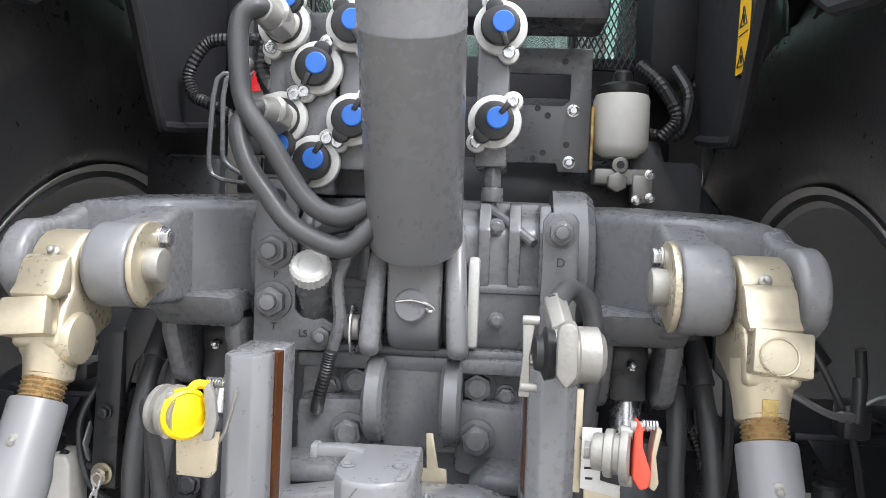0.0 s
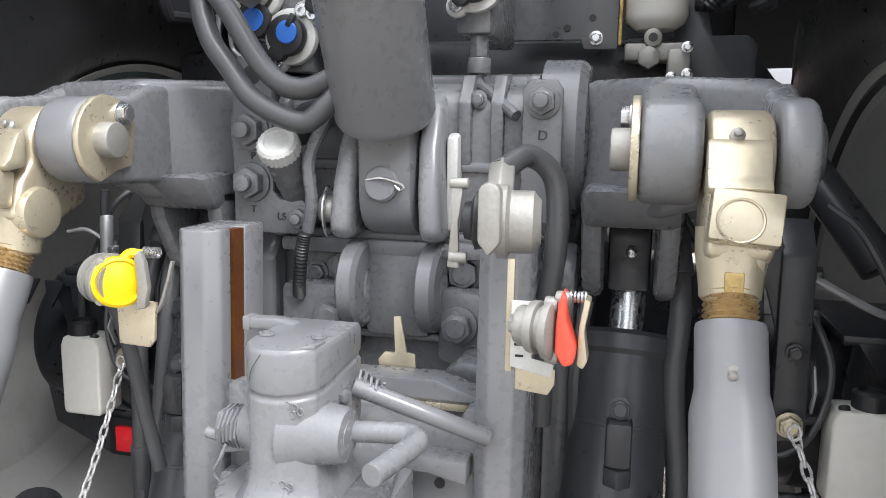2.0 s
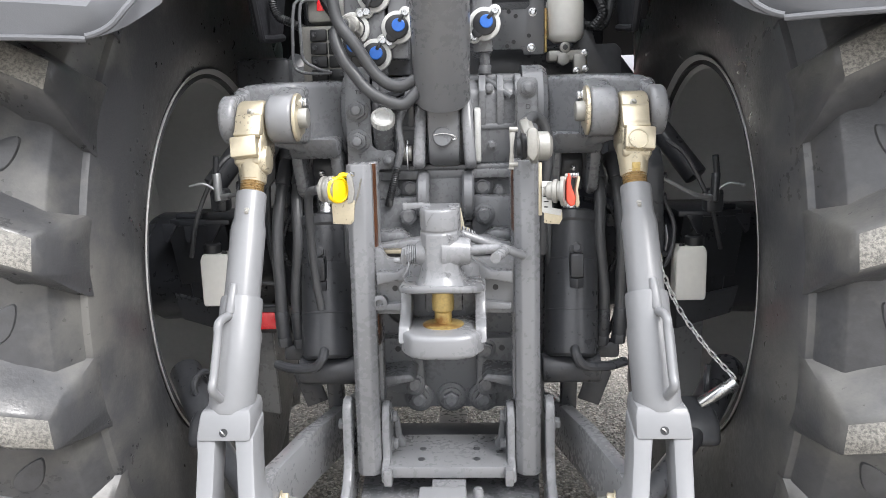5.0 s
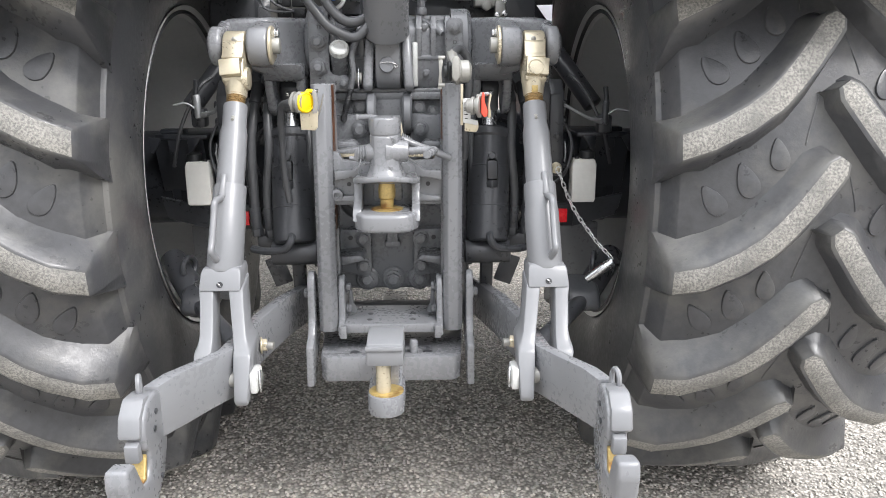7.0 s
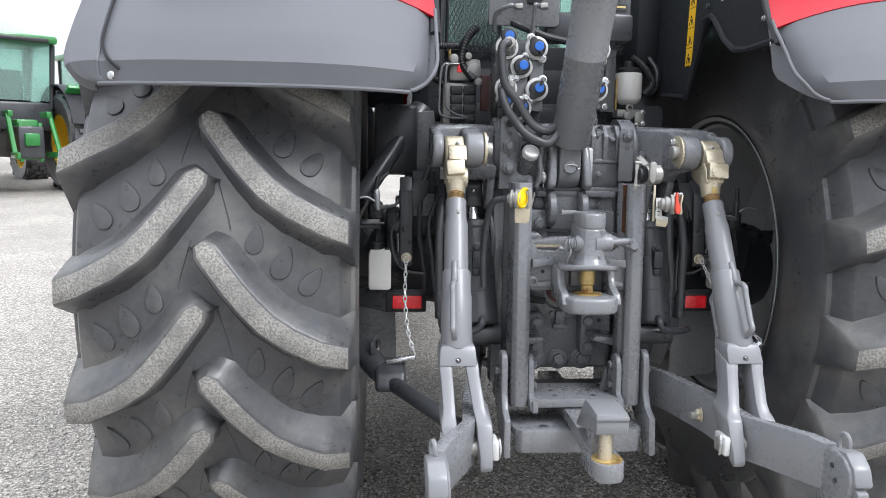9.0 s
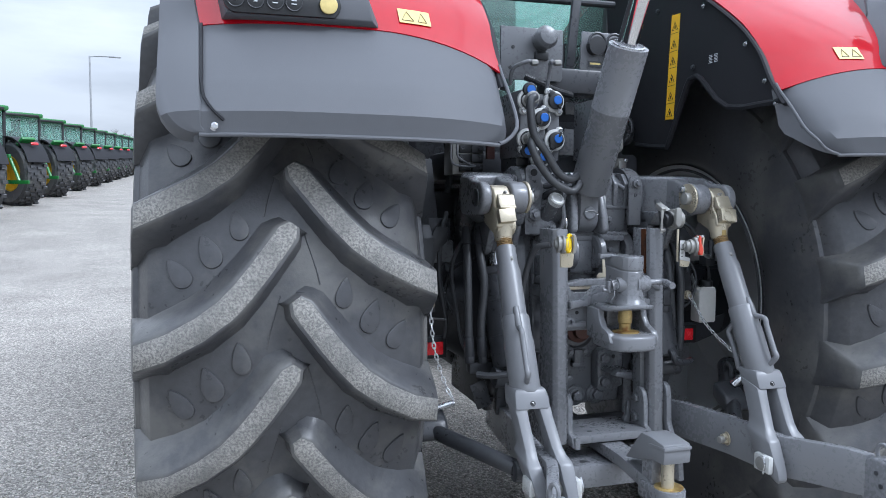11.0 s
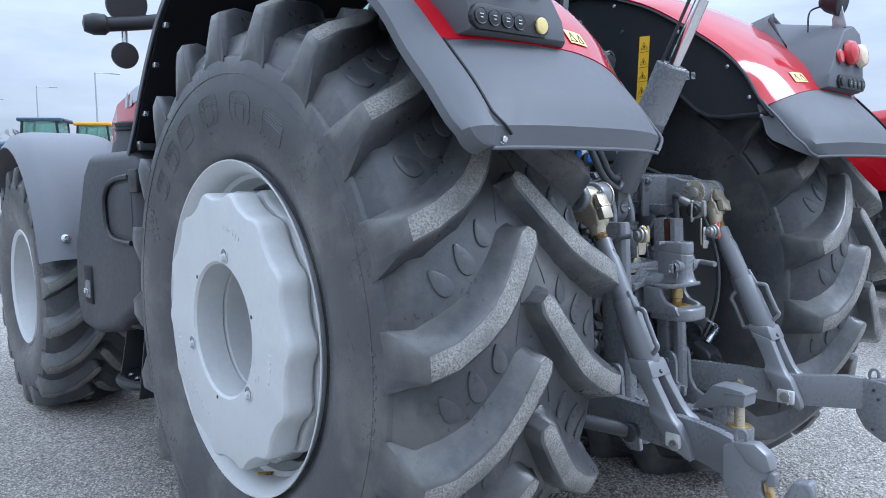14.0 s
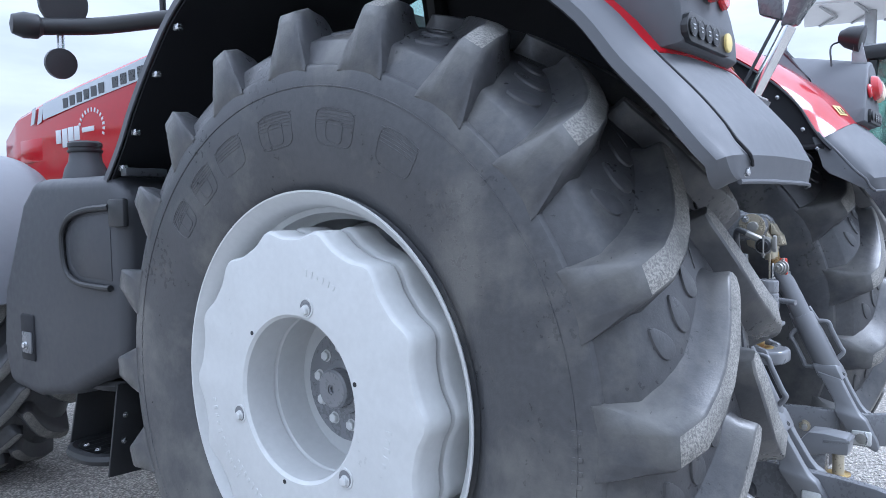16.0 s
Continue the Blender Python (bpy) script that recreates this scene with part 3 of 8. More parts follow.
def rear_wheel(s, inner_phase, outer_phase):
    rim_prof = [(0.533, -0.322), (0.522, -0.312), (0.508, -0.305), (0.502, -0.27), (0.492, -0.22), (0.468, -0.16), (0.462, 0.0), (0.470, 0.10), (0.492, 0.20),
                (0.504, 0.27), (0.510, 0.308), (0.524, 0.324), (0.534, 0.338), (0.5395, 0.346), (0.5385, 0.3495), (0.534, 0.349), (0.522, 0.334), (0.505, 0.318), (0.496, 0.290), (0.494, 0.262), (0.480, 0.252), (0.474, 0.215),
                (0.462, 0.200), (0.455, 0.105), (0.446, 0.0), (0.455, -0.16), (0.482, -0.225), (0.494, -0.272), (0.500, -0.300), (0.514, -0.309), (0.530, -0.326), (0.5375, -0.330), (0.5375, -0.326)]
    wheel = part("rear_wheel", lathe(rim_prof, (0, 0, 0), (s, 0, 0), 96, closed=True), WHEEL, tractor, "silver steel rim of the rear wheel")
    wheel.location = (s * 1.009, 0.003, 0.988)
    full = [(r, d) for d, r in reversed(TYRE)] + [(r, -d) for d, r in TYRE[1:]]
    full = [(0.512, 0.322)] + full + [(0.512, -0.322)]
    part("tyre", lathe(full, (0, 0, 0), (s, 0, 0), 144, closed=True), RUBBER, wheel, "black tractor tyre with deep worn tread bars")
    # disc, hub and weights
    disc = [(0.456, 0.06), (0.40, 0.145), (0.30, 0.170), (0.225, 0.180), (0.0, 0.180), (0.0, 0.155), (0.21, 0.155), (0.30, 0.145), (0.40, 0.12), (0.456, 0.045)]
    part("wheel_disc", lathe(disc, (0, 0, 0), (s, 0, 0), 72, closed=True), WHEEL, wheel, "silver dished wheel disc")
    wheel_weight(wheel, s, 0.292, 0.392, 0.430, 0.212)
    wheel_weight(wheel, s, 0.180, 0.287, 0.436, 0.212)
    hub = lathe([(0.0, 0.256), (0.009, 0.256), (0.009, 0.262), (0.014, 0.262), (0.014, 0.266), (0.048, 0.266), (0.054, 0.260), (0.056, 0.232), (0.075, 0.224), (0.078, 0.212), (0.155, 0.206), (0.16, 0.17)], (0, 0, 0), (s, 0, 0), 40)
    part("axle_hub", hub, LINK, wheel, "grey painted axle hub with a round cap")
    for k in range(10):
        a = radians(36 * k + 9)
        bolt(wheel, (s * 0.208, 0.108 * math.cos(a), 0.108 * math.sin(a)), (s, 0, 0), 0.014, "wheel")
    for k in range(3):
        a = radians(103 + 120 * k)
        p = (s * 0.392, 0.247 * math.cos(a), 0.247 * math.sin(a))
        # no recess is cut: a darker grey disc paints its shade
        part("recess_shade_disc", cyl((s * 0.38, p[1], p[2]), (s * 0.3935, p[1], p[2]), 0.022, seg=24), LINK, wheel)
        part("bolt_recess_ring", lathe([(0.0215, 0), (0.026, 0), (0.026, 0.003), (0.0215, 0.003)], p, (s, 0, 0), 24, closed=True), WHEEL, wheel)
        bolt(wheel, (s * 0.3935, p[1], p[2] - 0.006), (s, 0, 0), 0.012, "wheel")
        b = radians(103 + 60 + 120 * k)
        # black disc just proud of the weight, painted shade of a hole
        part("pin_hole_shade", cyl((s * 0.39, 0.232 * math.cos(b), 0.232 * math.sin(b)), (s * 0.3932, 0.232 * math.cos(b), 0.232 * math.sin(b)), 0.006, seg=14), BLACK, wheel)
    # cast marks on the weight, too worn to read
    for a0, n, r in ((118, 6, 0.335), (-8, 11, 0.36), (-40, 8, 0.33), (200, 5, 0.33)):
        for k in range(n):
            a = radians(a0 - k * 3.6)
            bm = box((s * 0.3925, r * math.cos(a), r * math.sin(a)), (0.002, 0.009, 0.018 if k % 3 else 0.012), 0.0006, Matrix.Rotation(a - math.pi / 2, 4, "X"), segments=1)
            part("cast_mark", bm, WHEEL, wheel)
    # valve
    part("valve_stem", cyl((s * 0.25, -0.05, -0.49), (s * 0.315, -0.05, -0.475), 0.006, seg=10), BRASS, wheel)
    for side, phase in ((s, outer_phase), (-s, inner_phase)):
        for k in range(20):
            m = Matrix.Rotation(radians(-(phase + 18 * k)), 4, "X")
            piece("tread_bar", LUGS[side], wheel, m)
            piece("tread_mark", DROPS[side], wheel, m)
    # moulded marks on the outer sidewall: striped blocks and small bars
    def flank(r):
        """How far the sidewall stands out at a radius."""
        for (d0, r0), (d1, r1) in zip(TYRE[9:], TYRE[10:]):
            if r1 <= r <= r0:
                return d0 + (d1 - d0) * (r0 - r) / (r0 - r1)
        return TYRE[-1][0]
    for k, (a0, w) in enumerate(((55.5, 10), (72.5, 11), (91, 11), (108.5, 10), (121.5, 9), (134, 8))):
        bm = bmesh.new()
        for j in range(5):
            r = 0.742 - 0.0085 * j
            line = [(s * flank(r), -r * math.cos(radians(a)), r * math.sin(radians(a))) for a in (a0 + w * q / 6 for q in range(7))]
            tube(line, 0.0013, 5, 1, smooth=False, bm=bm)
        for f in ((0.0, 1.0), (0.28, 0.72))[:2 if k % 3 else 1]:
            lo_a, hi_a, lo_r, hi_r = a0 + w * f[0], a0 + w * f[1], 0.655 + 0.03 * f[0], 0.748 - 0.10 * f[0]
            ring = []
            for q in range(28):
                c, d = math.cos(2 * math.pi * q / 28), math.sin(2 * math.pi * q / 28)
                u, v = math.copysign(abs(c) ** 0.5, c), math.copysign(abs(d) ** 0.5, d)
                ring.append(((lo_a + hi_a) / 2 + u * (hi_a - lo_a) / 2, (lo_r + hi_r) / 2 + v * (hi_r - lo_r) / 2))
            line = [(s * flank(r), -r * math.cos(radians(a)), r * math.sin(radians(a))) for a, r in ring]
            tube(line, 0.0016, 5, 1, True, smooth=False, bm=bm)
        tagged(part("sidewall_mark", bm, RUBBER, wheel, "moulded rounded sidewall mark with striped upper half"), kind="stuff")
    for k in range(18):
        a = radians(-14 + k * 1.9) if k < 10 else radians(150 + k * 1.9)
        r = 0.800
        part("lettering_bar", box((s * 0.3635, -r * math.cos(a), r * math.sin(a)), (0.003, 0.010, 0.024 if k % 4 else 0.014), 0.001, Matrix.Rotation(-a + math.pi / 2, 4, "X"), segments=1), RUBBER, wheel)
    for r in (0.80,):
        part("moulding_line", tube([(s * (0.364 if r > 0.7 else 0.3475), -r * math.cos(2 * math.pi * k / 96), r * math.sin(2 * math.pi * k / 96)) for k in range(96)], 0.0022, 5, 1, True, smooth=False), RUBBER, wheel)
    return wheel


rear_wheel(-1, 8.75, 0.4)
rear_wheel(1, 7.8, -1.0)

FTYRE = [(0.0, 0.745), (0.10, 0.742), (0.20, 0.728), (0.25, 0.708), (0.285, 0.675), (0.298, 0.62), (0.300, 0.56), (0.290, 0.47), (0.272, 0.40), (0.260, 0.368)]
FLUGS = {s: lug_mesh("tread_bar", s, 0.80, [(d, f * 1.22) for d, f in LUG_LINE], 0.030, FTYRE, 0.82) for s in (-1, 1)}


def front_wheel(s):
    prof = [(0.375, -0.265), (0.355, -0.255), (0.345, -0.18), (0.335, -0.10), (0.335, 0.08), (0.345, 0.18), (0.355, 0.255), (0.375, 0.265), (0.367, 0.272), (0.342, 0.258),
            (0.330, 0.18), (0.320, 0.08), (0.320, -0.10), (0.330, -0.18), (0.342, -0.258), (0.367, -0.272)]
    w = part("front_wheel", lathe(prof, (0, 0, 0), (s, 0, 0), 72, closed=True), WHEEL, tractor, "silver steel rim of the front wheel")
    w.matrix_basis = pose(s * 1.09, 3.20, 0.85, 0, 0, 0)
    full = [(r, d) for d, r in reversed(FTYRE)] + [(r, -d) for d, r in FTYRE[1:]]
    part("tyre", lathe([(0.35, 0.255)] + full + [(0.35, -0.255)], (0, 0, 0), (s, 0, 0), 96, closed=True), RUBBER, w, "black front tyre with deep tread bars")
    part("wheel_disc", lathe([(0.335, -0.05), (0.26, 0.0), (0.16, -0.06), (0.0, -0.06), (0.0, -0.08), (0.335, -0.07)], (0, 0, 0), (s, 0, 0), 48), WHEEL, w)
    part("hub", lathe([(0.0, 0.10), (0.09, 0.10), (0.11, 0.08), (0.14, -0.06)], (0, 0, 0), (s, 0, 0), 32), LINK, w, "grey planetary hub")
    for k in range(10):
        a = radians(36 * k)
        bolt(w, (s * -0.055, 0.17 * math.cos(a), 0.17 * math.sin(a)), (s, 0, 0), 0.014, "wheel")
    for side, phase in ((s, 4.0), (-s, 14.0)):
        for k in range(18):
            piece("tread_bar", FLUGS[side], w, Matrix.Rotation(radians(-(phase + 20 * k)), 4, "X"))
    # mudguard
    rows = []
    for k in range(25):
        a = radians(13 + 125 * k / 24)
        y, z = 3.20 - 0.92 * math.cos(a), 0.85 + 1.0 * math.sin(a)
        row = []
        for j in range(13):
            q = j / 12
            x = 0.80 + 0.62 * q
            drop = 0.05 * (2 * abs(q - 0.5)) ** 5 + (0.05 * max(0, (q - 0.85) / 0.15) ** 2)
            row.append((s * x, y + drop * math.cos(a), z - drop * math.sin(a)))
        rows.append(row)
    g = part("front_mudguard", sheet(rows, 0.006), FRONTF, tractor, "pale grey plastic front mudguard")
    bolt(g, (s * 1.29, 3.20 - 0.926 * math.cos(radians(20)), 0.85 + 1.0 * math.sin(radians(20))), (0, -1, 0.25), 0.020, "steel", "bright mudguard bolt")
    part("mudguard_stay", tube([(s * 1.1, 2.42, 1.0), (s * 0.95, 2.6, 0.9), (s * 0.7, 3.0, 0.85)], 0.02), BLACKGREY, g)


front_wheel(-1)
front_wheel(1)

# -- rear fenders --
FENDER_LINE = [(-1.046, 1.506), (-1.046, 1.548), (-0.960, 1.655), (-0.868, 1.755), (-0.785, 1.86), (-0.665, 1.965), (-0.50, 2.085), (-0.30, 2.205), (-0.05, 2.295),
               (0.20, 2.315), (0.45, 2.265), (0.67, 2.155), (0.82, 2.026), (0.965, 1.866), (1.06, 1.738), (1.17, 1.614)]
F_LINE = [FENDER_LINE[0], (-1.0458, 1.508), (-1.0456, 1.512), (-1.0456, 1.519), (-1.0458, 1.529)] + [(v.x, v.y) for v in spline([Vector((y, z, 0)) for y, z in FENDER_LINE[1:]], 4)]
F_MID = (0.05, 1.0)


def fender_point(s, i, x, inward=0.0):
    """A point of the fender's skin at row i (fractions allowed) and distance x from the tractor's middle."""
    k = min(int(i), len(F_LINE) - 2)
    f = i - k
    y, z = F_LINE[k][0] + (F_LINE[k + 1][0] - F_LINE[k][0]) * f, F_LINE[k][1] + (F_LINE[k + 1][1] - F_LINE[k][1]) * f
    d = Vector((y - F_MID[0], z - F_MID[1])).normalized()
    q = (x - 0.865) / 0.415
    crown = 0.045 * (1 - abs(q) ** 3.2) - inward
    back = 0.0
    if y < 0:
        crown *= 0.35 + 0.65 * min(1.0, (z - 1.506) / 0.10)
        # the skin sweeps forward towards the cab, most at the skirt
        low = max(0.0, min(1.0, (1.95 - z) / 0.25))
        back = (0.016 + 0.050 * low) * max(0.0, (-q - 0.1) / 0.9) ** 2
    return (s * x, y + d.x * crown + back, z + d.y * crown)


def inner_edge(i):
    y, z = F_LINE[min(int(i), len(F_LINE) - 1)]
    if y < 0 and z < 1.60:
        q = min(1.0, (1.60 - z) / 0.096)
        return 0.45 + 0.085 * (1 - math.sqrt(max(0.0, 1 - q * q)))
    return 0.45


def fender(s):
    n = len(F_LINE)
    split = min(i for i in range(n) if F_LINE[i][1] > 1.752)
    def parting(x):
        """Row at which the red shell meets the grey skirt: it dips towards the cab."""
        return split - 1.9 * max(0.0, (0.80 - x) / 0.35) ** 1.6
    def skin(lower, x1, cols, inward=0.0, thick=0.006):
        rows = []
        count = split + 4 if lower else n - split + 2
        for j in range(count):
            row = []
            near = inner_edge(min(split, j) if lower else split)
            for k in range(cols + 1):
                x = near + 0.048 * (k / 3) if k < 4 else near + 0.048 + (x1 - near - 0.048) * (k - 3) / (cols - 3)
                if lower:
                    i = j if j < split - 6 else split - 6 + (parting(x) + 0.3 - split + 6) * (j - split + 6) / 9
                else:
                    i = parting(x) + (n - 1 - parting(x)) * j / (count - 1)
                p = fender_point(s, i, x, inward)
                if lower:
                    # the inner edge is turned forward in a rounded hem
                    z = p[2]
                    turned = max(0.0, min(1.0, (z - 1.506) / 0.06)) * max(0.0, min(1.0, (1.74 - z) / 0.14))
                    p = (p[0], p[1] + (0.012 + 0.075 * turned) * max(0.0, 1 - (x - near) / 0.048) ** 1.5, z)
                row.append(p)
            rows.append(row)
        return sheet(rows, thick)
    upper = part("rear_fender", skin(False, 1.222, 22), RED, tractor, "glossy red rear fender shell")
    part("lower_panel", skin(True, 1.222, 22, 0.003), FENDER, upper, "grey moulded plastic fender skirt")
    rows = []
    for i in range(n):
        y, z = F_LINE[i]
        d = Vector((y - F_MID[0], z - F_MID[1])).normalized()
        drop = max(0.0, 1 - (z - 1.506) / 0.09) if y < 0 else 0.0
        outer = 1.298 - 0.075 * (1 - math.sqrt(1 - min(drop, 1.0) ** 2))
        inner = min(1.206 + 0.03 * min(1.0, max(0.0, (z - 1.75) / 0.2)), outer - 0.05)
        row = [fender_point(s, i, inner + (outer - 0.013 - inner) * f, -0.005 if 0 < f < 0.9 else 0.0) for f in (0, 0.06, 0.12, 0.35, 0.75, 0.92, 1.0)]
        row.append((s * outer, y - d.x * 0.012, z - d.y * 0.012))
        row.append((s * outer, y - d.x * 0.035, z - d.y * 0.035))
        rows.append(row)
    part("fender_flare", sheet(rows, 0.006), FENDER, upper, "grey plastic flare along the fender's outer edge")
    part("fender_lining", sheet([[fender_point(s, i, 0.47 + 0.0815 * k, 0.035) for k in range(11)] for i in range(7, n)], 0.004), LINER, upper, "dark plastic lining inside the fender")
    # rolled bottom edge and seam
    seam = []
    for i in range(4, split + 1):
        y, z = F_LINE[i]
        seam.append(fender_point(s, i, 1.204 - 0.035 * max(0.0, 1 - (z - 1.536) / 0.06) ** 2, -0.0035))
    part("seam", tube(seam, 0.0035, 6, 2), LINER, upper, "dark seam between skirt and flare")
    edge = [fender_point(s, 0, inner_edge(0) + (1.21 - inner_edge(0)) * k / 12) for k in range(13)]
    part("edge_bead", tube([(x, y, z - 0.004) for x, y, z in edge], 0.005, 8, 2), FENDER, upper)
    side_edge = [fender_point(s, i, inner_edge(i)) for i in range(0, split)]
    part("edge_bead", tube(side_edge, 0.005, 8, 2), FENDER, upper)
    # inner wall between fender and cab
    arcp = [(fender_point(1, i, 0.452)[1] + 0.008, F_LINE[i][1] - 0.012) for i in range(6, n) if F_LINE[i][0] < 0.25 and F_LINE[i][1] > 1.66]
    low = [(0.25, 1.72), (0.02, 1.73), (-0.025, 1.62), (-0.05, 1.60), (-0.24, 1.578), (-0.275, 1.60), (-0.375, 1.79), (-0.41, 1.812), (-0.455, 1.803), (-0.60, 1.688), (-0.85, 1.678)]
    wall = part("inner_wall", prism(arcp + low, s * 0.462, s * 0.474, "yz", 0.0), LINER, upper, "black plastic inner fender wall")
    part("wall_ridge", tube([(s * 0.459, y, z) for y, z in low[3:]], 0.010, 8, 3), LINER, wall)
    rim_line = [(s * 0.455, fender_point(1, i, 0.452)[1] + 0.022, F_LINE[i][1] - 0.035) for i in range(2, n) if F_LINE[i][0] < 0.2 and F_LINE[i][1] > 1.66]
    part("wall_flange", tube([(s * 0.452, y - 0.025, z + 0.018) for _, y, z in rim_line], 0.014, 8, 2, flat=0.5), LINER, wall)
    for k in (1, 4, 9, 15, 21):
        if k < len(rim_line):
            bolt(wall, rim_line[k], (-s, 0, 0), 0.0065, "steel", "bright trim screw", 15 * k)
    for y, z in ((-0.41, 1.85), (-0.10, 1.95), (-0.18, 2.10)):
        bolt(wall, (s * 0.460, y, z), (-s, 0, 0), 0.008, "dark")
    bolt(upper, (s * 1.179, -1.052, 1.524), (0, -1, 0), 0.0085, "steel", "bright fender screw")
    # clips along the lining's front
    for i in (n - 3, n - 7, n - 12, n - 16):
        x, y, z = fender_point(s, i, 1.27, 0.06)
        part("trim_clip", box((x, y, z), (0.02, 0.03, 0.02), 0.003), STEEL, upper)
    part("front_bracket", box((s * 1.20, 1.05, 1.63), (0.16, 0.04, 0.03), 0.004), BLACKGREY, upper)
    # lamp pod
    face = [(0.805, 1.792), (1.152, 1.790), (1.168, 1.86), (1.180, 1.97), (1.165, 2.050), (1.10, 2.075), (1.0, 2.045), (0.905, 1.955), (0.850, 1.885), (0.818, 1.845)]
    back = [(0.785, 1.785), (1.160, 1.784), (1.176, 1.87), (1.188, 2.0), (1.168, 2.112), (1.085, 2.165), (0.995, 2.085), (0.91, 1.975), (0.85, 1.89), (0.805, 1.83)]
    def on_skin(x, z):
        i = min(range(n // 2), key=lambda j: abs(fender_point(s, j, x)[2] - z))
        return fender_point(s, i, x)[1]
    ring1 = [(s * x, on_skin(x, z) + 0.015, z) for x, z in back]
    tip = [(s * (1.078 + (x - 1.0) * 0.14), -0.560 - 0.016 * (z - 1.95), 2.172 + (z - 1.95) * 0.10) for x, z in back]
    ring2 = [(s * x, -0.915 + 0.10 * max(0, z - 1.90), z) for x, z in face]
    ring3 = [(s * (1.02 + (x - 1.02) * 0.965), -0.925 + 0.10 * max(0, z - 1.90), 1.93 + (z - 1.93) * 0.965) for x, z in face]
    pod = part("lamp_pod", loft([tip, ring1, ring2, ring3], bevel=0.006), FENDER, upper, "grey plastic lamp pod on the fender")
    part("button_panel", prism([(0.905, 1.795)] + arc(0.920, 1.823, 0.030, 240, 120, 4) + [(1.12, 1.852)] + arc(1.128, 1.822, 0.030, 80, -80, 6), -0.936, -0.922, "xz", 0.003,
                               shift=lambda p: (s * p.x, p.y, p.z)), BLACK, pod, "black rounded panel of hydraulic control buttons")
    for k, x in enumerate((1.130, 1.086, 1.042, 1.000)):
        b = part("push_button", cyl((s * x, -0.936, 1.822), (s * x, -0.940, 1.822), 0.019, seg=24, bevel=0.001), BLACK, pod)
        part("button_ring", tube([(s * x + 0.0185 * math.cos(a), -0.9395, 1.822 + 0.0185 * math.sin(a)) for a in (2 * math.pi * q / 20 for q in range(20))], 0.0014, 5, 1, True, smooth=False), BLACKGREY, b)
        bm = box((s * x, -0.9412, 1.826), (0.012, 0.0015, 0.0025), 0.0004, segments=1)
        box((s * x, -0.9412, 1.818), (0.008 if k < 2 else 0.012, 0.0015, 0.0025), 0.0004, bm=bm, segments=1)
        part("button_mark", bm, PALE, b)
    part("push_button", cyl((s * 0.920, -0.934, 1.823), (s * 0.920, -0.943, 1.823), 0.021, seg=28, bevel=0.003), CREAM if s < 0 else BLACK, pod, "round stop button")
    part("brake_lamp", lathe([(0.053, 0), (0.053, 0.010), (0.044, 0.026), (0.022, 0.035), (0, 0.037)], (s * 1.012, -0.925, 1.947), (0, -1, 0.1), 32), REDLAMP, pod, "round red brake lamp")
    part("indicator_lamp", lathe([(0.050, 0), (0.050, 0.010), (0.041, 0.026), (0.019, 0.034), (0, 0.036)], (s * 1.122, -0.922, 1.945), (0, -1, 0.1), 32), AMBER, pod, "round clear amber indicator lamp")
    part("reflector", lathe([(0.029, 0), (0.029, 0.006), (0.024, 0.012), (0, 0.014)], (s * 0.920, -0.924, 1.925), (0, -1, 0.1), 28), REDLAMP, pod, "small round red reflector")
    # work lamp on the pod
    lamp_at = Vector((s * 1.06, -0.865, 2.175))
    lamp = part("work_lamp", lathe([(0.0, 0.085), (0.025, 0.08), (0.045, 0.05), (0.056, 0.0), (0.058, -0.012), (0.054, -0.014)], lamp_at, (0, 0.9, 0.25), 32), BLACK, upper, "black round work lamp")
    part("lens", lathe([(0.053, 0), (0.053, 0.006), (0.0, 0.010)], lamp_at + Vector((0, 0.008, 0)), (0, -0.9, -0.25), 28), ALU, lamp, "clear ribbed lamp lens")
    part("lamp_bracket", prism([(lamp_at.y - 0.03, 2.065), (lamp_at.y + 0.03, 2.065), (lamp_at.y + 0.03, 2.11), (lamp_at.y + 0.01, 2.16), (lamp_at.y - 0.01, 2.16)], lamp_at.x - 0.004, lamp_at.x + 0.004, "yz", 0.002), GALV, lamp)
    part("lamp_wire", tube([lamp_at + Vector((0, 0.07, 0.0)), lamp_at + Vector((-s * 0.06, 0.10, -0.03)), lamp_at + Vector((-s * 0.10, 0.09, -0.12))], 0.004, 6), BLACK, lamp)
    # warning sticker on the red shell
    i0 = min(range(n // 2), key=lambda j: abs(F_LINE[j][1] - 1.79))
    st = [[Vector(fender_point(s, i0 + 0.75 * a, 0.650 + 0.0425 * b, -0.0034)) for b in range(3)] for a in range(3)]
    stick = part("warning_sticker", sheet(st, 0.001), CREAM, upper, "small pale yellow warning sticker on the red fender")
    for b0, b1 in ((0.662, 0.685), (0.697, 0.728)):
        tri_ = [Vector(fender_point(s, i0 + 0.25, b0, -0.0041)), Vector(fender_point(s, i0 + 0.25, b1, -0.0041)), Vector(fender_point(s, i0 + 1.2, (b0 + b1) / 2, -0.0041))]
        part("pictogram", tube(tri_, 0.0009, 5, 1, True, smooth=False), INK, stick)
    return upper


fender_left, fender_right = fender(-1), fender(1)

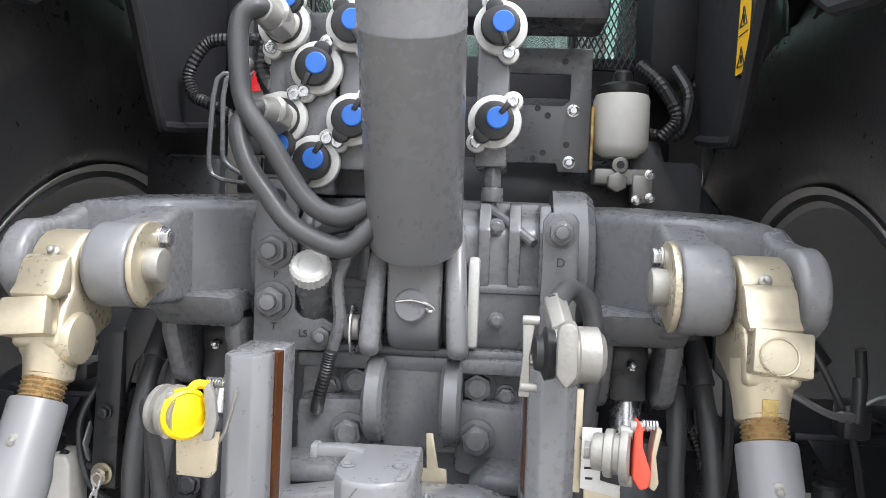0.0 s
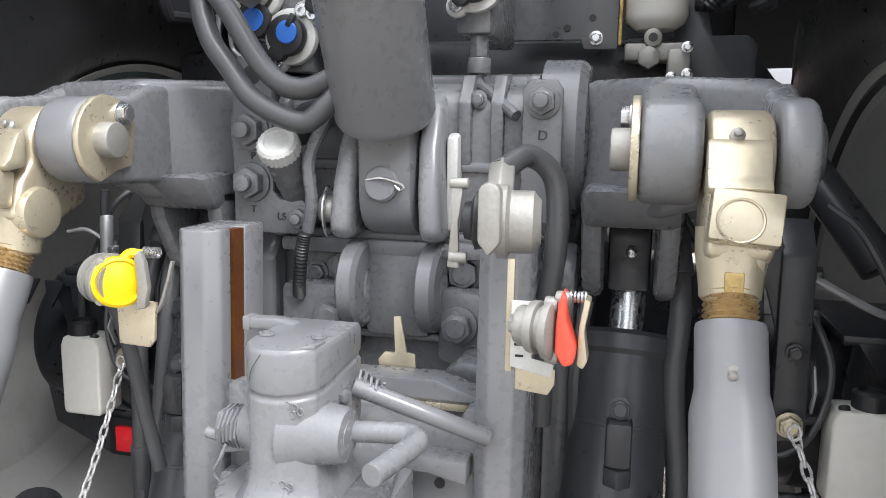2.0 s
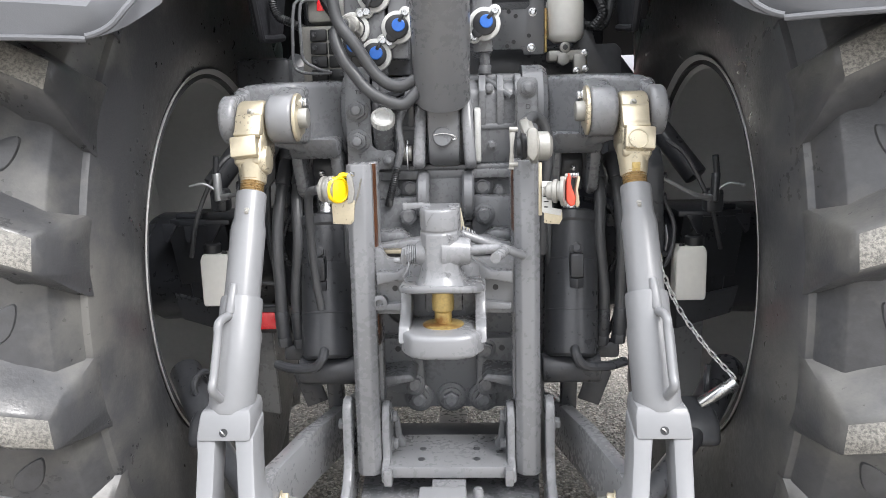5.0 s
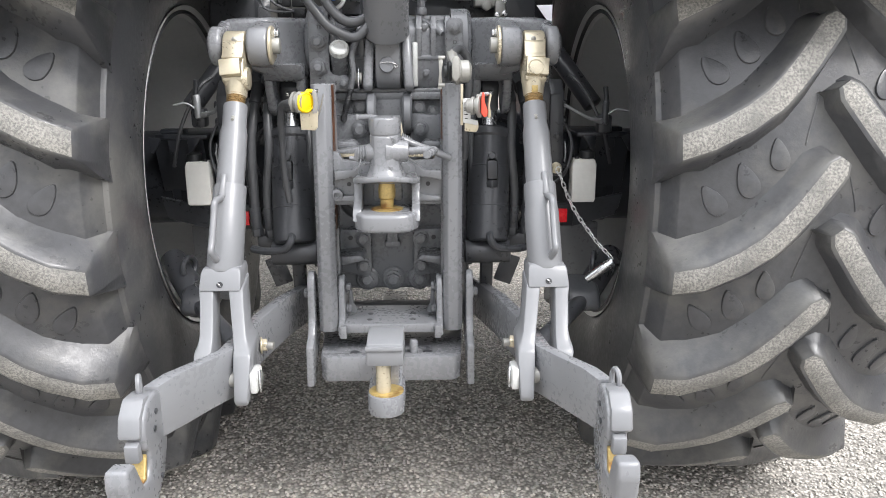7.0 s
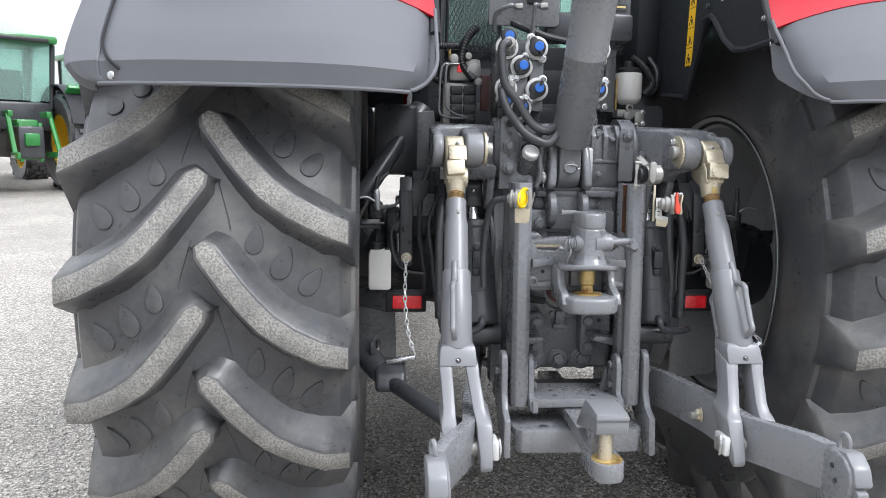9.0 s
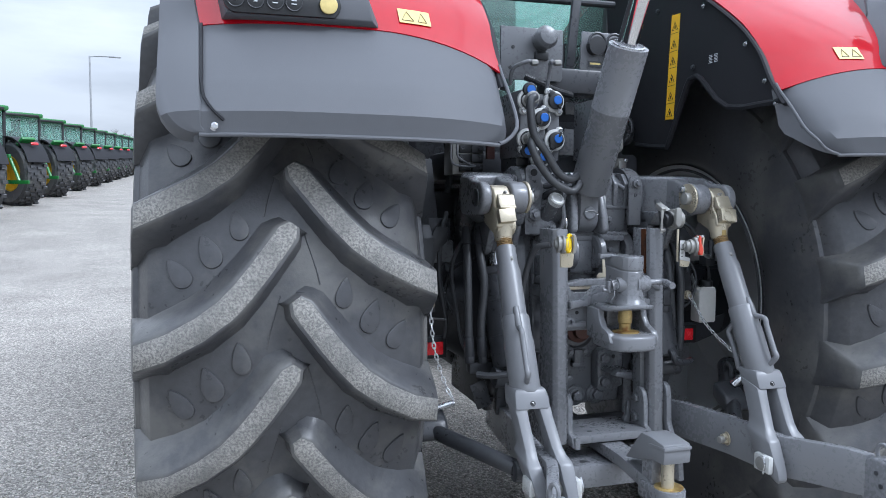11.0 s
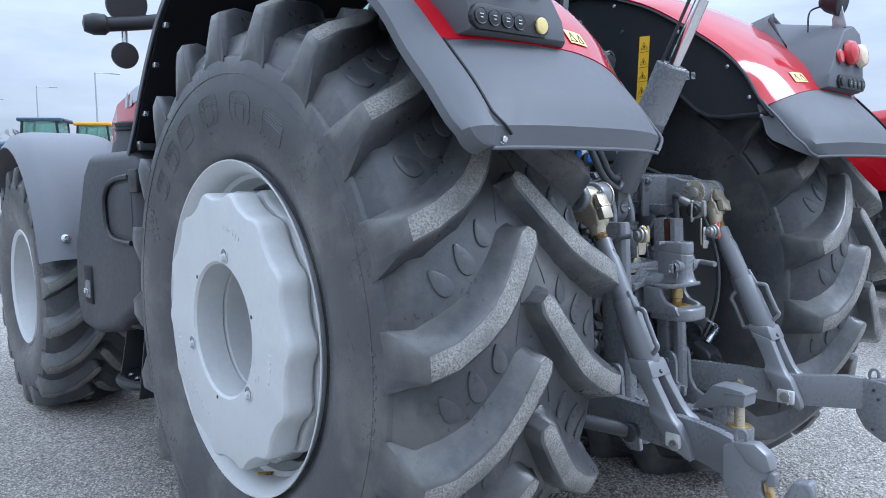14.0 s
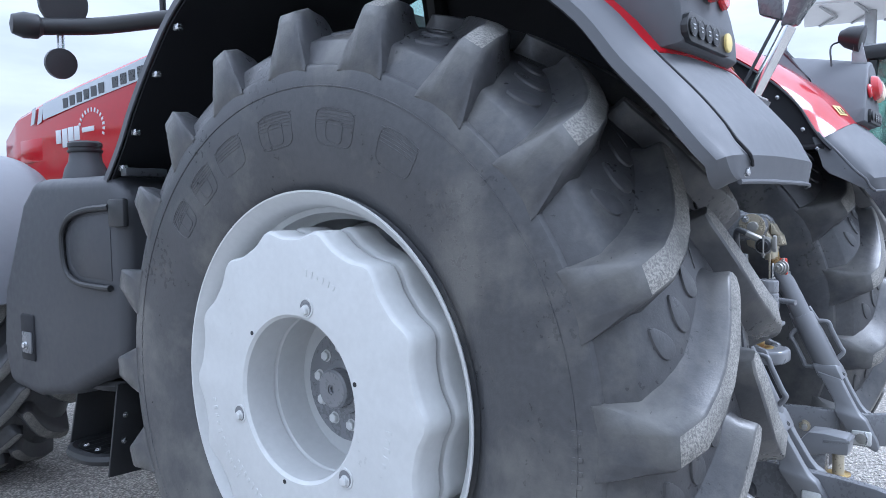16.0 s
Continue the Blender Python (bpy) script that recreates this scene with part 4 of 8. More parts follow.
# tall safety sticker strip on the right inner wall
strip = part("safety_sticker", box((0.4605, -0.283, 1.87), (0.002, 0.052, 0.385), 0.0005, Matrix.Rotation(radians(4), 4, "X"), segments=1), STICKER, fender_right, "tall yellow strip of black warning pictograms")
for k, z in enumerate((2.02, 1.955, 1.895, 1.83, 1.765, 1.705)):
    bm = bmesh.new()
    y = -0.283 - (z - 1.87) * 0.07
    tube([(0.459, y - 0.016, z - 0.014), (0.459, y + 0.016, z - 0.014), (0.459, y, z + 0.014)], 0.0016, 5, 1, True, smooth=False, bm=bm)
    box((0.459, y, z - 0.004), (0.0015, 0.006, 0.012), 0.0003, bm=bm, segments=1)
    box((0.459, y, z - 0.026), (0.0015, 0.045, 0.0015), 0.0003, bm=bm, segments=1)
    part("pictogram", bm, INK, strip)
mark = bmesh.new()
for k in range(2):
    for j in range(6):
        box((0.4605, -0.503 - 0.028 * k, 1.862 + 0.005 * j - 0.0125), (0.001, 0.020 - 0.004 * (j % 2), 0.0025), 0.0002, bm=mark, segments=1)
part("wall_print", mark, PALE, fender_right, "small pale unreadable print")

# -- cab, bonnet and tank --
def cab():
    body = part("cab_floor", box((0, 0.95, 1.62), (0.86, 1.5, 0.24), 0.03), BLACKGREY, tractor, "black cab base")
    wall = part("cab_rear_wall", prism([(-0.46, 1.50), (0.46, 1.50), (0.46, 1.78), (0.44, 1.80), (-0.44, 1.80), (-0.46, 1.78)], 0.20, 0.24, "xz", 0.006), LINER, body, "black panel under the rear window")
    for s in (-1, 1):
        part("cab_pillar", tube([(s * 0.47, 0.22, 1.75), (s * 0.50, 0.24, 2.2), (s * 0.60, 0.30, 3.0)], 0.045, 10), BLACK, body)
        part("cab_pillar", tube([(s * 0.80, 0.75, 2.2), (s * 0.78, 0.8, 3.0)], 0.04, 10), BLACK, body)
        part("cab_pillar", tube([(s * 0.55, 1.75, 1.75), (s * 0.62, 1.6, 3.0)], 0.04, 10), BLACK, body)
        part("side_window", sheet([[(s * 0.60, 0.35, 2.25), (s * 0.58, 1.68, 2.1)], [(s * 0.66, 0.40, 2.98), (s * 0.62, 1.58, 2.98)]], 0.005), GLASS, body, "green tinted cab side window")
        part("quarter_panel", box((s * 0.42, 0.10, 1.86), (0.10, 0.18, 0.30), 0.03), LINER, body, "black moulded duct beside the rear window")
    part("rear_window", sheet([[(-0.42, 0.215, 1.80), (0.42, 0.215, 1.80)], [(-0.46, 0.235, 2.2), (0.46, 0.235, 2.2)], [(-0.55, 0.30, 2.98), (0.55, 0.30, 2.98)]], 0.005), GLASS, body, "green tinted rear window")
    part("windscreen", sheet([[(-0.5, 1.76, 1.8), (0.5, 1.76, 1.8)], [(-0.6, 1.6, 2.98), (0.6, 1.6, 2.98)]], 0.005), GLASS, body)
    part("cab_roof", loft([[(x * 0.70, y, z) for x, y in ((-1, 0.15), (1, 0.15), (1, 1.75), (-1, 1.75))] for z in (2.98, 3.02)] + [[(x * 0.62, y, 3.13) for x, y in ((-1, 0.25), (1, 0.25), (1, 1.65), (-1, 1.65))]], bevel=0.02), RED, body, "red cab roof")
    part("seat", box((0.0, 0.75, 2.05), (0.5, 0.16, 0.62), 0.06), BLACK, body, "black cab seat back")
    # expanded steel guard in front of the lower window
    for s, x0, x1 in ((-1, -0.33, -0.12), (1, 0.24, 0.40)):
        bm = bmesh.new()
        n = 12
        for k in range(-n, n * 2):
            a = x0 + (x1 - x0) * k / n
            for lean in (1, -1):
                pts = []
                for z in (1.775, 2.02):
                    pts.append((a + lean * (z - 1.775) * 0.5, 0.185, z))
                lo = [max(min(p[0], x1), x0) for p in pts]
                if abs(lo[0] - lo[1]) > 0.01:
                    z0 = 1.775 + (lo[0] - a) / (lean * 0.5)
                    z1 = 1.775 + (lo[1] - a) / (lean * 0.5)
                    tube([(lo[0], 0.185, z0), (lo[1], 0.185, z1)], 0.0016, 4, 1, bm=bm, smooth=False)
        tagged(part("window_guard", bm, BLACKGREY, body, "diamond mesh guard over the rear window"), kind="stuff")
        part("guard_frame", tube([(x0, 0.183, 1.77), (x1, 0.183, 1.77), (x1, 0.183, 2.03), (x0, 0.183, 2.03)], 0.009, 8, 1, True, smooth=False), BLACK, body)
    # bars behind the window
    part("guard_rail", tube([(-0.35, -0.02, 2.145), (0.36, -0.02, 2.155)], 0.014, 10), BLACKGREY, body, "dark steel rail across the rear window")
    part("wiper_rail", tube([(-0.30, -0.03, 2.24), (0.14, -0.03, 2.23), (0.20, -0.05, 2.23), (0.38, -0.06, 2.33)], 0.010, 8), BLACK, body)
    part("rail_joint", cyl((0.13, -0.05, 2.23), (0.18, -0.05, 2.23), 0.018, seg=14, bevel=0.003), STEEL, body)
    part("rail_post", box((0.135, -0.10, 1.97), (0.035, 0.02, 0.52), 0.003, Matrix.Rotation(radians(6), 4, "Y")), BLACKGREY, body, "dark steel upright")
    return body


cab()


def bonnet():
    rows = []
    for y, w, top, low in ((1.80, 0.50, 2.395, 1.55), (2.45, 0.50, 2.345, 1.52), (3.0, 0.495, 2.303, 1.50), (3.55, 0.485, 2.25, 1.48), (4.0, 0.46, 2.20, 1.46), (4.35, 0.40, 2.10, 1.45), (4.45, 0.32, 1.85, 1.44)):
        row = [(-w, y, low), (-w - 0.008, y, low + 0.25), (-w - 0.008, y, top - 0.18), (-w - 0.004, y, top - 0.05), (-w + 0.02, y, top - 0.02), (-w * 0.7, y, top), (0, y, top + 0.008)]
        rows.append(row + [(-x, b, c) for x, b, c in reversed(row[:-1])])
    b = part("bonnet", sheet(rows, 0.01), RED, tractor, "glossy red bonnet with a pale side stripe")
    for s in (-1, 1):
        grid = []
        for y, z0, z1 in ((1.95, 2.235, 2.345), (2.45, 2.195, 2.300), (3.0, 2.155, 2.258), (3.50, 2.110, 2.212)):
            w = 0.500 - max(0.0, 0.008 * (y - 2.45))
            grid.append([(s * (w + 0.012), y, z0), (s * (w + 0.011), y, (z0 + z1) / 2), (s * (w + 0.0075), y, z1)])
        part("side_stripe", sheet(grid, 0.002), STRIPE, b, "silver grey stripe along the bonnet")
        for y0, y1 in ((3.53, 3.60), (3.64, 3.70)):
            part("stripe_bar", sheet([[(s * 0.499, y0, 2.10), (s * 0.496, y0 - 0.03, 2.205)], [(s * 0.497, y1, 2.09), (s * 0.493, y1 - 0.03, 2.195)]], 0.002), STRIPE, b)
        for k in range(13):
            y = 3.17 - 0.092 * k - (0.07 if k > 5 else 0)
            z = 2.183 + 0.076 * (3.17 - y)
            part("name_block", box((s * (0.5130 - max(0.0, 0.008 * (y - 2.45))), y, z), (0.003, 0.066, 0.060), 0.010, Matrix.Rotation(radians(s * 2), 4, "Y"), segments=1), BLACKGREY, b)
        for k, (y, h, z) in enumerate(((3.29, 0.085, 1.985), (3.205, 0.115, 1.972), (3.125, 0.085, 1.99), (3.045, 0.085, 1.99))):
            part("badge_block", box((s * 0.504, y, z), (0.004, 0.070, h), 0.015, segments=2), PALE, b, "pale dealer mark on the red side")
        part("badge_block", box((s * 0.506, 2.90, 2.0), (0.004, 0.15, 0.03), 0.003), PALE, b)
        for k in range(13):
            a = radians(-20 + 15 * k)
            part("badge_tooth", box((s * 0.506, 2.86 - 0.15 * math.cos(a), 2.0 + 0.11 * math.sin(a)), (0.004, 0.026, 0.016), 0.002, Matrix.Rotation(-a, 4, "X"), segments=1), PALE, b)
        part("side_grille", box((s * 0.488, 3.72, 1.93), (0.01, 0.34, 0.15), 0.03), RED, b)
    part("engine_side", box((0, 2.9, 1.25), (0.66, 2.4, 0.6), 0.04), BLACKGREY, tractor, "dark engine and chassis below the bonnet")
    part("front_axle", box((0, 3.20, 0.85), (1.7, 0.22, 0.22), 0.05), BLACKGREY, tractor, "grey front axle beam")
    # mirror arm with two mirrors, black
    m = part("mirror_arm", tube([(-0.45, 1.75, 2.47), (-0.75, 2.15, 2.43), (-0.95, 2.27, 2.41), (-1.05, 2.30, 2.40)], 0.042, 14), BLACK, tractor, "black mirror arm with two rounded mirrors")
    part("arm_knob", lathe([(0, 0.08), (0.045, 0.07), (0.062, 0.02), (0.058, -0.04), (0.03, -0.07), (0, -0.07)], (-1.06, 2.30, 2.40), (-0.9, 0.2, 0), 24), BLACK, m)
    for z, r in ((2.53, 0.115), (2.235, 0.075)):
        part("mirror_head", lathe([(0, 0.07), (r * 0.5, 0.062), (r * 0.9, 0.03), (r, 0.0), (r * 0.96, -0.025), (0, -0.03)], (-0.90 if z > 2.4 else -0.925, 2.28, z), (0.2, 0.97, 0.1), 28), BLACK, m)
    part("mirror_joint", cyl((-0.92, 2.28, 2.30), (-0.92, 2.28, 2.40), 0.018, seg=14), STEEL, m)
    part("mirror_post", cyl((-0.53, 2.0, 2.30), (-0.53, 2.0, 2.85), 0.016, seg=12), BLACK, m)


bonnet()


def fuel_tank():
    side = [(1.05, 0.96), (1.20, 0.89), (1.51, 0.765), (1.83, 0.715), (2.09, 0.735), (2.15, 0.90), (2.11, 1.17), (1.88, 1.55), (1.76, 1.635), (1.12, 1.625), (1.03, 1.55)]
    t = part("fuel_tank", prism(side, -1.30, -0.62, "yz", 0.05, segments=4), TANK, tractor, "dark grey moulded fuel tank beside the steps")
    rail = [(1.10, 1.507), (1.28, 1.500), (1.40, 1.478), (1.465, 1.435), (1.485, 1.385), (1.475, 1.30), (1.445, 1.255), (1.367, 1.226), (1.245, 1.216), (1.116, 1.214)]
    part("tank_rail", tube([(-1.312, y, z) for y, z in rail], 0.012, 10), BLACK, t, "black bent grab rail")
    part("rail_block", box((-1.308, 1.045, 1.485), (0.024, 0.11, 0.10), 0.008), BLACK, t)
    part("tank_recess", prism([(1.12, 1.24), (1.36, 1.25), (1.43, 1.29), (1.44, 1.38), (1.42, 1.44), (1.36, 1.47), (1.12, 1.485)], -1.303, -1.296, "yz", 0.002), TANK, t)
    part("filler_neck", lathe([(0.10, -0.06), (0.082, 0.02), (0.066, 0.05), (0.062, 0.09)], (-1.12, 1.66, 1.66), (0, 0, 1), 28), TANK, t)
    part("filler_cap", lathe([(0.066, 0), (0.070, 0.006), (0.070, 0.012), (0.064, 0.014), (0.064, 0.022), (0.068, 0.024), (0.068, 0.040), (0.060, 0.048), (0, 0.050)], (-1.12, 1.66, 1.745), (0, 0, 1), 32), BLACK, t, "black ribbed filler cap")
    part("tank_pocket", box((-1.295, 1.86, 0.97), (0.03, 0.13, 0.20), 0.012), LINER, t)
    part("tank_latch", box((-1.312, 1.85, 0.95), (0.01, 0.09, 0.09), 0.004), GREY, t)
    bolt(t, (-1.318, 1.85, 0.94), (-1, 0, 0), 0.014, "steel")
    # ladder: two leaning stringers with D-shaped treads between them
    st = part("step_stringer", prism([(-0.947, 1.40), (-0.86, 1.40), (-0.93, 0.72), (-0.96, 0.47), (-1.221, 0.47), (-1.172, 0.731)], 1.715, 1.727, "xz", 0.002), BLACK, tractor, "black cab steps with open D-shaped treads")
    part("stringer", prism([(-1.215, 0.822), (-1.265, 0.471), (-0.98, 0.46), (-0.98, 0.66), (-1.08, 0.82)], 1.285, 1.297, "xz", 0.002), BLACK, st, "black rear step plate")
    for x, z in ((-1.19, 0.70), (-1.20, 0.60)):
        bolt(st, (x, 1.285, z), (0, -1, 0), 0.009, "steel")
    for z, y in ((0.50, 1.55), (0.81, 1.46), (1.13, 1.40)):
        out = 1.25 - 0.10 * (z - 0.5)
        p = [(-0.95, y - 0.16), (-out + 0.10, y - 0.165), (-out + 0.02, y - 0.11), (-out, y), (-out + 0.02, y + 0.11), (-out + 0.10, y + 0.165), (-0.95, y + 0.16)]
        tr = part("step_tread", tube([(a, b, z) for a, b in p], 0.026, 8, 4, flat=1.0), BLACK, st, "black rubber-edged step tread")
        for k in range(5):
            part("tread_bar", box((-out + 0.15, y - 0.10 + 0.05 * k, z + 0.004), (0.28, 0.007, 0.034), 0.002), BLACK, tr)
        for k in (-1, 1):
            bolt(tr, (-out + 0.05, y + 0.05 * k, z + 0.022), (0, 0, 1), 0.010, "steel")


fuel_tank()

# -- transmission housing --
def housing():
    h = part("transmission_housing", prism([(-0.19, 0.66), (0.19, 0.66), (0.20, 0.80), (0.20, 1.20), (0.215, 1.27), (0.215, 1.44), (0.17, 1.47), (-0.17, 1.47), (-0.215, 1.44), (-0.215, 1.27),
                                            (-0.20, 1.20), (-0.20, 0.80)], -0.40, 0.40, "xz", 0.012), CAST, tractor, "grey painted cast transmission housing")
    part("rear_cover", prism([(-0.165, 0.675), (0.165, 0.675), (0.165, 1.245), (-0.165, 1.245)], -0.432, -0.40, "xz", 0.008), CAST, h, "cast rear cover plate")
    # side flanges with their bolts
    for s in (-1, 1):
        fl = part("side_flange", prism([(-0.43, 0.62), (-0.36, 0.62), (-0.36, 1.22), (-0.40, 1.26), (-0.43, 1.22)], s * 0.188, s * 0.225, "yz", 0.008), CAST, h)
        for k in range(8):
            bolt(fl, (s * 0.226, -0.395, 0.68 + 0.068 * k), (s, 0, 0), 0.016, "cast", "", 10 * k)
    # top: lift housing with ribs
    top = part("lift_housing", prism([(-0.44, 1.26), (0.10, 1.26), (0.10, 1.47), (-0.30, 1.47), (-0.42, 1.455), (-0.455, 1.43), (-0.455, 1.30)], -0.175, 0.175, "yz", 0.015), CAST, h, "cast lift housing with ribs")
    for x in (-0.155, -0.075, 0.085, 0.125, 0.165):
        part("rib", prism([(-0.462, 1.355), (-0.445, 1.355), (-0.42, 1.455), (-0.40, 1.47), (-0.44, 1.465), (-0.468, 1.43)], x - 0.008, x + 0.008, "yz", 0.003), CAST, top)
    for z in (1.262, 1.352):
        part("rib", box((0, -0.447, z), (0.36, 0.028, 0.014), 0.005), CAST, top)
    for x, z in ((0.10, 1.435), (0.105, 1.31)):
        bolt(top, (x, -0.457, z), (0, -1, 0), 0.009, "cast")
    # cross shaft ends
    for s in (-1, 1):
        part("shaft_boss", lathe([(0.098, 0), (0.098, 0.045), (0.090, 0.055), (0.07, 0.06)], (s * 0.175, -0.38, 1.39), (s, 0, 0), 36), CAST, h)
    # flat bands across the cover
    for z, hgt, y in ((1.247, 0.022, -0.452), (1.185, 0.012, -0.437), (1.13, 0.012, -0.440)):
        part("rib", box((0, y, z), (0.325, 0.03, hgt), 0.006), CAST, h)
    # four corner brackets that carry the hitch rails, with bolts
    for s in (-1, 1):
        up = prism([(0.055 * s, 1.105), (0.16 * s, 1.09), (0.16 * s, 1.195), (0.06 * s, 1.20)], -0.475, -0.42, "xz", 0.010)
        prism([(0.075 * s, 1.105), (0.17 * s, 1.10), (0.17 * s, 1.125), (0.10 * s, 1.13)], -0.54, -0.46, "xz", 0.008, bm=up)
        a = part("rail_bracket", up, CAST, h, "cast rail bracket")
        bolt(a, (s * 0.085, -0.477, 1.156), (0, -1, 0), 0.020, "cast", "", 12)
        bolt(h, (s * 0.083, -0.436, 1.216), (0, -1, 0), 0.020, "cast", "", 5)
        bolt(h, (s * 0.122, -0.436, 1.205), (0, -1, 0), 0.012, "cast", "", 25)
        lo = prism([(0.062 * s, 0.735), (0.075 * s, 0.72), (0.16 * s, 0.735), (0.16 * s, 0.865), (0.07 * s, 0.865), (0.062 * s, 0.855)], -0.475, -0.42, "xz", 0.010)
        prism([(0.070 * s, 0.795), (0.16 * s, 0.772), (0.16 * s, 0.805), (0.085 * s, 0.812)], -0.57, -0.46, "xz", 0.010, bm=lo)
        b = part("rail_bracket", lo, CAST, h, "cast rail bracket")
        bolt(b, (s * 0.085, -0.477, 0.838), (0, -1, 0), 0.019, "cast", "", 8)
        bolt(b, (s * 0.085, -0.477, 0.755), (0, -1, 0), 0.019, "cast", "", 18)
        # the bracket is solid here; a black disc paints the hole's shade
        part("bolt_hole_shade", cyl((s * 0.122, -0.474, 0.84), (s * 0.122, -0.4765, 0.84), 0.007, seg=14), BLACK, b)
        part("side_shelf", prism([(0.10 * s, 1.06), (0.17 * s, 1.055), (0.17 * s, 1.10), (0.11 * s, 1.095)], -0.50, -0.43, "xz", 0.012), CAST, h)
    for x in (-0.079, 0.0, 0.078):
        part("bolt_boss", lathe([(0.036, 0), (0.036, 0.012), (0.030, 0.016), (0, 0.016)], (x, -0.425, 0.704), (0, -1, 0), 26), CAST, h)
        bolt(h, (x, -0.441, 0.704), (0, -1, 0), 0.021, "cast", "", 30 * x * 10)
    # power take-off opening below the ball hitch
    part("shaft_seal_plate", lathe([(0.098, 0), (0.098, 0.010), (0.090, 0.014), (0.062, 0.014), (0.055, 0.004), (0.0, 0.004)], (0.0, -0.432, 0.93), (0, -1, 0), 40), CAST, h, "round flange of the power take-off")
    part("shaft_end", lathe([(0.045, 0), (0.045, 0.02), (0.030, 0.03), (0.028, 0.05), (0, 0.05)], (0.0, -0.436, 0.935), (0, -1, 0), 26), material("red_brown_primer", (0.12, 0.055, 0.04), 0.6), h, "rusty shaft end")
    for a in (200, 340, 250, 290):
        bolt(h, (0.078 * math.cos(radians(a)), -0.446, 0.93 + 0.078 * math.sin(radians(a))), (0, -1, 0), 0.010, "cast")
    dr = part("drain_spout", box((0.0, -0.445, 0.842), (0.034, 0.03, 0.05), 0.005), CAST, h)
    part("drain_lip", box((0.0, -0.447, 0.815), (0.046, 0.026, 0.02), 0.005), CAST, dr)
    part("plug", lathe([(0.020, 0), (0.020, 0.006), (0.014, 0.008), (0.009, 0.008), (0.009, 0.003), (0, 0.003)], (0.115, -0.433, 0.945), (0, -1, 0), 24), BLACKGREY, h)
    # oil pipe loop behind the hitch plate
    part("oil_pipe", tube([(-0.125, -0.46, 1.0), (-0.14, -0.47, 0.95), (-0.115, -0.48, 0.915), (-0.06, -0.48, 0.905)], 0.012, 10), BLACK, h)
    return h


housing()


# -- top link --
def top_link():
    a, b = Vector((-0.002, -0.502, 1.405)), Vector((0.004, -0.727, 1.832))
    d = (b - a).normalized()
    barrel = lathe([(0.0, 0.0), (0.046, 0.0), (0.056, 0.005), (0.0605, 0.014), (0.0605, 0.28), (0.0610, 0.281), (0.0610, 0.283), (0.0605, 0.284), (0.0605, (b - a).length - 0.008), (0.060, (b - a).length), (0.030, (b - a).length + 0.001)], a, d, 48)
    t = part("top_link", barrel, LINK, tractor, "dark grey hydraulic top link cylinder leaning back")
    part("gland_ring", lathe([(0.050, -0.002), (0.050, 0.005), (0.044, 0.006), (0.044, -0.002)], b, d, 36, closed=True), STEEL, t, "bright gland ring")
    part("piston_rod", cyl(b, b + d * 0.24, 0.0235, seg=32), CHROME, t, "bright chrome piston rod")
    e = b + d * 0.24
    head = loft([[e + d * h + Vector((x * w, y * w * 0.8, 0)) for x, y in ((-1, -1), (1, -1), (1, 1), (-1, 1))] for h, w in ((0.0, 0.030), (0.05, 0.034), (0.10, 0.044), (0.17, 0.048), (0.21, 0.030))], bevel=0.008)
    hk = part("rod_head", head, GREY, t, "cast rod end with a catch hook")
    part("hook_latch", prism([(e.y + 0.02, e.z + 0.02), (e.y + 0.09, e.z + 0.05), (e.y + 0.10, e.z + 0.13), (e.y + 0.04, e.z + 0.17), (e.y + 0.02, e.z + 0.10)], e.x - 0.02, e.x + 0.02, "yz", 0.006), GREY, hk)
    part("latch_pin", cyl(e + d * 0.13 + Vector((-0.07, 0, 0)), e + d * 0.13 + Vector((0.07, 0, 0)), 0.016, seg=18, bevel=0.003), ZINC, hk)
    part("release_bar", tube([b + d * 0.02 + Vector((-0.01, 0.05, 0)), e + d * 0.05 + Vector((-0.01, 0.045, 0))], 0.006, 8), BLACKGREY, t)
    # lower eye, clevis plates and pin
    eye = part("lower_eye", prism(arc(-0.465, 1.318, 0.052, 180, 360, 10) + [(-0.415, 1.385), (-0.45, 1.43), (-0.525, 1.43), (-0.519, 1.385)], -0.036, 0.034, "yz", 0.010), GREY, t, "cast lower eye of the top link")
    pin = part("pin", lathe([(0.0, 0.016), (0.019, 0.016), (0.022, 0.013), (0.022, 0.0)], (-0.003, -0.508, 1.331), (0, -1, 0.12), 28), GREY, eye, "pin end with a split pin")
    part("split_pin", tube([(-0.022, -0.522, 1.337), (0.0, -0.527, 1.340), (0.020, -0.526, 1.335), (0.027, -0.524, 1.330), (0.022, -0.524, 1.326), (0.016, -0.525, 1.331)], 0.0018, 6), STEEL, pin)
    for s in (-1, 1):
        prof = [(-0.525, 1.275), (-0.51, 1.262), (-0.46, 1.262), (-0.43, 1.30), (-0.42, 1.40), (-0.38, 1.44), (-0.42, 1.45), (-0.47, 1.43), (-0.505, 1.38), (-0.522, 1.32)]
        part("clevis_plate", prism(prof, s * 0.041, s * 0.067, "yz", 0.009, segments=3, shift=lambda p, s=s: (p.x + s * 0.012 * max(0, (1.45 - p.z)) / 0.19 - s * 0.008, p.y, p.z)), LINK, t, "grey clevis plate beside the eye")
    part("wear_strip", prism([(-0.478, 1.275), (-0.462, 1.27), (-0.450, 1.30), (-0.450, 1.388), (-0.462, 1.395), (-0.478, 1.388)], 0.066, 0.081, "yz", 0.004), WHITEMETAL, t, "pale worn guide strip")
    part("clip_pin", cyl((-0.092, -0.49, 1.297), (-0.072, -0.49, 1.297), 0.017, seg=20, bevel=0.003), ALU, t)
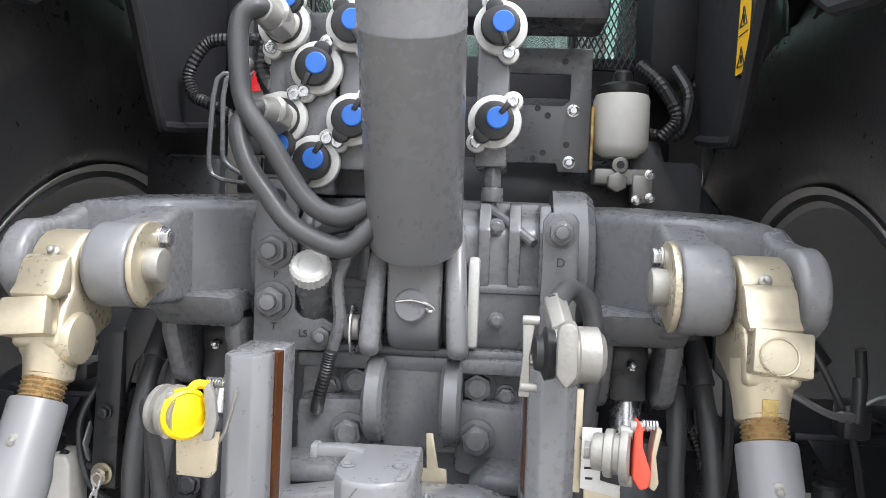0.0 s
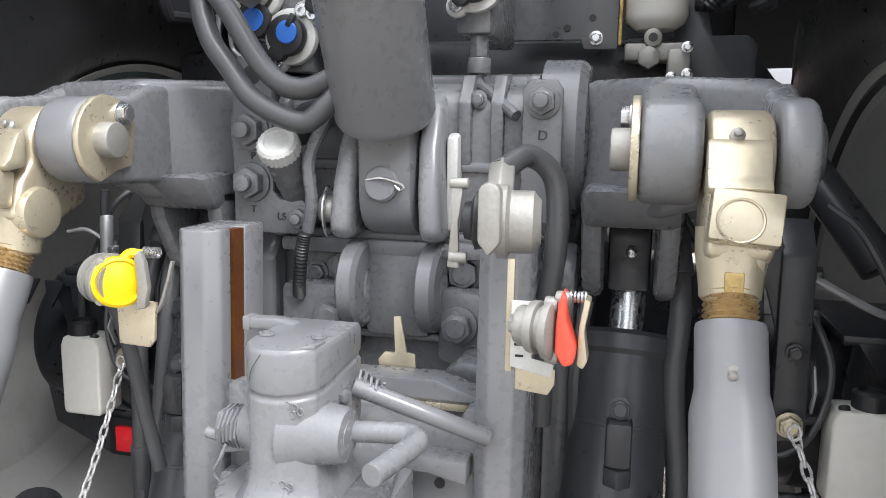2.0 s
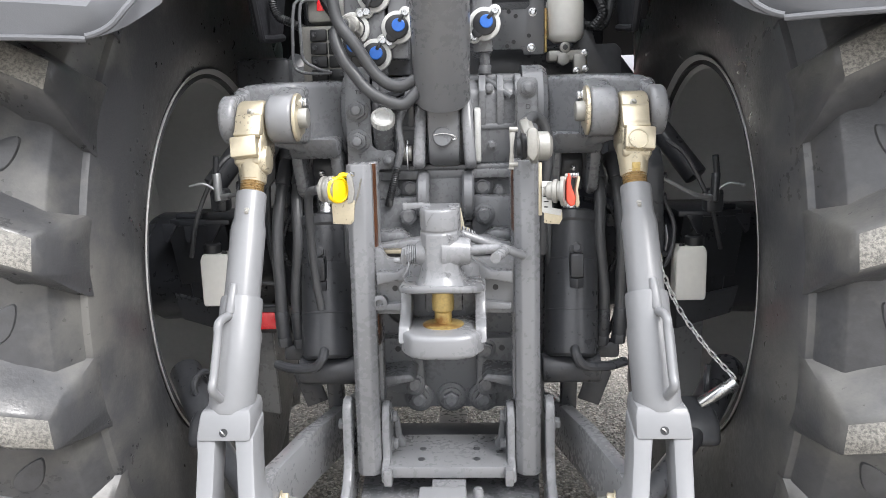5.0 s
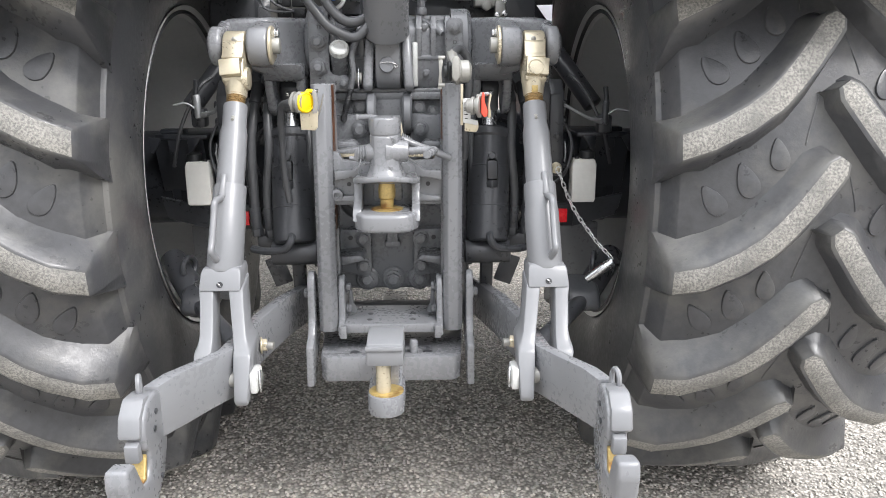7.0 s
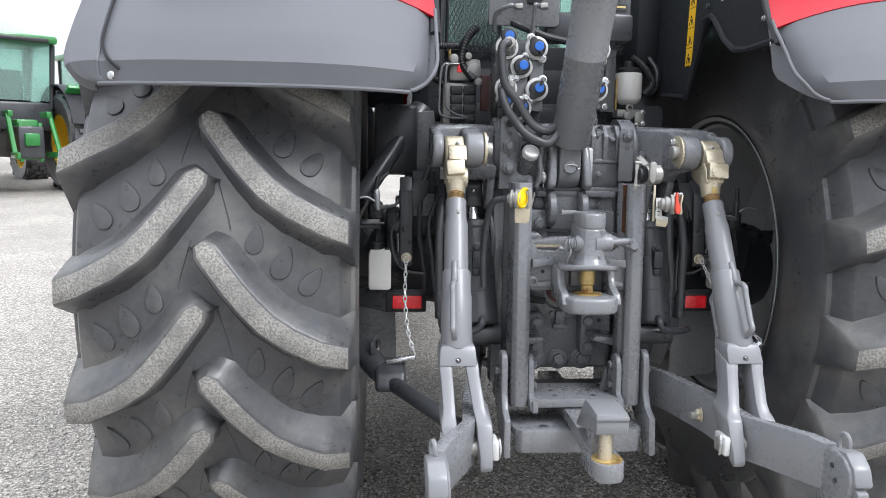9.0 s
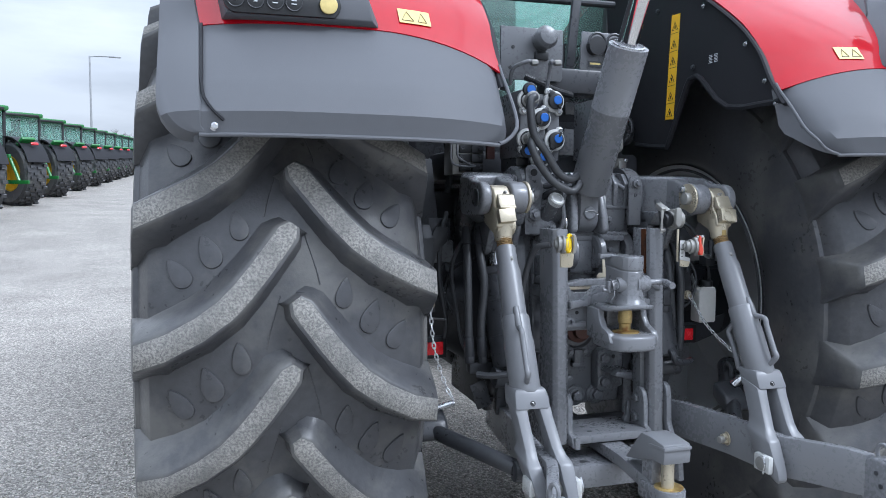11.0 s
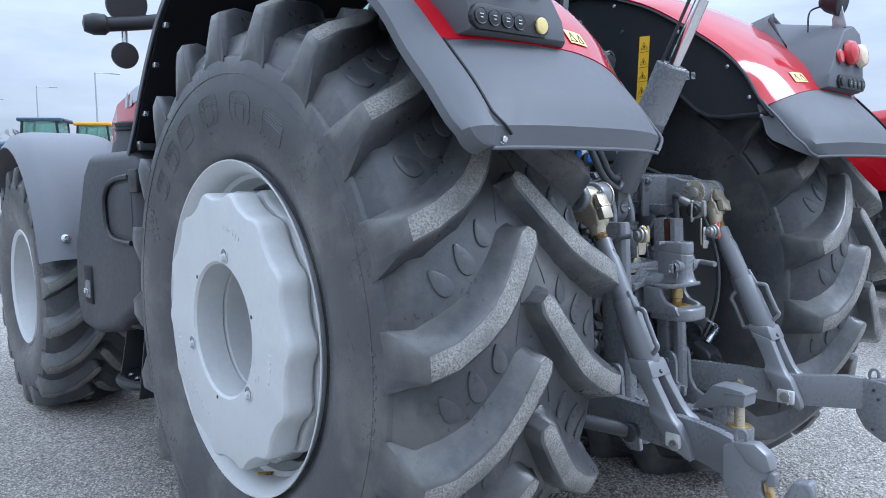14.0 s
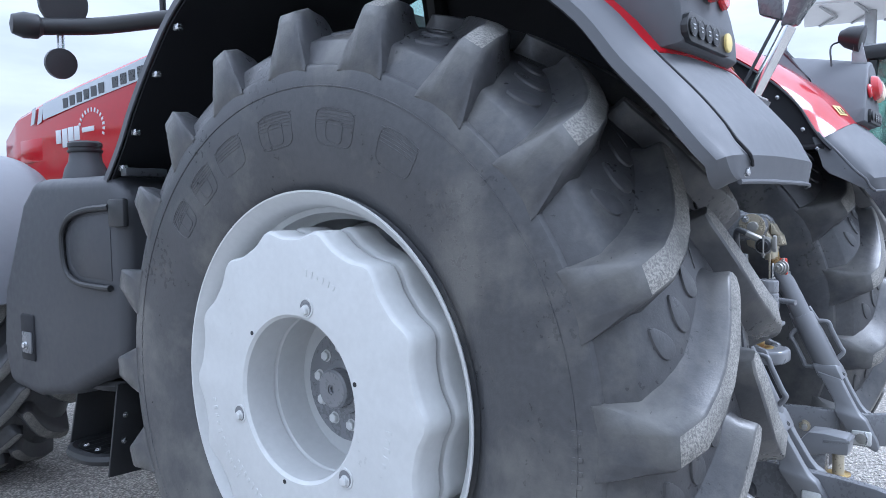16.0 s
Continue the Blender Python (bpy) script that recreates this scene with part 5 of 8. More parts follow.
    part("clip_ring", tube([(-0.082, -0.49 + 0.022 * math.cos(q), 1.294 + 0.032 * math.sin(q)) for q in (2 * math.pi * k / 14 for k in range(14))], 0.0022, 6, 1, True, smooth=False), STEEL, t)
    # round pierced ears below, empty
    for s in (-1, 1):
        ring = [(0.020, 0.0), (0.050, 0.0), (0.057, 0.005), (0.057, 0.022), (0.050, 0.027), (0.020, 0.027)]
        ear = part("bracket_ear", lathe(ring, (s * 0.037 if s > 0 else -0.064, -0.470, 1.200), (1, 0, 0), 36, closed=True), CAST, tractor, "pierced round bracket ear")
        part("ear_web", prism([(-0.485, 1.150), (-0.42, 1.13), (-0.42, 1.25), (-0.46, 1.25)], s * 0.038, s * 0.063, "yz", 0.008), CAST, ear)
    part("ear_saddle", prism([(-0.045, 1.13), (0.045, 1.13), (0.045, 1.24), (0.03, 1.255), (-0.03, 1.255), (-0.045, 1.24)], -0.465, -0.43, "xz", 0.012), CAST, tractor, "cast saddle between the bracket ears")


top_link()


# -- lift arms, rods, cylinders and lower links, both sides --
def lift_side(s):
    X = lambda x: s * x
    # arm
    body = loft([[(X(x), y, z) for x, y, z in ring] for ring in (
        [(0.225, -0.26, 1.47), (0.225, -0.44, 1.458), (0.225, -0.45, 1.30), (0.225, -0.32, 1.27)],
        [(0.315, -0.30, 1.47), (0.315, -0.54, 1.455), (0.315, -0.535, 1.305), (0.315, -0.34, 1.275)],
        [(0.415, -0.42, 1.462), (0.415, -0.56, 1.450), (0.415, -0.555, 1.335), (0.415, -0.43, 1.33)],
        [(0.434, -0.46, 1.452), (0.434, -0.56, 1.444), (0.434, -0.555, 1.345), (0.434, -0.47, 1.345)])], bevel=0.014, segments=3)
    arm = part("lift_arm", body, CAST, tractor, "cast grey rear lift arm with a forked end")
    for x0, x1 in ((0.292, 0.346), (0.408, 0.440)):
        ear = [(-0.48, 1.45), (-0.55, 1.446), (-0.585, 1.432)] + [(-0.637 + 0.049 * math.cos(radians(q)), 1.379 + 0.049 * math.sin(radians(q))) for q in range(80, 290, 15)] + [(-0.54, 1.325), (-0.49, 1.33)]
        part("fork_ear", prism(ear, X(x0), X(x1), "yz", 0.009, segments=3), LINK, arm, "rounded fork ear")
    part("pin_keeper", prism(arc(-0.637, 1.380, 0.050, 20, 250, 12) + [(-0.625, 1.345), (-0.60, 1.35)], X(0.284), X(0.292), "yz", 0.002), ZINC, arm, "yellow zinc pin keeper plate")
    part("pin_end", cyl((X(0.290), -0.645, 1.380), (X(0.266), -0.645, 1.380), 0.020, seg=26, bevel=0.003), ALU, arm, "pale round pin end")
    bolt(arm, (X(0.284), -0.615, 1.410), (-s, 0, 0), 0.011, "steel", "bright keeper bolt")
    part("pin_end", cyl((X(0.440), -0.637, 1.380), (X(0.447), -0.637, 1.380), 0.028, seg=26, bevel=0.003), BLACKGREY, arm)
    # lower fork of the arm for the cylinder
    for x0, x1 in ((0.232, 0.258), (0.318, 0.345)):
        part("cylinder_fork", prism([(-0.36, 1.32), (-0.50, 1.32), (-0.492, 1.275), (-0.455, 1.205), (-0.42, 1.190), (-0.385, 1.205), (-0.36, 1.25)], X(x0), X(x1), "yz", 0.010), CAST, arm)
    part("fork_bridge", prism([(-0.34, 1.345), (-0.54, 1.335), (-0.505, 1.29), (-0.40, 1.285)], X(0.232), X(0.345), "yz", 0.012), CAST, arm)
    # cylinder
    a, b = Vector((X(0.288), -0.415, 1.146)), Vector((X(0.276), -0.53, 0.835))
    d = (a - b).normalized()
    L = (a - b).length
    c = part("lift_cylinder", lathe([(0.0, 0), (0.050, 0.0), (0.057, 0.006), (0.0600, 0.02), (0.0600, 0.10), (0.0608, 0.101), (0.0608, 0.104), (0.0600, 0.105), (0.0600, 0.215), (0.0608, 0.216), (0.0608, 0.219), (0.0600, 0.22),
                                     (0.0600, L - 0.03), (0.0645, L - 0.024), (0.0645, L - 0.006), (0.058, L), (0.022, L)], b, d, 40), BLACKGREY, tractor, "dark hydraulic lift cylinder")
    part("cylinder_rod", cyl(a, a + d * 0.07, 0.0215, seg=28), STEEL, c, "bright cylinder rod")
    e = a + d * 0.065
    part("rod_eye", prism([(e.y - 0.034, e.z - 0.005), (e.y + 0.034, e.z - 0.005)] + arc(e.y + 0.006, e.z + 0.055, 0.040, -40, 220, 12), X(0.262), X(0.314), "yz", 0.007), BLACKGREY, c, "dark rod eye with a grease nipple")
    part("grease_nipple", lathe([(0.007, 0), (0.007, 0.006), (0.004, 0.008), (0.004, 0.014), (0, 0.016)], (e.x, e.y - 0.036, e.z + 0.045), (0, -1, 0.3), 12), STEEL, c)
    part("base_eye", cyl((X(0.21), b.y, b.z - 0.025), (X(0.34), b.y, b.z - 0.025), 0.034, seg=24, bevel=0.004), BLACKGREY, c)
    f = b + d * 0.225 + Vector((0.003 * s, -0.061, 0))
    el = part("hose_elbow", box(f + Vector((0, -0.012, 0)), (0.030, 0.030, 0.055), 0.006), BLACKGREY, c, "pipe elbow on the cylinder")
    part("elbow_nut", cyl(f + Vector((0, -0.012, -0.028)), f + Vector((0, -0.012, -0.050)), 0.018, seg=6, bevel=0.002), BLACKGREY, el)
    bolt(el, f + Vector((0, -0.004, 0.036)), (0, -1, 0.3), 0.012, "dark")
    part("hard_pipe", tube([f + Vector((0, -0.012, -0.045)), f + Vector((0, -0.012, -0.16)), b + Vector((0.002, -0.058, 0.03)), b + Vector((X(0.02), -0.055, 0.0)), b + Vector((X(0.075), -0.03, -0.012)), b + Vector((X(0.12), 0.0, -0.012))], 0.011, 10), BLACKGREY, c, "dark hydraulic pipe")
    # knuckle
    k1 = part("rod_knuckle", prism(arc(-0.637, 1.372, 0.045, 20, 200, 10) + [(-0.698, 1.335), (-0.712, 1.295), (-0.67, 1.275), (-0.60, 1.305)], X(0.349), X(0.405), "yz", 0.008, segments=3), ZINC, tractor, "yellow zinc plated lift rod knuckle")
    part("grease_nipple", lathe([(0.0065, 0), (0.0065, 0.004), (0.0035, 0.006), (0.0035, 0.011), (0, 0.013)], (X(0.371), -0.684, 1.393), (0, -1, 0.45), 14), ALU, k1)
    blk = part("knuckle_block", box((X(0.378), -0.717, 1.327), (0.056, 0.024, 0.043) if s > 0 else (0.051, 0.024, 0.040), 0.003, Matrix.Rotation(radians(-16), 4, "X") @ Matrix.Rotation(radians(5 * s), 4, "Y")), ZINC, k1, "square plated knuckle face")
    if s > 0:
        part("ring_mark", tube([(X(0.373) + 0.018 * math.cos(q), -0.7305 + 0.005 * math.sin(q), 1.327 + 0.017 * math.sin(q)) for q in (2 * math.pi * k / 20 for k in range(20))], 0.0012, 5, 1, True, smooth=False), ZINC, blk)
    part("knuckle_strap", prism([(-0.690, 1.392), (-0.700, 1.386), (-0.712, 1.360), (-0.722, 1.352), (-0.716, 1.346), (-0.690, 1.350)], X(0.347), X(0.398), "yz", 0.003), ZINC, k1)
    part("knuckle_drum", cyl((X(0.340 if s < 0 else 0.352), -0.678, 1.299), (X(0.400), -0.678, 1.299), 0.0290, seg=36, bevel=0.007), ZINC, k1)
    part("knuckle_neck", lathe([(0.031, 0.035), (0.0305, 0.012), (0.0275, -0.006), (0.0255, -0.025), (0.023, -0.028)], (X(0.374), -0.683, 1.280), (0, 0.18, 1), 32), ZINC, k1)
    if s > 0:
        part("stamped_plate", box((X(0.374), -0.709, 1.272), (0.016, 0.006, 0.020), 0.002), BRASS, k1)
    # threaded rod and tubes
    t0, t1 = Vector((X(0.374), -0.690, 1.262)), Vector((X(0.3845), -0.888, 0.845))
    ax = (t1 - t0).normalized()
    bm = bmesh.new()
    prof = []
    for k in range(9):
        prof += [(0.0235, 0.004 * 2 * k * 0.62), (0.0205, 0.004 * (2 * k + 1) * 0.62)]
    thread = part("threaded_rod", lathe(prof + [(0.022, 0.06)], t0 - ax * 0.012, ax, 28, bm=bm), THREAD, tractor, "greasy brown threaded lift rod")
    L = (t1 - t0).length
    up = part("lift_rod_tube", lathe([(0.0, 0.03), (0.022, 0.03), (0.0285, 0.03), (0.0295, 0.034), (0.0295, 0.085), (0.0335, 0.105), (0.0335, L * 0.56)], t0, ax, 36), SILVER, tractor, "light grey lift rod tube")
    part("grease_nipple", lathe([(0.007, 0), (0.007, 0.005), (0.004, 0.007), (0.004, 0.012), (0, 0.014)], t0 + ax * 0.050 + Vector((X(-0.002), -0.029, -0.009)), (0, -1, -0.3), 14), ALU, up)
    q = t0 + ax * 0.178
    # black plug whose colour stands for the shade inside an index hole
    part("index_hole_shade", cyl(q + Vector((X(0.002), -0.027, -0.012)), q + Vector((X(0.002), -0.0312, -0.0142)), 0.0055, seg=14), BLACK, up)
    sl = part("lift_rod_sleeve", lathe([(0.0335, L * 0.52), (0.038, L * 0.52), (0.0395, L * 0.53), (0.0395, L * 0.64), (0.042, L * 0.68), (0.042, L * 0.97), (0.038, L * 0.99), (0.025, L)], t0, ax, 36), SILVER, up, "light grey lock sleeve with a bent handle")
    for off in (1, -1):
        c0, c1 = t0 + ax * L * 0.60, t0 + ax * L * 0.93
        out = Vector((X(0.22), -1, 0)).normalized() * off
        out = (out - ax * out.dot(ax)).normalized()
        n = out * 0.034
        g = out * 0.068
        part("sleeve_handle", tube([c0 + n, c0 + g + ax * 0.02, c0 + g + ax * 0.05, c1 + g - ax * 0.035, c1 + g - ax * 0.012, c1 + n + ax * 0.004], 0.0080, 12), SILVER, sl, "bent bar handle")
        part("handle_pad", cyl(t0 + ax * L * 0.475 + out * 0.032, t0 + ax * L * 0.60 + out * 0.036, 0.0085, 0.0105, 14, 0.002), SILVER, sl)
    # fork clevis round the lower link
    e = t1
    yoke = part("clevis_head", loft([[e + Vector((x * w, y * 0.040, 0)) + ax * h for x, y in ((-1, -1), (1, -1), (1, 1), (-1, 1))] for h, w in ((-0.030, 0.043), (-0.016, 0.047), (0.026, 0.0495))], bevel=0.006), SILVER, tractor, "light grey forked clevis over the lower link")
    face = Vector((0, ax.z, -ax.y)).normalized()
    spot = e + ax * 0.010 + Vector((0, -0.040, 0))
    # uncut clevis: hole shade put in as a black disc
    part("clevis_hole_shade", cyl(spot - face * 0.008, spot + face * 0.0012, 0.0075, seg=18), BLACK, yoke)
    part("clevis_clip", tube([spot + face * 0.002 + Vector((-0.004, 0, 0.004)), spot + face * 0.005, spot + face * 0.002 + Vector((0.003, 0, -0.005))], 0.0016, 6, 3), STEEL, yoke)
    low = Vector((X(0.362), -1.006, 0.632))
    for k in (-1, 1):
        x_up, x_dn = e.x + X(k * 0.034), low.x + X(k * 0.037)
        sec = []
        for f, wy, wx, dx in ((0.04, 0.0395, 0.0180, 0.0), (0.16, 0.037, 0.0165, 0.0), (0.50, 0.036, 0.0160, 0.002), (0.60, 0.040, 0.0170, 0.005), (0.66, 0.050, 0.0205, 0.009), (0.80, 0.048, 0.0195, 0.006), (1.0, 0.046, 0.0165, 0.002), (1.12, 0.038, 0.016, 0.002), (1.18, 0.022, 0.015, 0.002)):
            c0 = e.lerp(low, f)
            xx = x_up + (x_dn - x_up) * min(f, 1) + X(k * dx)
            sec.append([(xx - wx, c0.y - wy, c0.z - 0.01), (xx + wx, c0.y - wy, c0.z - 0.01), (xx + wx, c0.y + wy, c0.z + 0.01), (xx - wx, c0.y + wy, c0.z + 0.01)])
        part("clevis_tine", loft(sec, bevel=0.006), SILVER, yoke)
    pinx = [low.x - X(0.060), low.x + X(0.060)]
    part("clevis_pin", cyl((pinx[0] - X(0.018), low.y, low.z), (pinx[1] + X(0.012), low.y, low.z), 0.019, seg=24, bevel=0.003), ALU, yoke, "pale steel clevis pin")
    part("pin_lock_plate", box((pinx[0] - X(0.004), low.y, low.z), (0.018, 0.062, 0.050), 0.006), WHITEMETAL, yoke, "white pin lock plate")
    part("pin_lock_plate", box((pinx[1] + X(0.003), low.y + 0.004, low.z + 0.012), (0.018, 0.05, 0.045), 0.006), WHITEMETAL, yoke, "white pin lock plate")
    part("split_pin", tube([(pinx[0] - X(0.016), low.y - 0.012, low.z + 0.026), (pinx[0] - X(0.018), low.y - 0.021, low.z), (pinx[0] - X(0.016), low.y - 0.012, low.z - 0.026)], 0.003, 6), STEEL, yoke)
    # lower link bar
    path = [(0.215, -0.18, 0.600, 0.050), (0.262, -0.40, 0.628, 0.056), (0.305, -0.62, 0.648, 0.058), (0.342, -0.815, 0.650, 0.058), (0.364, -1.006, 0.646, 0.058), (0.395, -1.08, 0.652, 0.058), (0.435, -1.16, 0.655, 0.060), (0.458, -1.215, 0.655, 0.056)]
    sec = [[(X(x - 0.0165), y, z + h), (X(x + 0.0165), y, z + h), (X(x + 0.0165), y, z - h), (X(x - 0.0165), y, z - h)] for x, y, z, h in path]
    ln = part("lower_link", loft(sec, bevel=0.004), LINK, tractor, "grey flat lower link arm")
    bolt(ln, (X(0.326), -0.815, 0.640), (-s, 0.15, 0), 0.017, "zinc", "zinc stabiliser bolt")
    part("bolt_shank", cyl((X(0.325), -0.815, 0.640), (X(0.292), -0.82, 0.640), 0.0105, seg=16, bevel=0.002), ALU, ln)
    part("stop_bar", box((X(0.333), -0.925, 0.672), (0.010, 0.012, 0.085), 0.002), SILVER, ln)
    # claw end
    hook = [(-1.19, 0.690), (-1.235, 0.712), (-1.285, 0.708), (-1.312, 0.688), (-1.322, 0.658), (-1.316, 0.625), (-1.300, 0.615), (-1.300, 0.585), (-1.316, 0.566), (-1.345, 0.568), (-1.362, 0.600), (-1.382, 0.638), (-1.425, 0.645),
            (-1.432, 0.615), (-1.415, 0.545), (-1.37, 0.505), (-1.28, 0.495), (-1.22, 0.53), (-1.19, 0.58)]
    lean = lambda p, s=s: (p.x + s * (-p.y - 1.24) * -0.05, p.y, p.z)
    cl = part("claw_hook", prism(hook, X(0.440), X(0.482), "yz", 0.008, segments=3, shift=lean), LINK, ln, "grey open claw end of the lower link")
    part("claw_cover", prism([(-1.225, 0.710), (-1.285, 0.718), (-1.318, 0.694), (-1.332, 0.655), (-1.308, 0.640), (-1.26, 0.66)], X(0.446), X(0.490), "yz", 0.008, shift=lean), SILVER, cl)
    part("claw_latch", prism([(-1.318, 0.648), (-1.336, 0.643), (-1.336, 0.608), (-1.308, 0.603)], X(0.450), X(0.478), "yz", 0.005, shift=lean), SILVER, cl, "spring latch of the claw")
    part("worn_seat", prism([(-1.302, 0.612), (-1.312, 0.608), (-1.326, 0.572), (-1.344, 0.570), (-1.314, 0.560)], X(0.446), X(0.476), "yz", 0.003, shift=lean), BRASS, cl, "greasy worn claw seat")
    part("pull_ring", tube([(X(0.470) + 0.004 * math.cos(q), -1.240 - 0.014 * math.cos(q), 0.722 + 0.022 * math.sin(q)) for q in (2 * math.pi * k / 16 for k in range(16))], 0.0055, 8, 1, True, smooth=False), SILVER, cl)
    for yy, zz in ((-1.25, 0.675), (-1.265, 0.645), (-1.25, 0.535)):
        x = 0.440 + (-yy - 1.24) * -0.05
        part("rivet", cyl((X(x), yy, zz), (X(x - 0.003), yy, zz), 0.006, seg=12), BLACKGREY, cl)
    # hoses beside the cylinder
    for k, (x, y) in enumerate(((0.352, -0.43), (0.393, -0.42))):
        o = 0.012 * k
        hs = part("hydraulic_hose", tube([(X(x - 0.01), y + 0.05, 1.29 - o), (X(x + 0.0), y, 1.20), (X(x - 0.005 + 0.012 * k), y - 0.03, 1.10), (X(x + 0.006), y - 0.035, 0.98), (X(x + 0.004), y - 0.04, 0.90), (X(x - 0.002), y - 0.04, 0.845)], 0.0135, 12), HOSE, tractor, "black hydraulic hose")
        part("hose_ferrule", cyl((X(x + 0.006), y - 0.037, 0.93), (X(x + 0.002), y - 0.04, 0.865), 0.0165, seg=18, bevel=0.002), BLACKGREY, hs)
        part("hose_nut", cyl((X(x + 0.002), y - 0.04, 0.868), (X(x), y - 0.04, 0.845), 0.018, seg=6, bevel=0.002), BLACKGREY, hs)
        part("hose_ferrule", cyl((X(x - 0.01), y + 0.04, 1.28), (X(x - 0.002), y + 0.01, 1.225), 0.0165, seg=18, bevel=0.002), BLACKGREY, hs)
    man = part("hose_manifold", box((X(0.355), -0.445, 0.828), (0.085, 0.04, 0.04), 0.008), BLACKGREY, tractor, "dark hose manifold with a cross pipe")
    part("cross_pipe", tube([(X(0.345), -0.45, 0.812), (X(0.30), -0.46, 0.795), (X(0.25), -0.46, 0.795), (X(0.20), -0.455, 0.795)], 0.013, 10), BLACKGREY, man)
    part("pipe_nut", cyl((X(0.262), -0.46, 0.795), (X(0.232), -0.458, 0.795), 0.019, seg=6, bevel=0.002), GREY, man)
    part("pipe_nut", cyl((X(0.232), -0.458, 0.795), (X(0.205), -0.457, 0.795), 0.023, seg=20, bevel=0.003), GREY, man)
    sp = part("sprung_cable", tube([(X(0.325), -0.38, 0.99), (X(0.335), -0.40, 0.93), (X(0.34), -0.42, 0.86), (X(0.335), -0.42, 0.78)], 0.006, 8, 30, ribs=0.0018), GREY, tractor, "cable in a coiled sleeve")
    part("cable_clamp", cyl((X(0.31), -0.42, 0.935), (X(0.345), -0.42, 0.935), 0.009, seg=12), BLACKGREY, sp)
    part("sprung_cable", tube([(X(0.33), -0.32, 1.17), (X(0.40), -0.30, 1.14), (X(0.43), -0.29, 1.05), (X(0.40), -0.30, 0.98)], 0.006, 8, 30, ribs=0.0015), BLACKGREY, tractor, "cable in a coiled sleeve")
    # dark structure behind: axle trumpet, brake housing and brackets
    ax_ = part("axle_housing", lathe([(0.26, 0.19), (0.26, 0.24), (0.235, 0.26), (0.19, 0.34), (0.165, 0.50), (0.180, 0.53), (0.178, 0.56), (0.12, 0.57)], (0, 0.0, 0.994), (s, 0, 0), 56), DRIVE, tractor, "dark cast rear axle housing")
    for k in range(14):
        a = radians(360 / 14 * k)
        bolt(ax_, (X(0.530), 0.168 * math.cos(a), 0.994 + 0.168 * math.sin(a)), (-s, 0, 0), 0.012, "dark")
    part("axle_arm", prism([(-0.20, 0.60), (-0.20, 1.28), (-0.10, 1.45), (0.10, 1.45), (0.20, 1.2), (0.20, 0.60)], X(0.20), X(0.245), "yz", 0.01), BLACKGREY, tractor, "dark side plate of the housing")
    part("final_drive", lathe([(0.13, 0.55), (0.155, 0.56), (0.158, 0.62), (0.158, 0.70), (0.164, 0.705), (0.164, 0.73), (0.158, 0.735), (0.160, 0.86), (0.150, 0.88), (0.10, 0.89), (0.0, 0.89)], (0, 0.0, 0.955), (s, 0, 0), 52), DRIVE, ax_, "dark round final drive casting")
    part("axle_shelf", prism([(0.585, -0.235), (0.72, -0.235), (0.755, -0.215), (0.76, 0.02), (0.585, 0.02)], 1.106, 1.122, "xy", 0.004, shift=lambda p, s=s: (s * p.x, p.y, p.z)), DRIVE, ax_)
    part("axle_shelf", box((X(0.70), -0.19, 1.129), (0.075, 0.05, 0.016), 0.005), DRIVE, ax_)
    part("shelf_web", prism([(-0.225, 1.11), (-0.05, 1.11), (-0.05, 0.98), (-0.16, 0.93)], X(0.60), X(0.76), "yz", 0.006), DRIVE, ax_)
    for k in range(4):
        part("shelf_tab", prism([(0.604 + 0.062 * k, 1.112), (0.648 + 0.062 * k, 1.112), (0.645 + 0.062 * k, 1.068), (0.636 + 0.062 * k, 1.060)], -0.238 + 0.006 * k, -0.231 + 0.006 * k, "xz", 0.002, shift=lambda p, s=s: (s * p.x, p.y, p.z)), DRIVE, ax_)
    # bracket bar with chain anchor
    br = part("bracket_bar", prism([(-0.350, 1.00), (-0.325, 0.995), (-0.30, 1.24), (-0.275, 1.285), (-0.285, 1.29), (-0.33, 1.245)], X(0.480), X(0.522), "yz", 0.004), BLACKGREY, tractor, "dark flat bracket bar")
    plate = [(0.514, 1.02), (0.535, 1.02), (0.530, 1.09), (0.500, 1.215), (0.472, 1.282), (0.428, 1.282), (0.430, 1.232), (0.466, 1.195)]
    part("bracket_web", prism(plate, -0.322, -0.310, "xz", 0.002, shift=lambda p, s=s: (s * p.x, p.y, p.z)), BLACKGREY, br)
    part("bracket_block", prism([(0.405, 1.16), (0.522, 1.16), (0.522, 1.245), (0.405, 1.235)], -0.315, -0.20, "xz", 0.006, shift=lambda p, s=s: (s * p.x, p.y, p.z)), GREY, br)
    for z in (1.215, 1.165, 1.095):
        bolt(br, (X(0.523), -0.30, z), (s, 0, 0), 0.013, "dark")
    bolt(br, (X(0.502), -0.345, 1.12), (0, -1, 0), 0.010, "dark")
    bolt(br, (X(0.500), -0.352, 1.025), (0, -1, 0), 0.014, "zinc")
    # bottle
    bx = X(0.587)
    bt = part("fluid_bottle", prism([(-0.033, 0.0), (0.033, 0.0), (0.037, 0.008), (0.037, 0.118), (0.030, 0.134), (-0.030, 0.134), (-0.037, 0.118), (-0.037, 0.008)], -0.36, -0.305, "xz", 0.008, segments=3, shift=lambda p: (p.x + bx, p.y, p.z + 0.918)), WHITE, tractor, "small milky white fluid bottle with a black cap")
    part("bottle_cap", lathe([(0.021, 0), (0.023, 0.003), (0.023, 0.022), (0.017, 0.026), (0.017, 0.020), (0, 0.020)], (bx + X(0.012), -0.333, 1.05), (0, 0, 1), 24), BLACK, bt, "black screw cap")
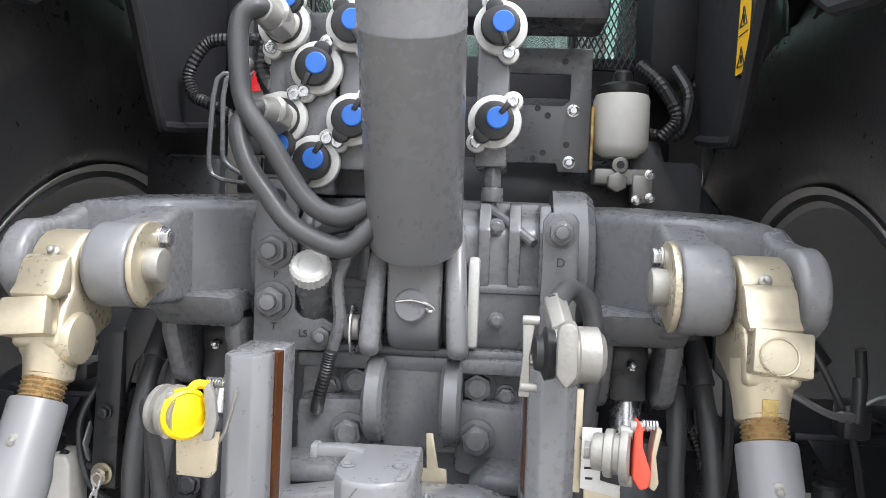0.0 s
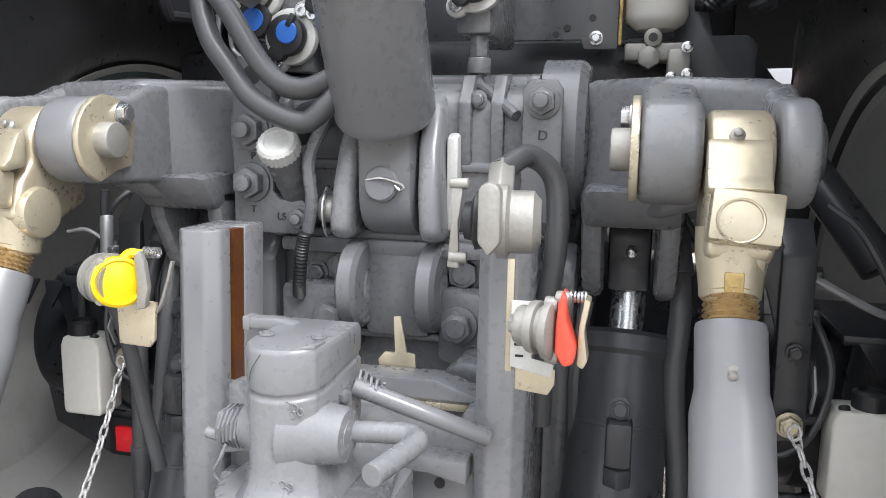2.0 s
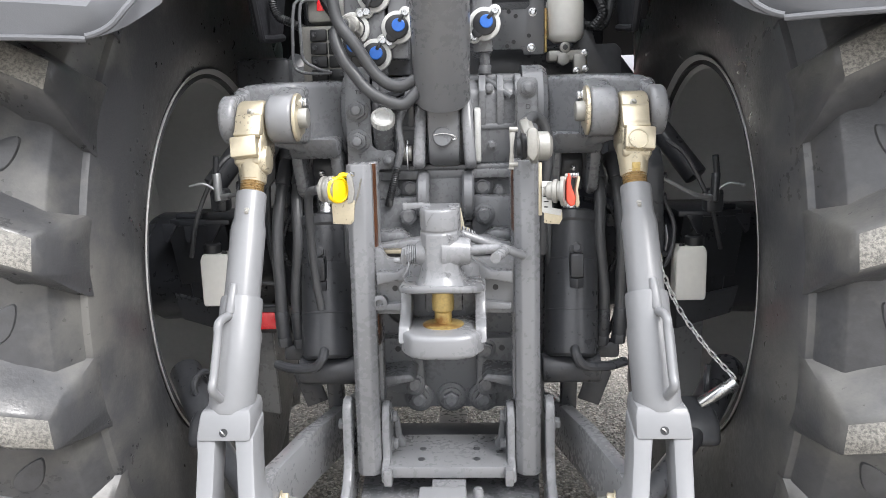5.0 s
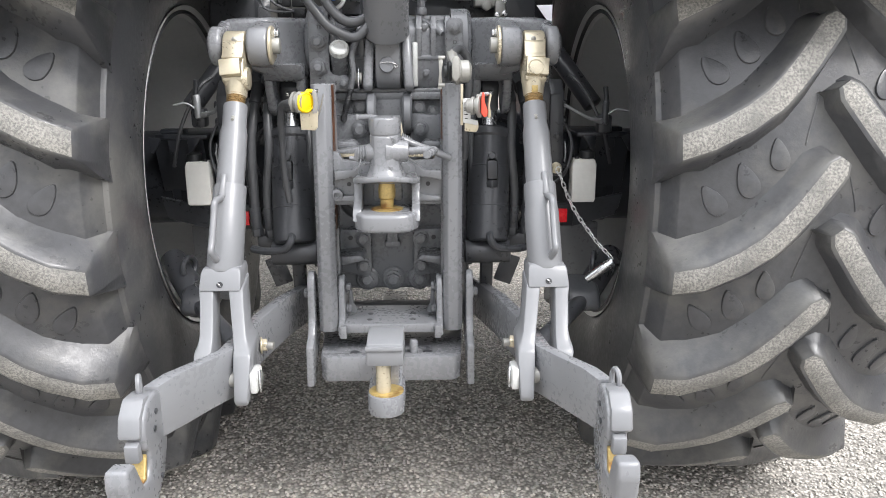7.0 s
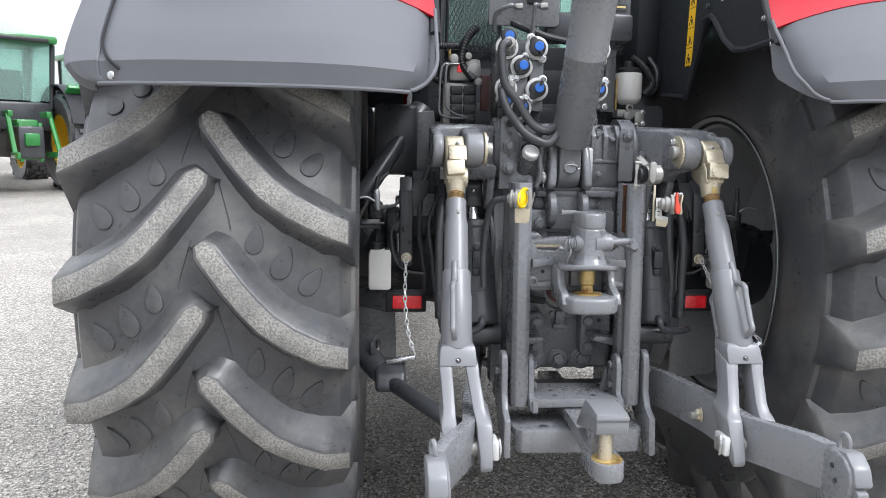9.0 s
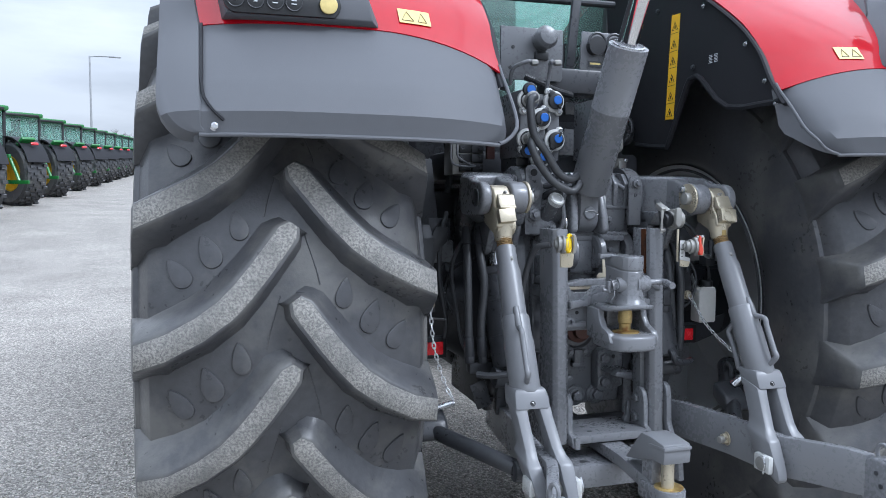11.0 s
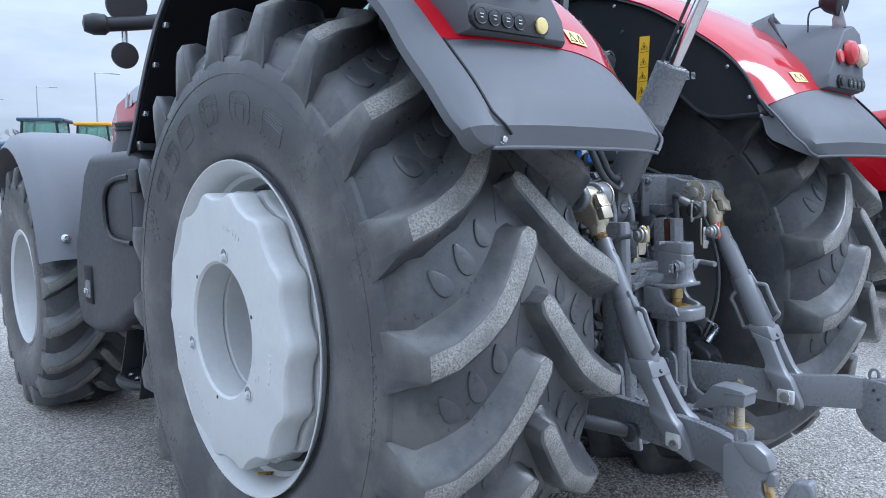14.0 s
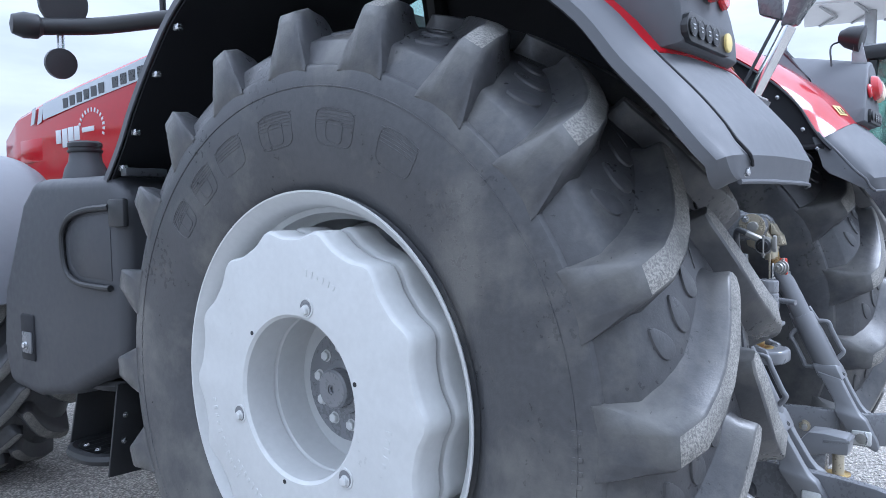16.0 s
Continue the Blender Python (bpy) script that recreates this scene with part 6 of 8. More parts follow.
    part("bottle_nozzle", cyl((bx - X(0.022), -0.35, 1.049), (bx - X(0.022), -0.345, 1.054), 0.007, seg=14), BLACK, bt)
    part("bottle_bracket", tube([(bx - X(0.045), -0.33, 1.03), (bx - X(0.065), -0.34, 1.03), (bx - X(0.085), -0.345, 1.025)], 0.007, 8), BLACKGREY, bt)
    part("wing_nut", prism([(-0.362, 1.075), (-0.342, 1.105), (-0.335, 1.09), (-0.348, 1.065), (-0.335, 1.045), (-0.345, 1.04)], bx - X(0.062), bx - X(0.058), "yz", 0.0015), GALV, bt)
    # reflector arm
    ra = part("reflector_arm", prism([(0.44, 0.80), (0.575, 0.80), (0.72, 0.83), (0.74, 0.90), (0.60, 0.878), (0.44, 0.878)], -0.17, -0.158, "xz", 0.004, shift=lambda p, s=s: (s * p.x, p.y + 0.25 * max(0, p.x - 0.57), p.z)), BLACKGREY, tractor, "dark arm with a red reflector")
    ra.location = (X(-0.008), -0.150, 0.034)
    part("reflector_tray", box((X(0.506), -0.172, 0.838), (0.135, 0.012, 0.070), 0.008), BLACK, ra)
    rf = part("reflector", box((X(0.503), -0.181, 0.838), (0.098, 0.012, 0.044), 0.003), REFLECT, ra, "rectangular red reflector")
    part("reflector_divider", box((X(0.510), -0.1875, 0.838), (0.003, 0.002, 0.044), 0.0005), REFLECT, rf)
    # valve on the axle with a lever
    vx, vz = (0.600, 1.175) if s < 0 else (0.668, 1.150)
    vv = part("brake_valve", box((X(vx), -0.24, vz), (0.045, 0.05, 0.06), 0.01), BLACKGREY, tractor, "small brake valve with a pipe")
    part("valve_body", cyl((X(vx - 0.005), -0.27, vz), (X(vx), -0.26, vz + 0.070), 0.011, seg=14, bevel=0.002), GALV if s < 0 else BLACKGREY, vv)
    part("valve_cap", cyl((X(vx + 0.002), -0.262, vz + 0.065), (X(vx - 0.006), -0.268, vz + 0.115), 0.008, seg=12), BLACKGREY, vv)
    part("valve_pipe", tube([(X(vx - 0.01), -0.27, vz + 0.012), (X(vx - 0.06), -0.30, vz + 0.02), (X(0.52), -0.31, 1.215), (X(0.46), -0.30, 1.24)], 0.0055, 8), GALV, vv)
    part("valve_lever", tube([(X(vx + 0.004), -0.27, vz + 0.03), (X(vx + 0.03), -0.275, vz + 0.045), (X(vx + 0.065), -0.28, vz + 0.04)], 0.0035, 8), GALV, vv)
    part("valve_union", cyl((X(vx - 0.012), -0.268, vz + 0.008), (X(vx - 0.038), -0.285, vz + 0.014), 0.009, seg=6, bevel=0.001), GALV, vv)
    # loose cables and a notched plate behind the hoses
    for pts, r in (([(0.30, -0.33, 1.36), (0.36, -0.36, 1.28), (0.425, -0.36, 1.16), (0.415, -0.37, 1.02), (0.40, -0.40, 0.90), (0.36, -0.42, 0.83)], 0.007),
                   ([(0.42, -0.28, 1.33), (0.45, -0.31, 1.24), (0.455, -0.32, 1.10), (0.435, -0.33, 0.95), (0.45, -0.30, 0.85)], 0.009),
                   ([(0.52, -0.30, 1.18), (0.55, -0.33, 1.10), (0.535, -0.34, 1.02), (0.50, -0.34, 0.98), (0.44, -0.34, 0.97)], 0.005),
                   ([(0.56, -0.20, 1.30), (0.60, -0.24, 1.26), (0.66, -0.25, 1.14), (0.70, -0.22, 1.02)], 0.006),
                   ([(0.24, -0.44, 1.19), (0.23, -0.47, 1.10), (0.235, -0.48, 0.98), (0.225, -0.47, 0.86)], 0.008)):
        part("loose_cable", tube([(X(a), b, c) for a, b, c in pts], r, 8), HOSE, tractor, "loose black cable beside the hoses")
    notch = [(0.40, 1.09), (0.475, 1.09), (0.475, 1.17), (0.455, 1.17), (0.455, 1.23), (0.478, 1.24), (0.478, 1.31), (0.40, 1.31), (0.40, 1.20), (0.42, 1.19), (0.42, 1.13), (0.40, 1.12)]
    part("notched_plate", prism(notch, -0.262, -0.254, "xz", 0.002, shift=lambda p, s=s: (s * p.x, p.y, p.z)), BLACKGREY, tractor, "dark notched bracket plate behind the hoses")
    for x, z in ((0.44, 1.28), (0.438, 1.11)):
        bolt(tractor, (X(x), -0.262, z), (0, -1, 0), 0.010, "dark")
    # strut leaning up to the cab
    part("cab_strut", cyl((X(0.66), -0.12, 1.20), (X(0.50), 0.02, 1.44), 0.032, seg=20, bevel=0.004), BLACKGREY, tractor, "dark cab mounting strut")
    part("strut_rod", cyl((X(0.50), 0.02, 1.43), (X(0.43), 0.08, 1.54), 0.045, seg=20, bevel=0.006), BLACKGREY, tractor, "dark cab mounting strut")
    part("cab_mount_plate", prism([(0.36, 1.25), (0.50, 1.25), (0.47, 1.52), (0.39, 1.53)], 0.0, 0.02, "xz", 0.006, shift=lambda p, s=s: (s * p.x, p.y, p.z)), GREY, tractor, "grey cab mounting plate")
    # stabiliser with spring
    st = part("stabiliser_strut", cyl((X(0.68), -0.37, 0.752), (X(0.575), -0.52, 0.685), 0.040, seg=22, bevel=0.004), BLACKGREY, tractor, "dark telescopic stabiliser strut")
    part("strut_yoke", prism([(-0.50, 0.735), (-0.575, 0.70), (-0.60, 0.655), (-0.575, 0.635), (-0.545, 0.65), (-0.50, 0.68)], X(0.505), X(0.600), "yz", 0.014, segments=3), BLACKGREY, st)
    part("strut_rod", cyl((X(0.545), -0.57, 0.665), (X(0.375), -0.80, 0.615), 0.024, seg=18, bevel=0.002), BLACKGREY, st)
    part("strut_eye", prism(arc(-0.81, 0.61, 0.032, 0, 330, 11), X(0.358), X(0.388), "yz", 0.005), BLACKGREY, st)
    part("anchor_ring", tube([(X(0.60) + 0.01 * math.cos(q), -0.47 + 0.03 * math.cos(q), 0.755 + 0.03 * math.sin(q)) for q in (2 * math.pi * k / 16 for k in range(16))], 0.008, 8, 1, True, smooth=False), BLACKGREY, st)
    part("spring_pin", cyl((X(0.565), -0.535, 0.722), (X(0.475) if s < 0 else X(0.640), -0.545, 0.742 if s < 0 else 0.778), 0.010 if s < 0 else 0.014, seg=18, bevel=0.002), STEEL, st, "bright spring pin")
    bolt(st, (X(0.665), -0.40, 0.755), (0, -1, 0), 0.014, "steel")
    part("plate_below_axle", prism([(0.52, 0.52), (0.70, 0.55), (0.70, 0.80), (0.60, 0.82), (0.53, 0.80)], -0.10, -0.085, "xz", 0.004, shift=lambda p, s=s: (s * p.x, p.y, p.z)), LINK, tractor, "grey plate below the axle")
    part("drop_bracket", prism([(-0.47, 0.79), (-0.43, 0.79), (-0.42, 0.68), (-0.45, 0.66)], X(0.262), X(0.30), "yz", 0.006), BLACKGREY, tractor, "dark drop bracket")
    part("side_tab", box((X(0.345), -0.43, 0.73), (0.055, 0.008, 0.09), 0.003, Matrix.Rotation(radians(20 * s), 4, "Y")), BLACKGREY, tractor, "dark flat tab")


lift_side(-1)
lift_side(1)


def chain(points, name, parent_label):
    """A chain of welded links along a sagging line."""
    line = spline(points, 14)
    length = sum((b - a).length for a, b in zip(line, line[1:]))
    n = int(length / 0.0205)
    ch = part(name, tube([line[0] + Vector((0.008 * math.cos(q), -0.004, 0.010 * math.sin(q))) for q in (2 * math.pi * k / 12 for k in range(12))], 0.0022, 6, 1, True, smooth=False), CHAIN, tractor, parent_label)
    bm = bmesh.new()
    ring = [(0.0052 * math.cos(q), 0, (0.0135 if True else 0) * math.sin(q)) for q in (2 * math.pi * k / 12 for k in range(12))]
    tube(ring, 0.0021, 6, 1, True, bm=bm, smooth=False)
    me = finish(bm, "chain_link", CHAIN)
    run, want, k = 0.0, 0.01, 0
    for a, b in zip(line, line[1:]):
        step = (b - a).length
        while want <= run + step and k < n:
            p = a.lerp(b, (want - run) / step)
            piece("chain_link", me, ch, Matrix.Translation(p) @ rot_to(b - a) @ pose(0, 0, 0, 0, 0, 90 * (k % 2) + 20))
            want += 0.0205
            k += 1
        run += step
    return ch


chain([(-0.501, -0.362, 1.02), (-0.505, -0.42, 0.90), (-0.495, -0.50, 0.80), (-0.475, -0.545, 0.745)], "safety_chain", "bright welded chain holding the spring pin")
chain([(0.505, -0.362, 1.02), (0.54, -0.42, 0.92), (0.59, -0.49, 0.84), (0.638, -0.545, 0.785)], "safety_chain", "bright welded chain holding the spring pin")


# -- pick-up hitch, rails, drawbar --
def hitch():
    for s in (-1, 1):
        x = s * 0.170
        out = [(s * 0.198, -0.600), (s * 0.196, -0.655), (s * 0.184, -0.668), (s * 0.158, -0.668), (s * 0.144, -0.655), (s * 0.144, -0.634), (s * 0.153, -0.631), (s * 0.153, -0.612), (s * 0.140, -0.609), (s * 0.140, -0.565), (s * 0.198, -0.565)]
        rail = part("hitch_rail", prism(out, 0.622, 1.285, "xy", 0.003, shift=lambda p: (p.x, p.y - (1.285 - p.z) * 0.035 + 0.012, p.z)), LINK, tractor, "grey slotted hitch guide rail")
        part("slide_face", prism([(s * 0.1425, -0.6305), (s * 0.1525, -0.6305), (s * 0.1525, -0.6125), (s * 0.1405, -0.6125)], 0.90 if s < 0 else 1.14, 1.283, "xy", 0.0, shift=lambda p: (p.x, p.y - (1.285 - p.z) * 0.035 + 0.012, p.z)), RUST, rail, "rusty slide face in the rail")
        # side plates of the lower frame
        prof = [(-0.60, 0.745)] + arc(-0.635, 0.755, 0.030, 20, 160, 6) + [(-0.668, 0.74), (-0.672, 0.66), (-0.695, 0.62), (-0.735, 0.60), (-0.745, 0.49), (-0.700, 0.485), (-0.56, 0.60), (-0.52, 0.68)]
        sp = part("frame_side_plate", prism(prof, s * 0.206, s * 0.226, "yz", 0.005), LINK, tractor, "grey side plate of the pick-up hitch frame")
        bolt(sp, (s * 0.227, -0.63, 0.72), (s, 0, 0), 0.013, "grey")
        prof = [(-0.595, 0.74)] + arc(-0.628, 0.742, 0.030, 20, 160, 6) + [(-0.662, 0.73), (-0.665, 0.655), (-0.69, 0.645), (-0.70, 0.615), (-0.55, 0.615), (-0.54, 0.68)]
        er = part("plate_ear", prism(prof, s * 0.125, s * 0.143, "yz", 0.005), LINK, tractor, "grey ear of the hitch plate")
        bolt(er, (s * 0.124, -0.625, 0.735), (-s, 0, 0), 0.013, "grey")
        bolt(er, (s * 0.124, -0.625, 0.672), (-s, 0, 0), 0.013, "grey")
        part("plate_foot", box((s * 0.128, -0.690, 0.628), (0.018, 0.028, 0.036), 0.003), LINK, er)
        part("lock_tab", prism([(s * 0.10, 0.645), (s * 0.122, 0.645), (s * 0.122, 0.715), (s * 0.112, 0.715), (s * 0.108, 0.67), (s * 0.10, 0.66)], -0.59, -0.575, "xz", 0.002), GREY, er)
    pl = part("hitch_plate", box((0.0, -0.605, 0.634), (0.262, 0.165, 0.026), 0.004), LINK, tractor, "flat grey drawbar cover plate")
    # near-black discs on the solid plate paint the shade of its holes
    for x in (-0.06, 0.06):
        for y in (-0.65, -0.60):
            part("plate_hole_shade", cyl((x, y, 0.646), (x, y, 0.6478), 0.008, seg=16), BLACKGREY, pl)
    part("plate_hole_shade", cyl((0.11, -0.615, 0.646), (0.11, -0.615, 0.6478), 0.008, seg=16), BLACKGREY, pl)
    # lower cross frame
    fr = part("cross_frame", prism([(-0.190, -0.715), (-0.172, -0.735), (0.172, -0.735), (0.190, -0.715), (0.205, -0.50), (-0.205, -0.50)], 0.552, 0.575, "xy", 0.004, shift=lambda p: (p.x, p.y, p.z - 0.012 + (-0.5 - p.y) * 0.02)), LINK, tractor, "grey lower cross frame")
    part("cross_bar", prism([(-0.190, -0.712), (-0.172, -0.737), (0.172, -0.737), (0.190, -0.712), (0.190, -0.70), (-0.190, -0.70)], 0.500, 0.571, "xy", 0.006), LINK, fr, "grey front cross bar")
    # slots are dark discs laid on the frame, their shade as colour
    for x in (-0.10, 0.10):
        part("frame_slot_shade", lathe([(0.014, 0), (0.014, 0.0015), (0, 0.0015)], (x, -0.69, 0.5655), (0, 0, 1), 18), BLACKGREY, fr)
    # drawbar with clevis
    bar = part("drawbar", loft([[(x * 0.036, y, z0), (x * -0.036, y, z0), (x * -0.036, y, z1), (x * 0.036, y, z1)] for x, y, z0, z1 in ((1, -0.30, 0.585, 0.622), (1, -0.78, 0.578, 0.615), (1, -0.93, 0.556, 0.598), (1, -0.955, 0.548, 0.590))], bevel=0.004), LINK, tractor, "grey swinging drawbar with a clevis jaw")
    low = [(-0.043, -0.90)] + [(0.043 * math.cos(radians(a)), -0.992 + 0.043 * math.sin(radians(a))) for a in range(180, 361, 15)] + [(0.043, -0.90)]
    part("lower_jaw", prism(low, 0.540, 0.588, "xy", 0.004), LINK, bar, "rounded lower jaw")
    part("grease_patch", prism([(0.041 * math.cos(radians(a)), -0.988 + 0.038 * math.sin(radians(a))) for a in range(0, 360, 24)], 0.587, 0.5905, "xy", 0.001), BRASS, bar, "yellow grease on the jaw")
    part("jaw_post", prism([(-0.905, 0.585), (-0.955, 0.585), (-0.96, 0.69), (-0.905, 0.68)], -0.034, 0.030, "yz", 0.004), LINK, bar)
    up = prism([(-0.83, 0.625), (-0.875, 0.680), (-0.91, 0.722), (-0.955, 0.724), (-1.020, 0.718), (-1.025, 0.690), (-1.022, 0.664), (-0.96, 0.660), (-0.90, 0.64)], -0.042, 0.042, "yz", 0.004)
    part("upper_jaw", up, SILVER, bar, "pale grey upper jaw of the drawbar clevis")
    part("jaw_step", box((-0.001, -0.99, 0.704), (0.086, 0.078, 0.010), 0.002, Matrix.Rotation(radians(-6), 4, "X")), SILVER, bar)
    pn = part("drawbar_pin", cyl((-0.006, -0.990, 0.53), (-0.006, -0.990, 0.665), 0.0175, seg=26, bevel=0.002), ZINC, bar, "greasy drawbar pin")
    part("pin_clip", tube([(-0.006 + 0.022 * math.cos(q), -0.99 + 0.022 * math.sin(q), 0.532) for q in (2 * math.pi * k / 16 for k in range(16))], 0.002, 6, 1, True, smooth=False), STEEL, pn)
    part("height_peg", lathe([(0.011, 0), (0.011, 0.035), (0.008, 0.040), (0, 0.040)], (0.062, -0.705, 0.568), (0, 0, 1), 20), LINK, tractor, "round frame peg")
    # rear hydraulics crossing under the housing
    part("frame_bridge", box((0.0, -0.45, 0.60), (0.42, 0.10, 0.05), 0.008), BLACKGREY, tractor, "dark frame bridge under the housing")
    # automatic trailer coupling on its carriage
    car = part("coupling_carriage", prism([(-0.153, 0.967), (0.153, 0.967), (0.153, 1.110), (0.133, 1.110), (0.120, 1.087), (0.060, 1.085), (0.040, 1.105), (-0.040, 1.105), (-0.060, 1.085), (-0.120, 1.087), (-0.133, 1.110), (-0.153, 1.110)], -0.636, -0.606, "xz", 0.005), LINK, tractor, "grey sliding carriage of the trailer coupling")
    for s in (-1, 1):
        part("carriage_rib", prism([(s * 0.05, 1.045), (s * 0.097, 1.046), (s * 0.140, 1.037), (s * 0.140, 1.063), (s * 0.097, 1.064), (s * 0.05, 1.098)], -0.664, -0.63, "xz", 0.004), LINK, car)
        part("carriage_rib", prism([(s * 0.08, 0.978), (s * 0.138, 0.980), (s * 0.138, 0.992), (s * 0.08, 0.998)], -0.652, -0.63, "xz", 0.004), LINK, car)
        part("carriage_web", loft([[(s * 0.03, -0.73, 1.098), (s * 0.03, -0.63, 1.104), (s * 0.03, -0.63, 1.05), (s * 0.03, -0.74, 1.05)], [(s * 0.072, -0.665, 1.078), (s * 0.072, -0.63, 1.084), (s * 0.072, -0.63, 1.05), (s * 0.072, -0.675, 1.05)]], bevel=0.005), LINK, car)
        # hole shown by a black disc, its shade painted on the carriage
        part("carriage_hole_shade", cyl((s * 0.105, -0.632, 1.024), (s * 0.105, -0.6375, 1.024), 0.006, seg=14), BLACK, car)
    part("carriage_neck", box((0, -0.665, 1.045), (0.076, 0.08, 0.11), 0.006), LINK, car)
    part("shelf", prism([(-0.150, 1.108), (-0.062, 1.122), (0.090, 1.125), (0.142, 1.108), (0.142, 1.096), (-0.150, 1.096)], -0.602, -0.560, "xz", 0.004), LINK, car)
    part("bush", lathe([(0.016, 0), (0.016, 0.018), (0.008, 0.020), (0.008, 0.010), (0, 0.010)], (-0.137, -0.636, 0.997), (0, -1, 0), 24), LINK, car)
    # upright round body with a cap, a cross boss for the release shaft and its levers
    plan = [(0.0365, -0.690), (0.0370, -0.772), (0.0325, -0.789), (0.020, -0.801), (0.004, -0.8075), (-0.012, -0.8065), (-0.026, -0.799), (-0.0355, -0.785), (-0.0385, -0.766), (-0.0375, -0.690)]
    rings = []
    for z, k in ((1.064, 1.30), (1.072, 1.16), (1.084, 1.05), (1.098, 1.0), (1.162, 1.0), (1.1645, 0.965), (1.1675, 0.965), (1.170, 1.0), (1.203, 1.0), (1.208, 0.965)):
        rings.append([(x * k, -0.750 + (y + 0.750) * k, z + (0.10 * (y + 0.80) if 1.15 < z < 1.19 else 0.0)) for x, y in plan])
    body = part("coupling_body", loft(rings, bevel=0.0015), LINK, car, "grey cast coupling body")
    for x, y in ((-0.028, -0.761), (0.021, -0.756)):
        part("cap_screw", lathe([(0.0075, 0), (0.0072, 0.002), (0.0045, 0.002), (0.0040, -0.0005), (0, -0.0005)], (x, y, 1.2085), (0, 0, 1), 18), LINK, body)
    part("cap_notch", prism([(0.022, -0.796), (0.032, -0.789), (0.034, -0.770), (0.024, -0.770)], 1.2065, 1.2105, "xy", 0.001), LINK, body)
    part("cap_scratch", tube([(-0.010, -0.8072, 1.204), (-0.020, -0.8042, 1.190), (-0.024, -0.8015, 1.178)], 0.0003, 5, 3), BLACKGREY, body)
    boss = part("trigger_boss", lathe([(0.040, 0.004), (0.033, 0.020), (0.0275, 0.036), (0.0255, 0.050), (0.0235, 0.056), (0.0155, 0.057)], (0.0, -0.772, 1.126), (1, -0.02, 0.0), 36), LINK, body)
    part("boss_pin", lathe([(0.0150, -0.006), (0.0150, -0.0015), (0.0138, 0.0005), (0, 0.0005)], (0.057, -0.773, 1.126), (1, -0.02, 0), 26), LINK, boss)
    part("shaft_boss", lathe([(0.036, 0.012), (0.028, 0.030), (0.0225, 0.040), (0.020, 0.046), (0.0, 0.046)], (0.0, -0.768, 1.123), (-1, 0, 0), 30), LINK, body)
    for k, (x, z) in enumerate(((0.013, 1.160), (0.019, 1.158), (0.017, 1.152), (0.024, 1.155), (0.002, 1.089), (0.009, 1.090), (0.005, 1.083), (0.012, 1.084), (0.016, 1.088), (0.010, 1.078))):
        part("cast_mark", tube([(x + 0.0028 * math.cos(q), -0.8045 + 0.35 * max(0, x) ** 1.3 - (0.004 if k > 3 else 0), z + 0.0034 * math.sin(q)) for q in (math.pi * j / 4 for j in range(8))], 0.0008, 5, 1, True, smooth=False), LINK, body)
    bolt(body, (0.0375, -0.742, 1.150), (1, -0.3, 0), 0.007, "grey")
    part("release_lever", cyl((0.036, -0.712, 1.150), (0.164, -0.672, 1.096), 0.0090, seg=22, bevel=0.0015), LINK, boss, "grey release lever")
    part("release_lever", tube([(0.045, -0.760, 1.124), (0.090, -0.758, 1.127), (0.110, -0.760, 1.128), (0.119, -0.770, 1.128), (0.117, -0.784, 1.127), (0.101, -0.836, 1.124)], 0.0098, 16, 5), LINK, boss, "grey cranked lever")
    part("lever_end", lathe([(0.0098, -0.001), (0.0094, 0.0010), (0, 0.0012)], (0.101, -0.836, 1.124), (-0.29, -0.95, -0.05), 20), LINK, boss)
    sp2 = part("lever_spring", tube([(0.040 + 0.0008 * j, -0.702 + 0.0095 * math.cos(j * 0.9), 1.154 - 0.0004 * j + 0.0095 * math.sin(j * 0.9)) for j in range(30)], 0.0018, 6, 1, smooth=False), SILVER, body, "small coiled return spring")
    part("spring_end", tube([(0.063, -0.705, 1.150), (0.068, -0.700, 1.142), (0.066, -0.690, 1.134)], 0.0018, 6, 3), SILVER, sp2)
    bk = part("spring_bracket", prism([(-0.064, 1.136), (-0.074, 1.134), (-0.078, 1.110), (-0.070, 1.098), (-0.062, 1.100), (-0.062, 1.126)], -0.775, -0.757, "xz", 0.003), LINK, body)
    part("bracket_pin", cyl((-0.070, -0.766, 1.106), (-0.090, -0.766, 1.110), 0.0055, seg=14, bevel=0.001), LINK, bk)
    part("return_spring", tube([(-0.043 - 0.00052 * j, -0.767 + 0.0185 * math.cos(j * 0.8), 1.120 + 0.0185 * math.sin(j * 0.8)) for j in range(48)], 0.0021, 6, 1, smooth=False), GREY, body, "coiled torsion spring")
    part("spring_leg", tube([(-0.060, -0.782, 1.108), (-0.064, -0.788, 1.094), (-0.071, -0.787, 1.082), (-0.068, -0.782, 1.070)], 0.0021, 6, 3), GREY, body)
    part("trigger_tab", prism([(-0.073, 1.202), (-0.062, 1.201), (-0.040, 1.202), (-0.020, 1.204), (-0.020, 1.209), (-0.038, 1.2125), (-0.073, 1.2115)], -0.722, -0.706, "xz", 0.0015), LINK, body, "flat trigger arm")
    part("tab_end", box((-0.071, -0.714, 1.206), (0.008, 0.018, 0.014), 0.002), LINK, body)
    zp = [(0.016, 1.085), (0.007, 1.128), (0.015, 1.138), (0.028, 1.138), (0.026, 1.181), (0.034, 1.182), (0.042, 1.139), (0.052, 1.138), (0.056, 1.085)]
    ind = part("indicator_plate", prism(zp, -0.557, -0.553, "xz", 0.0008), ZINC, car, "yellow zinc indicator plate with an upright strip")
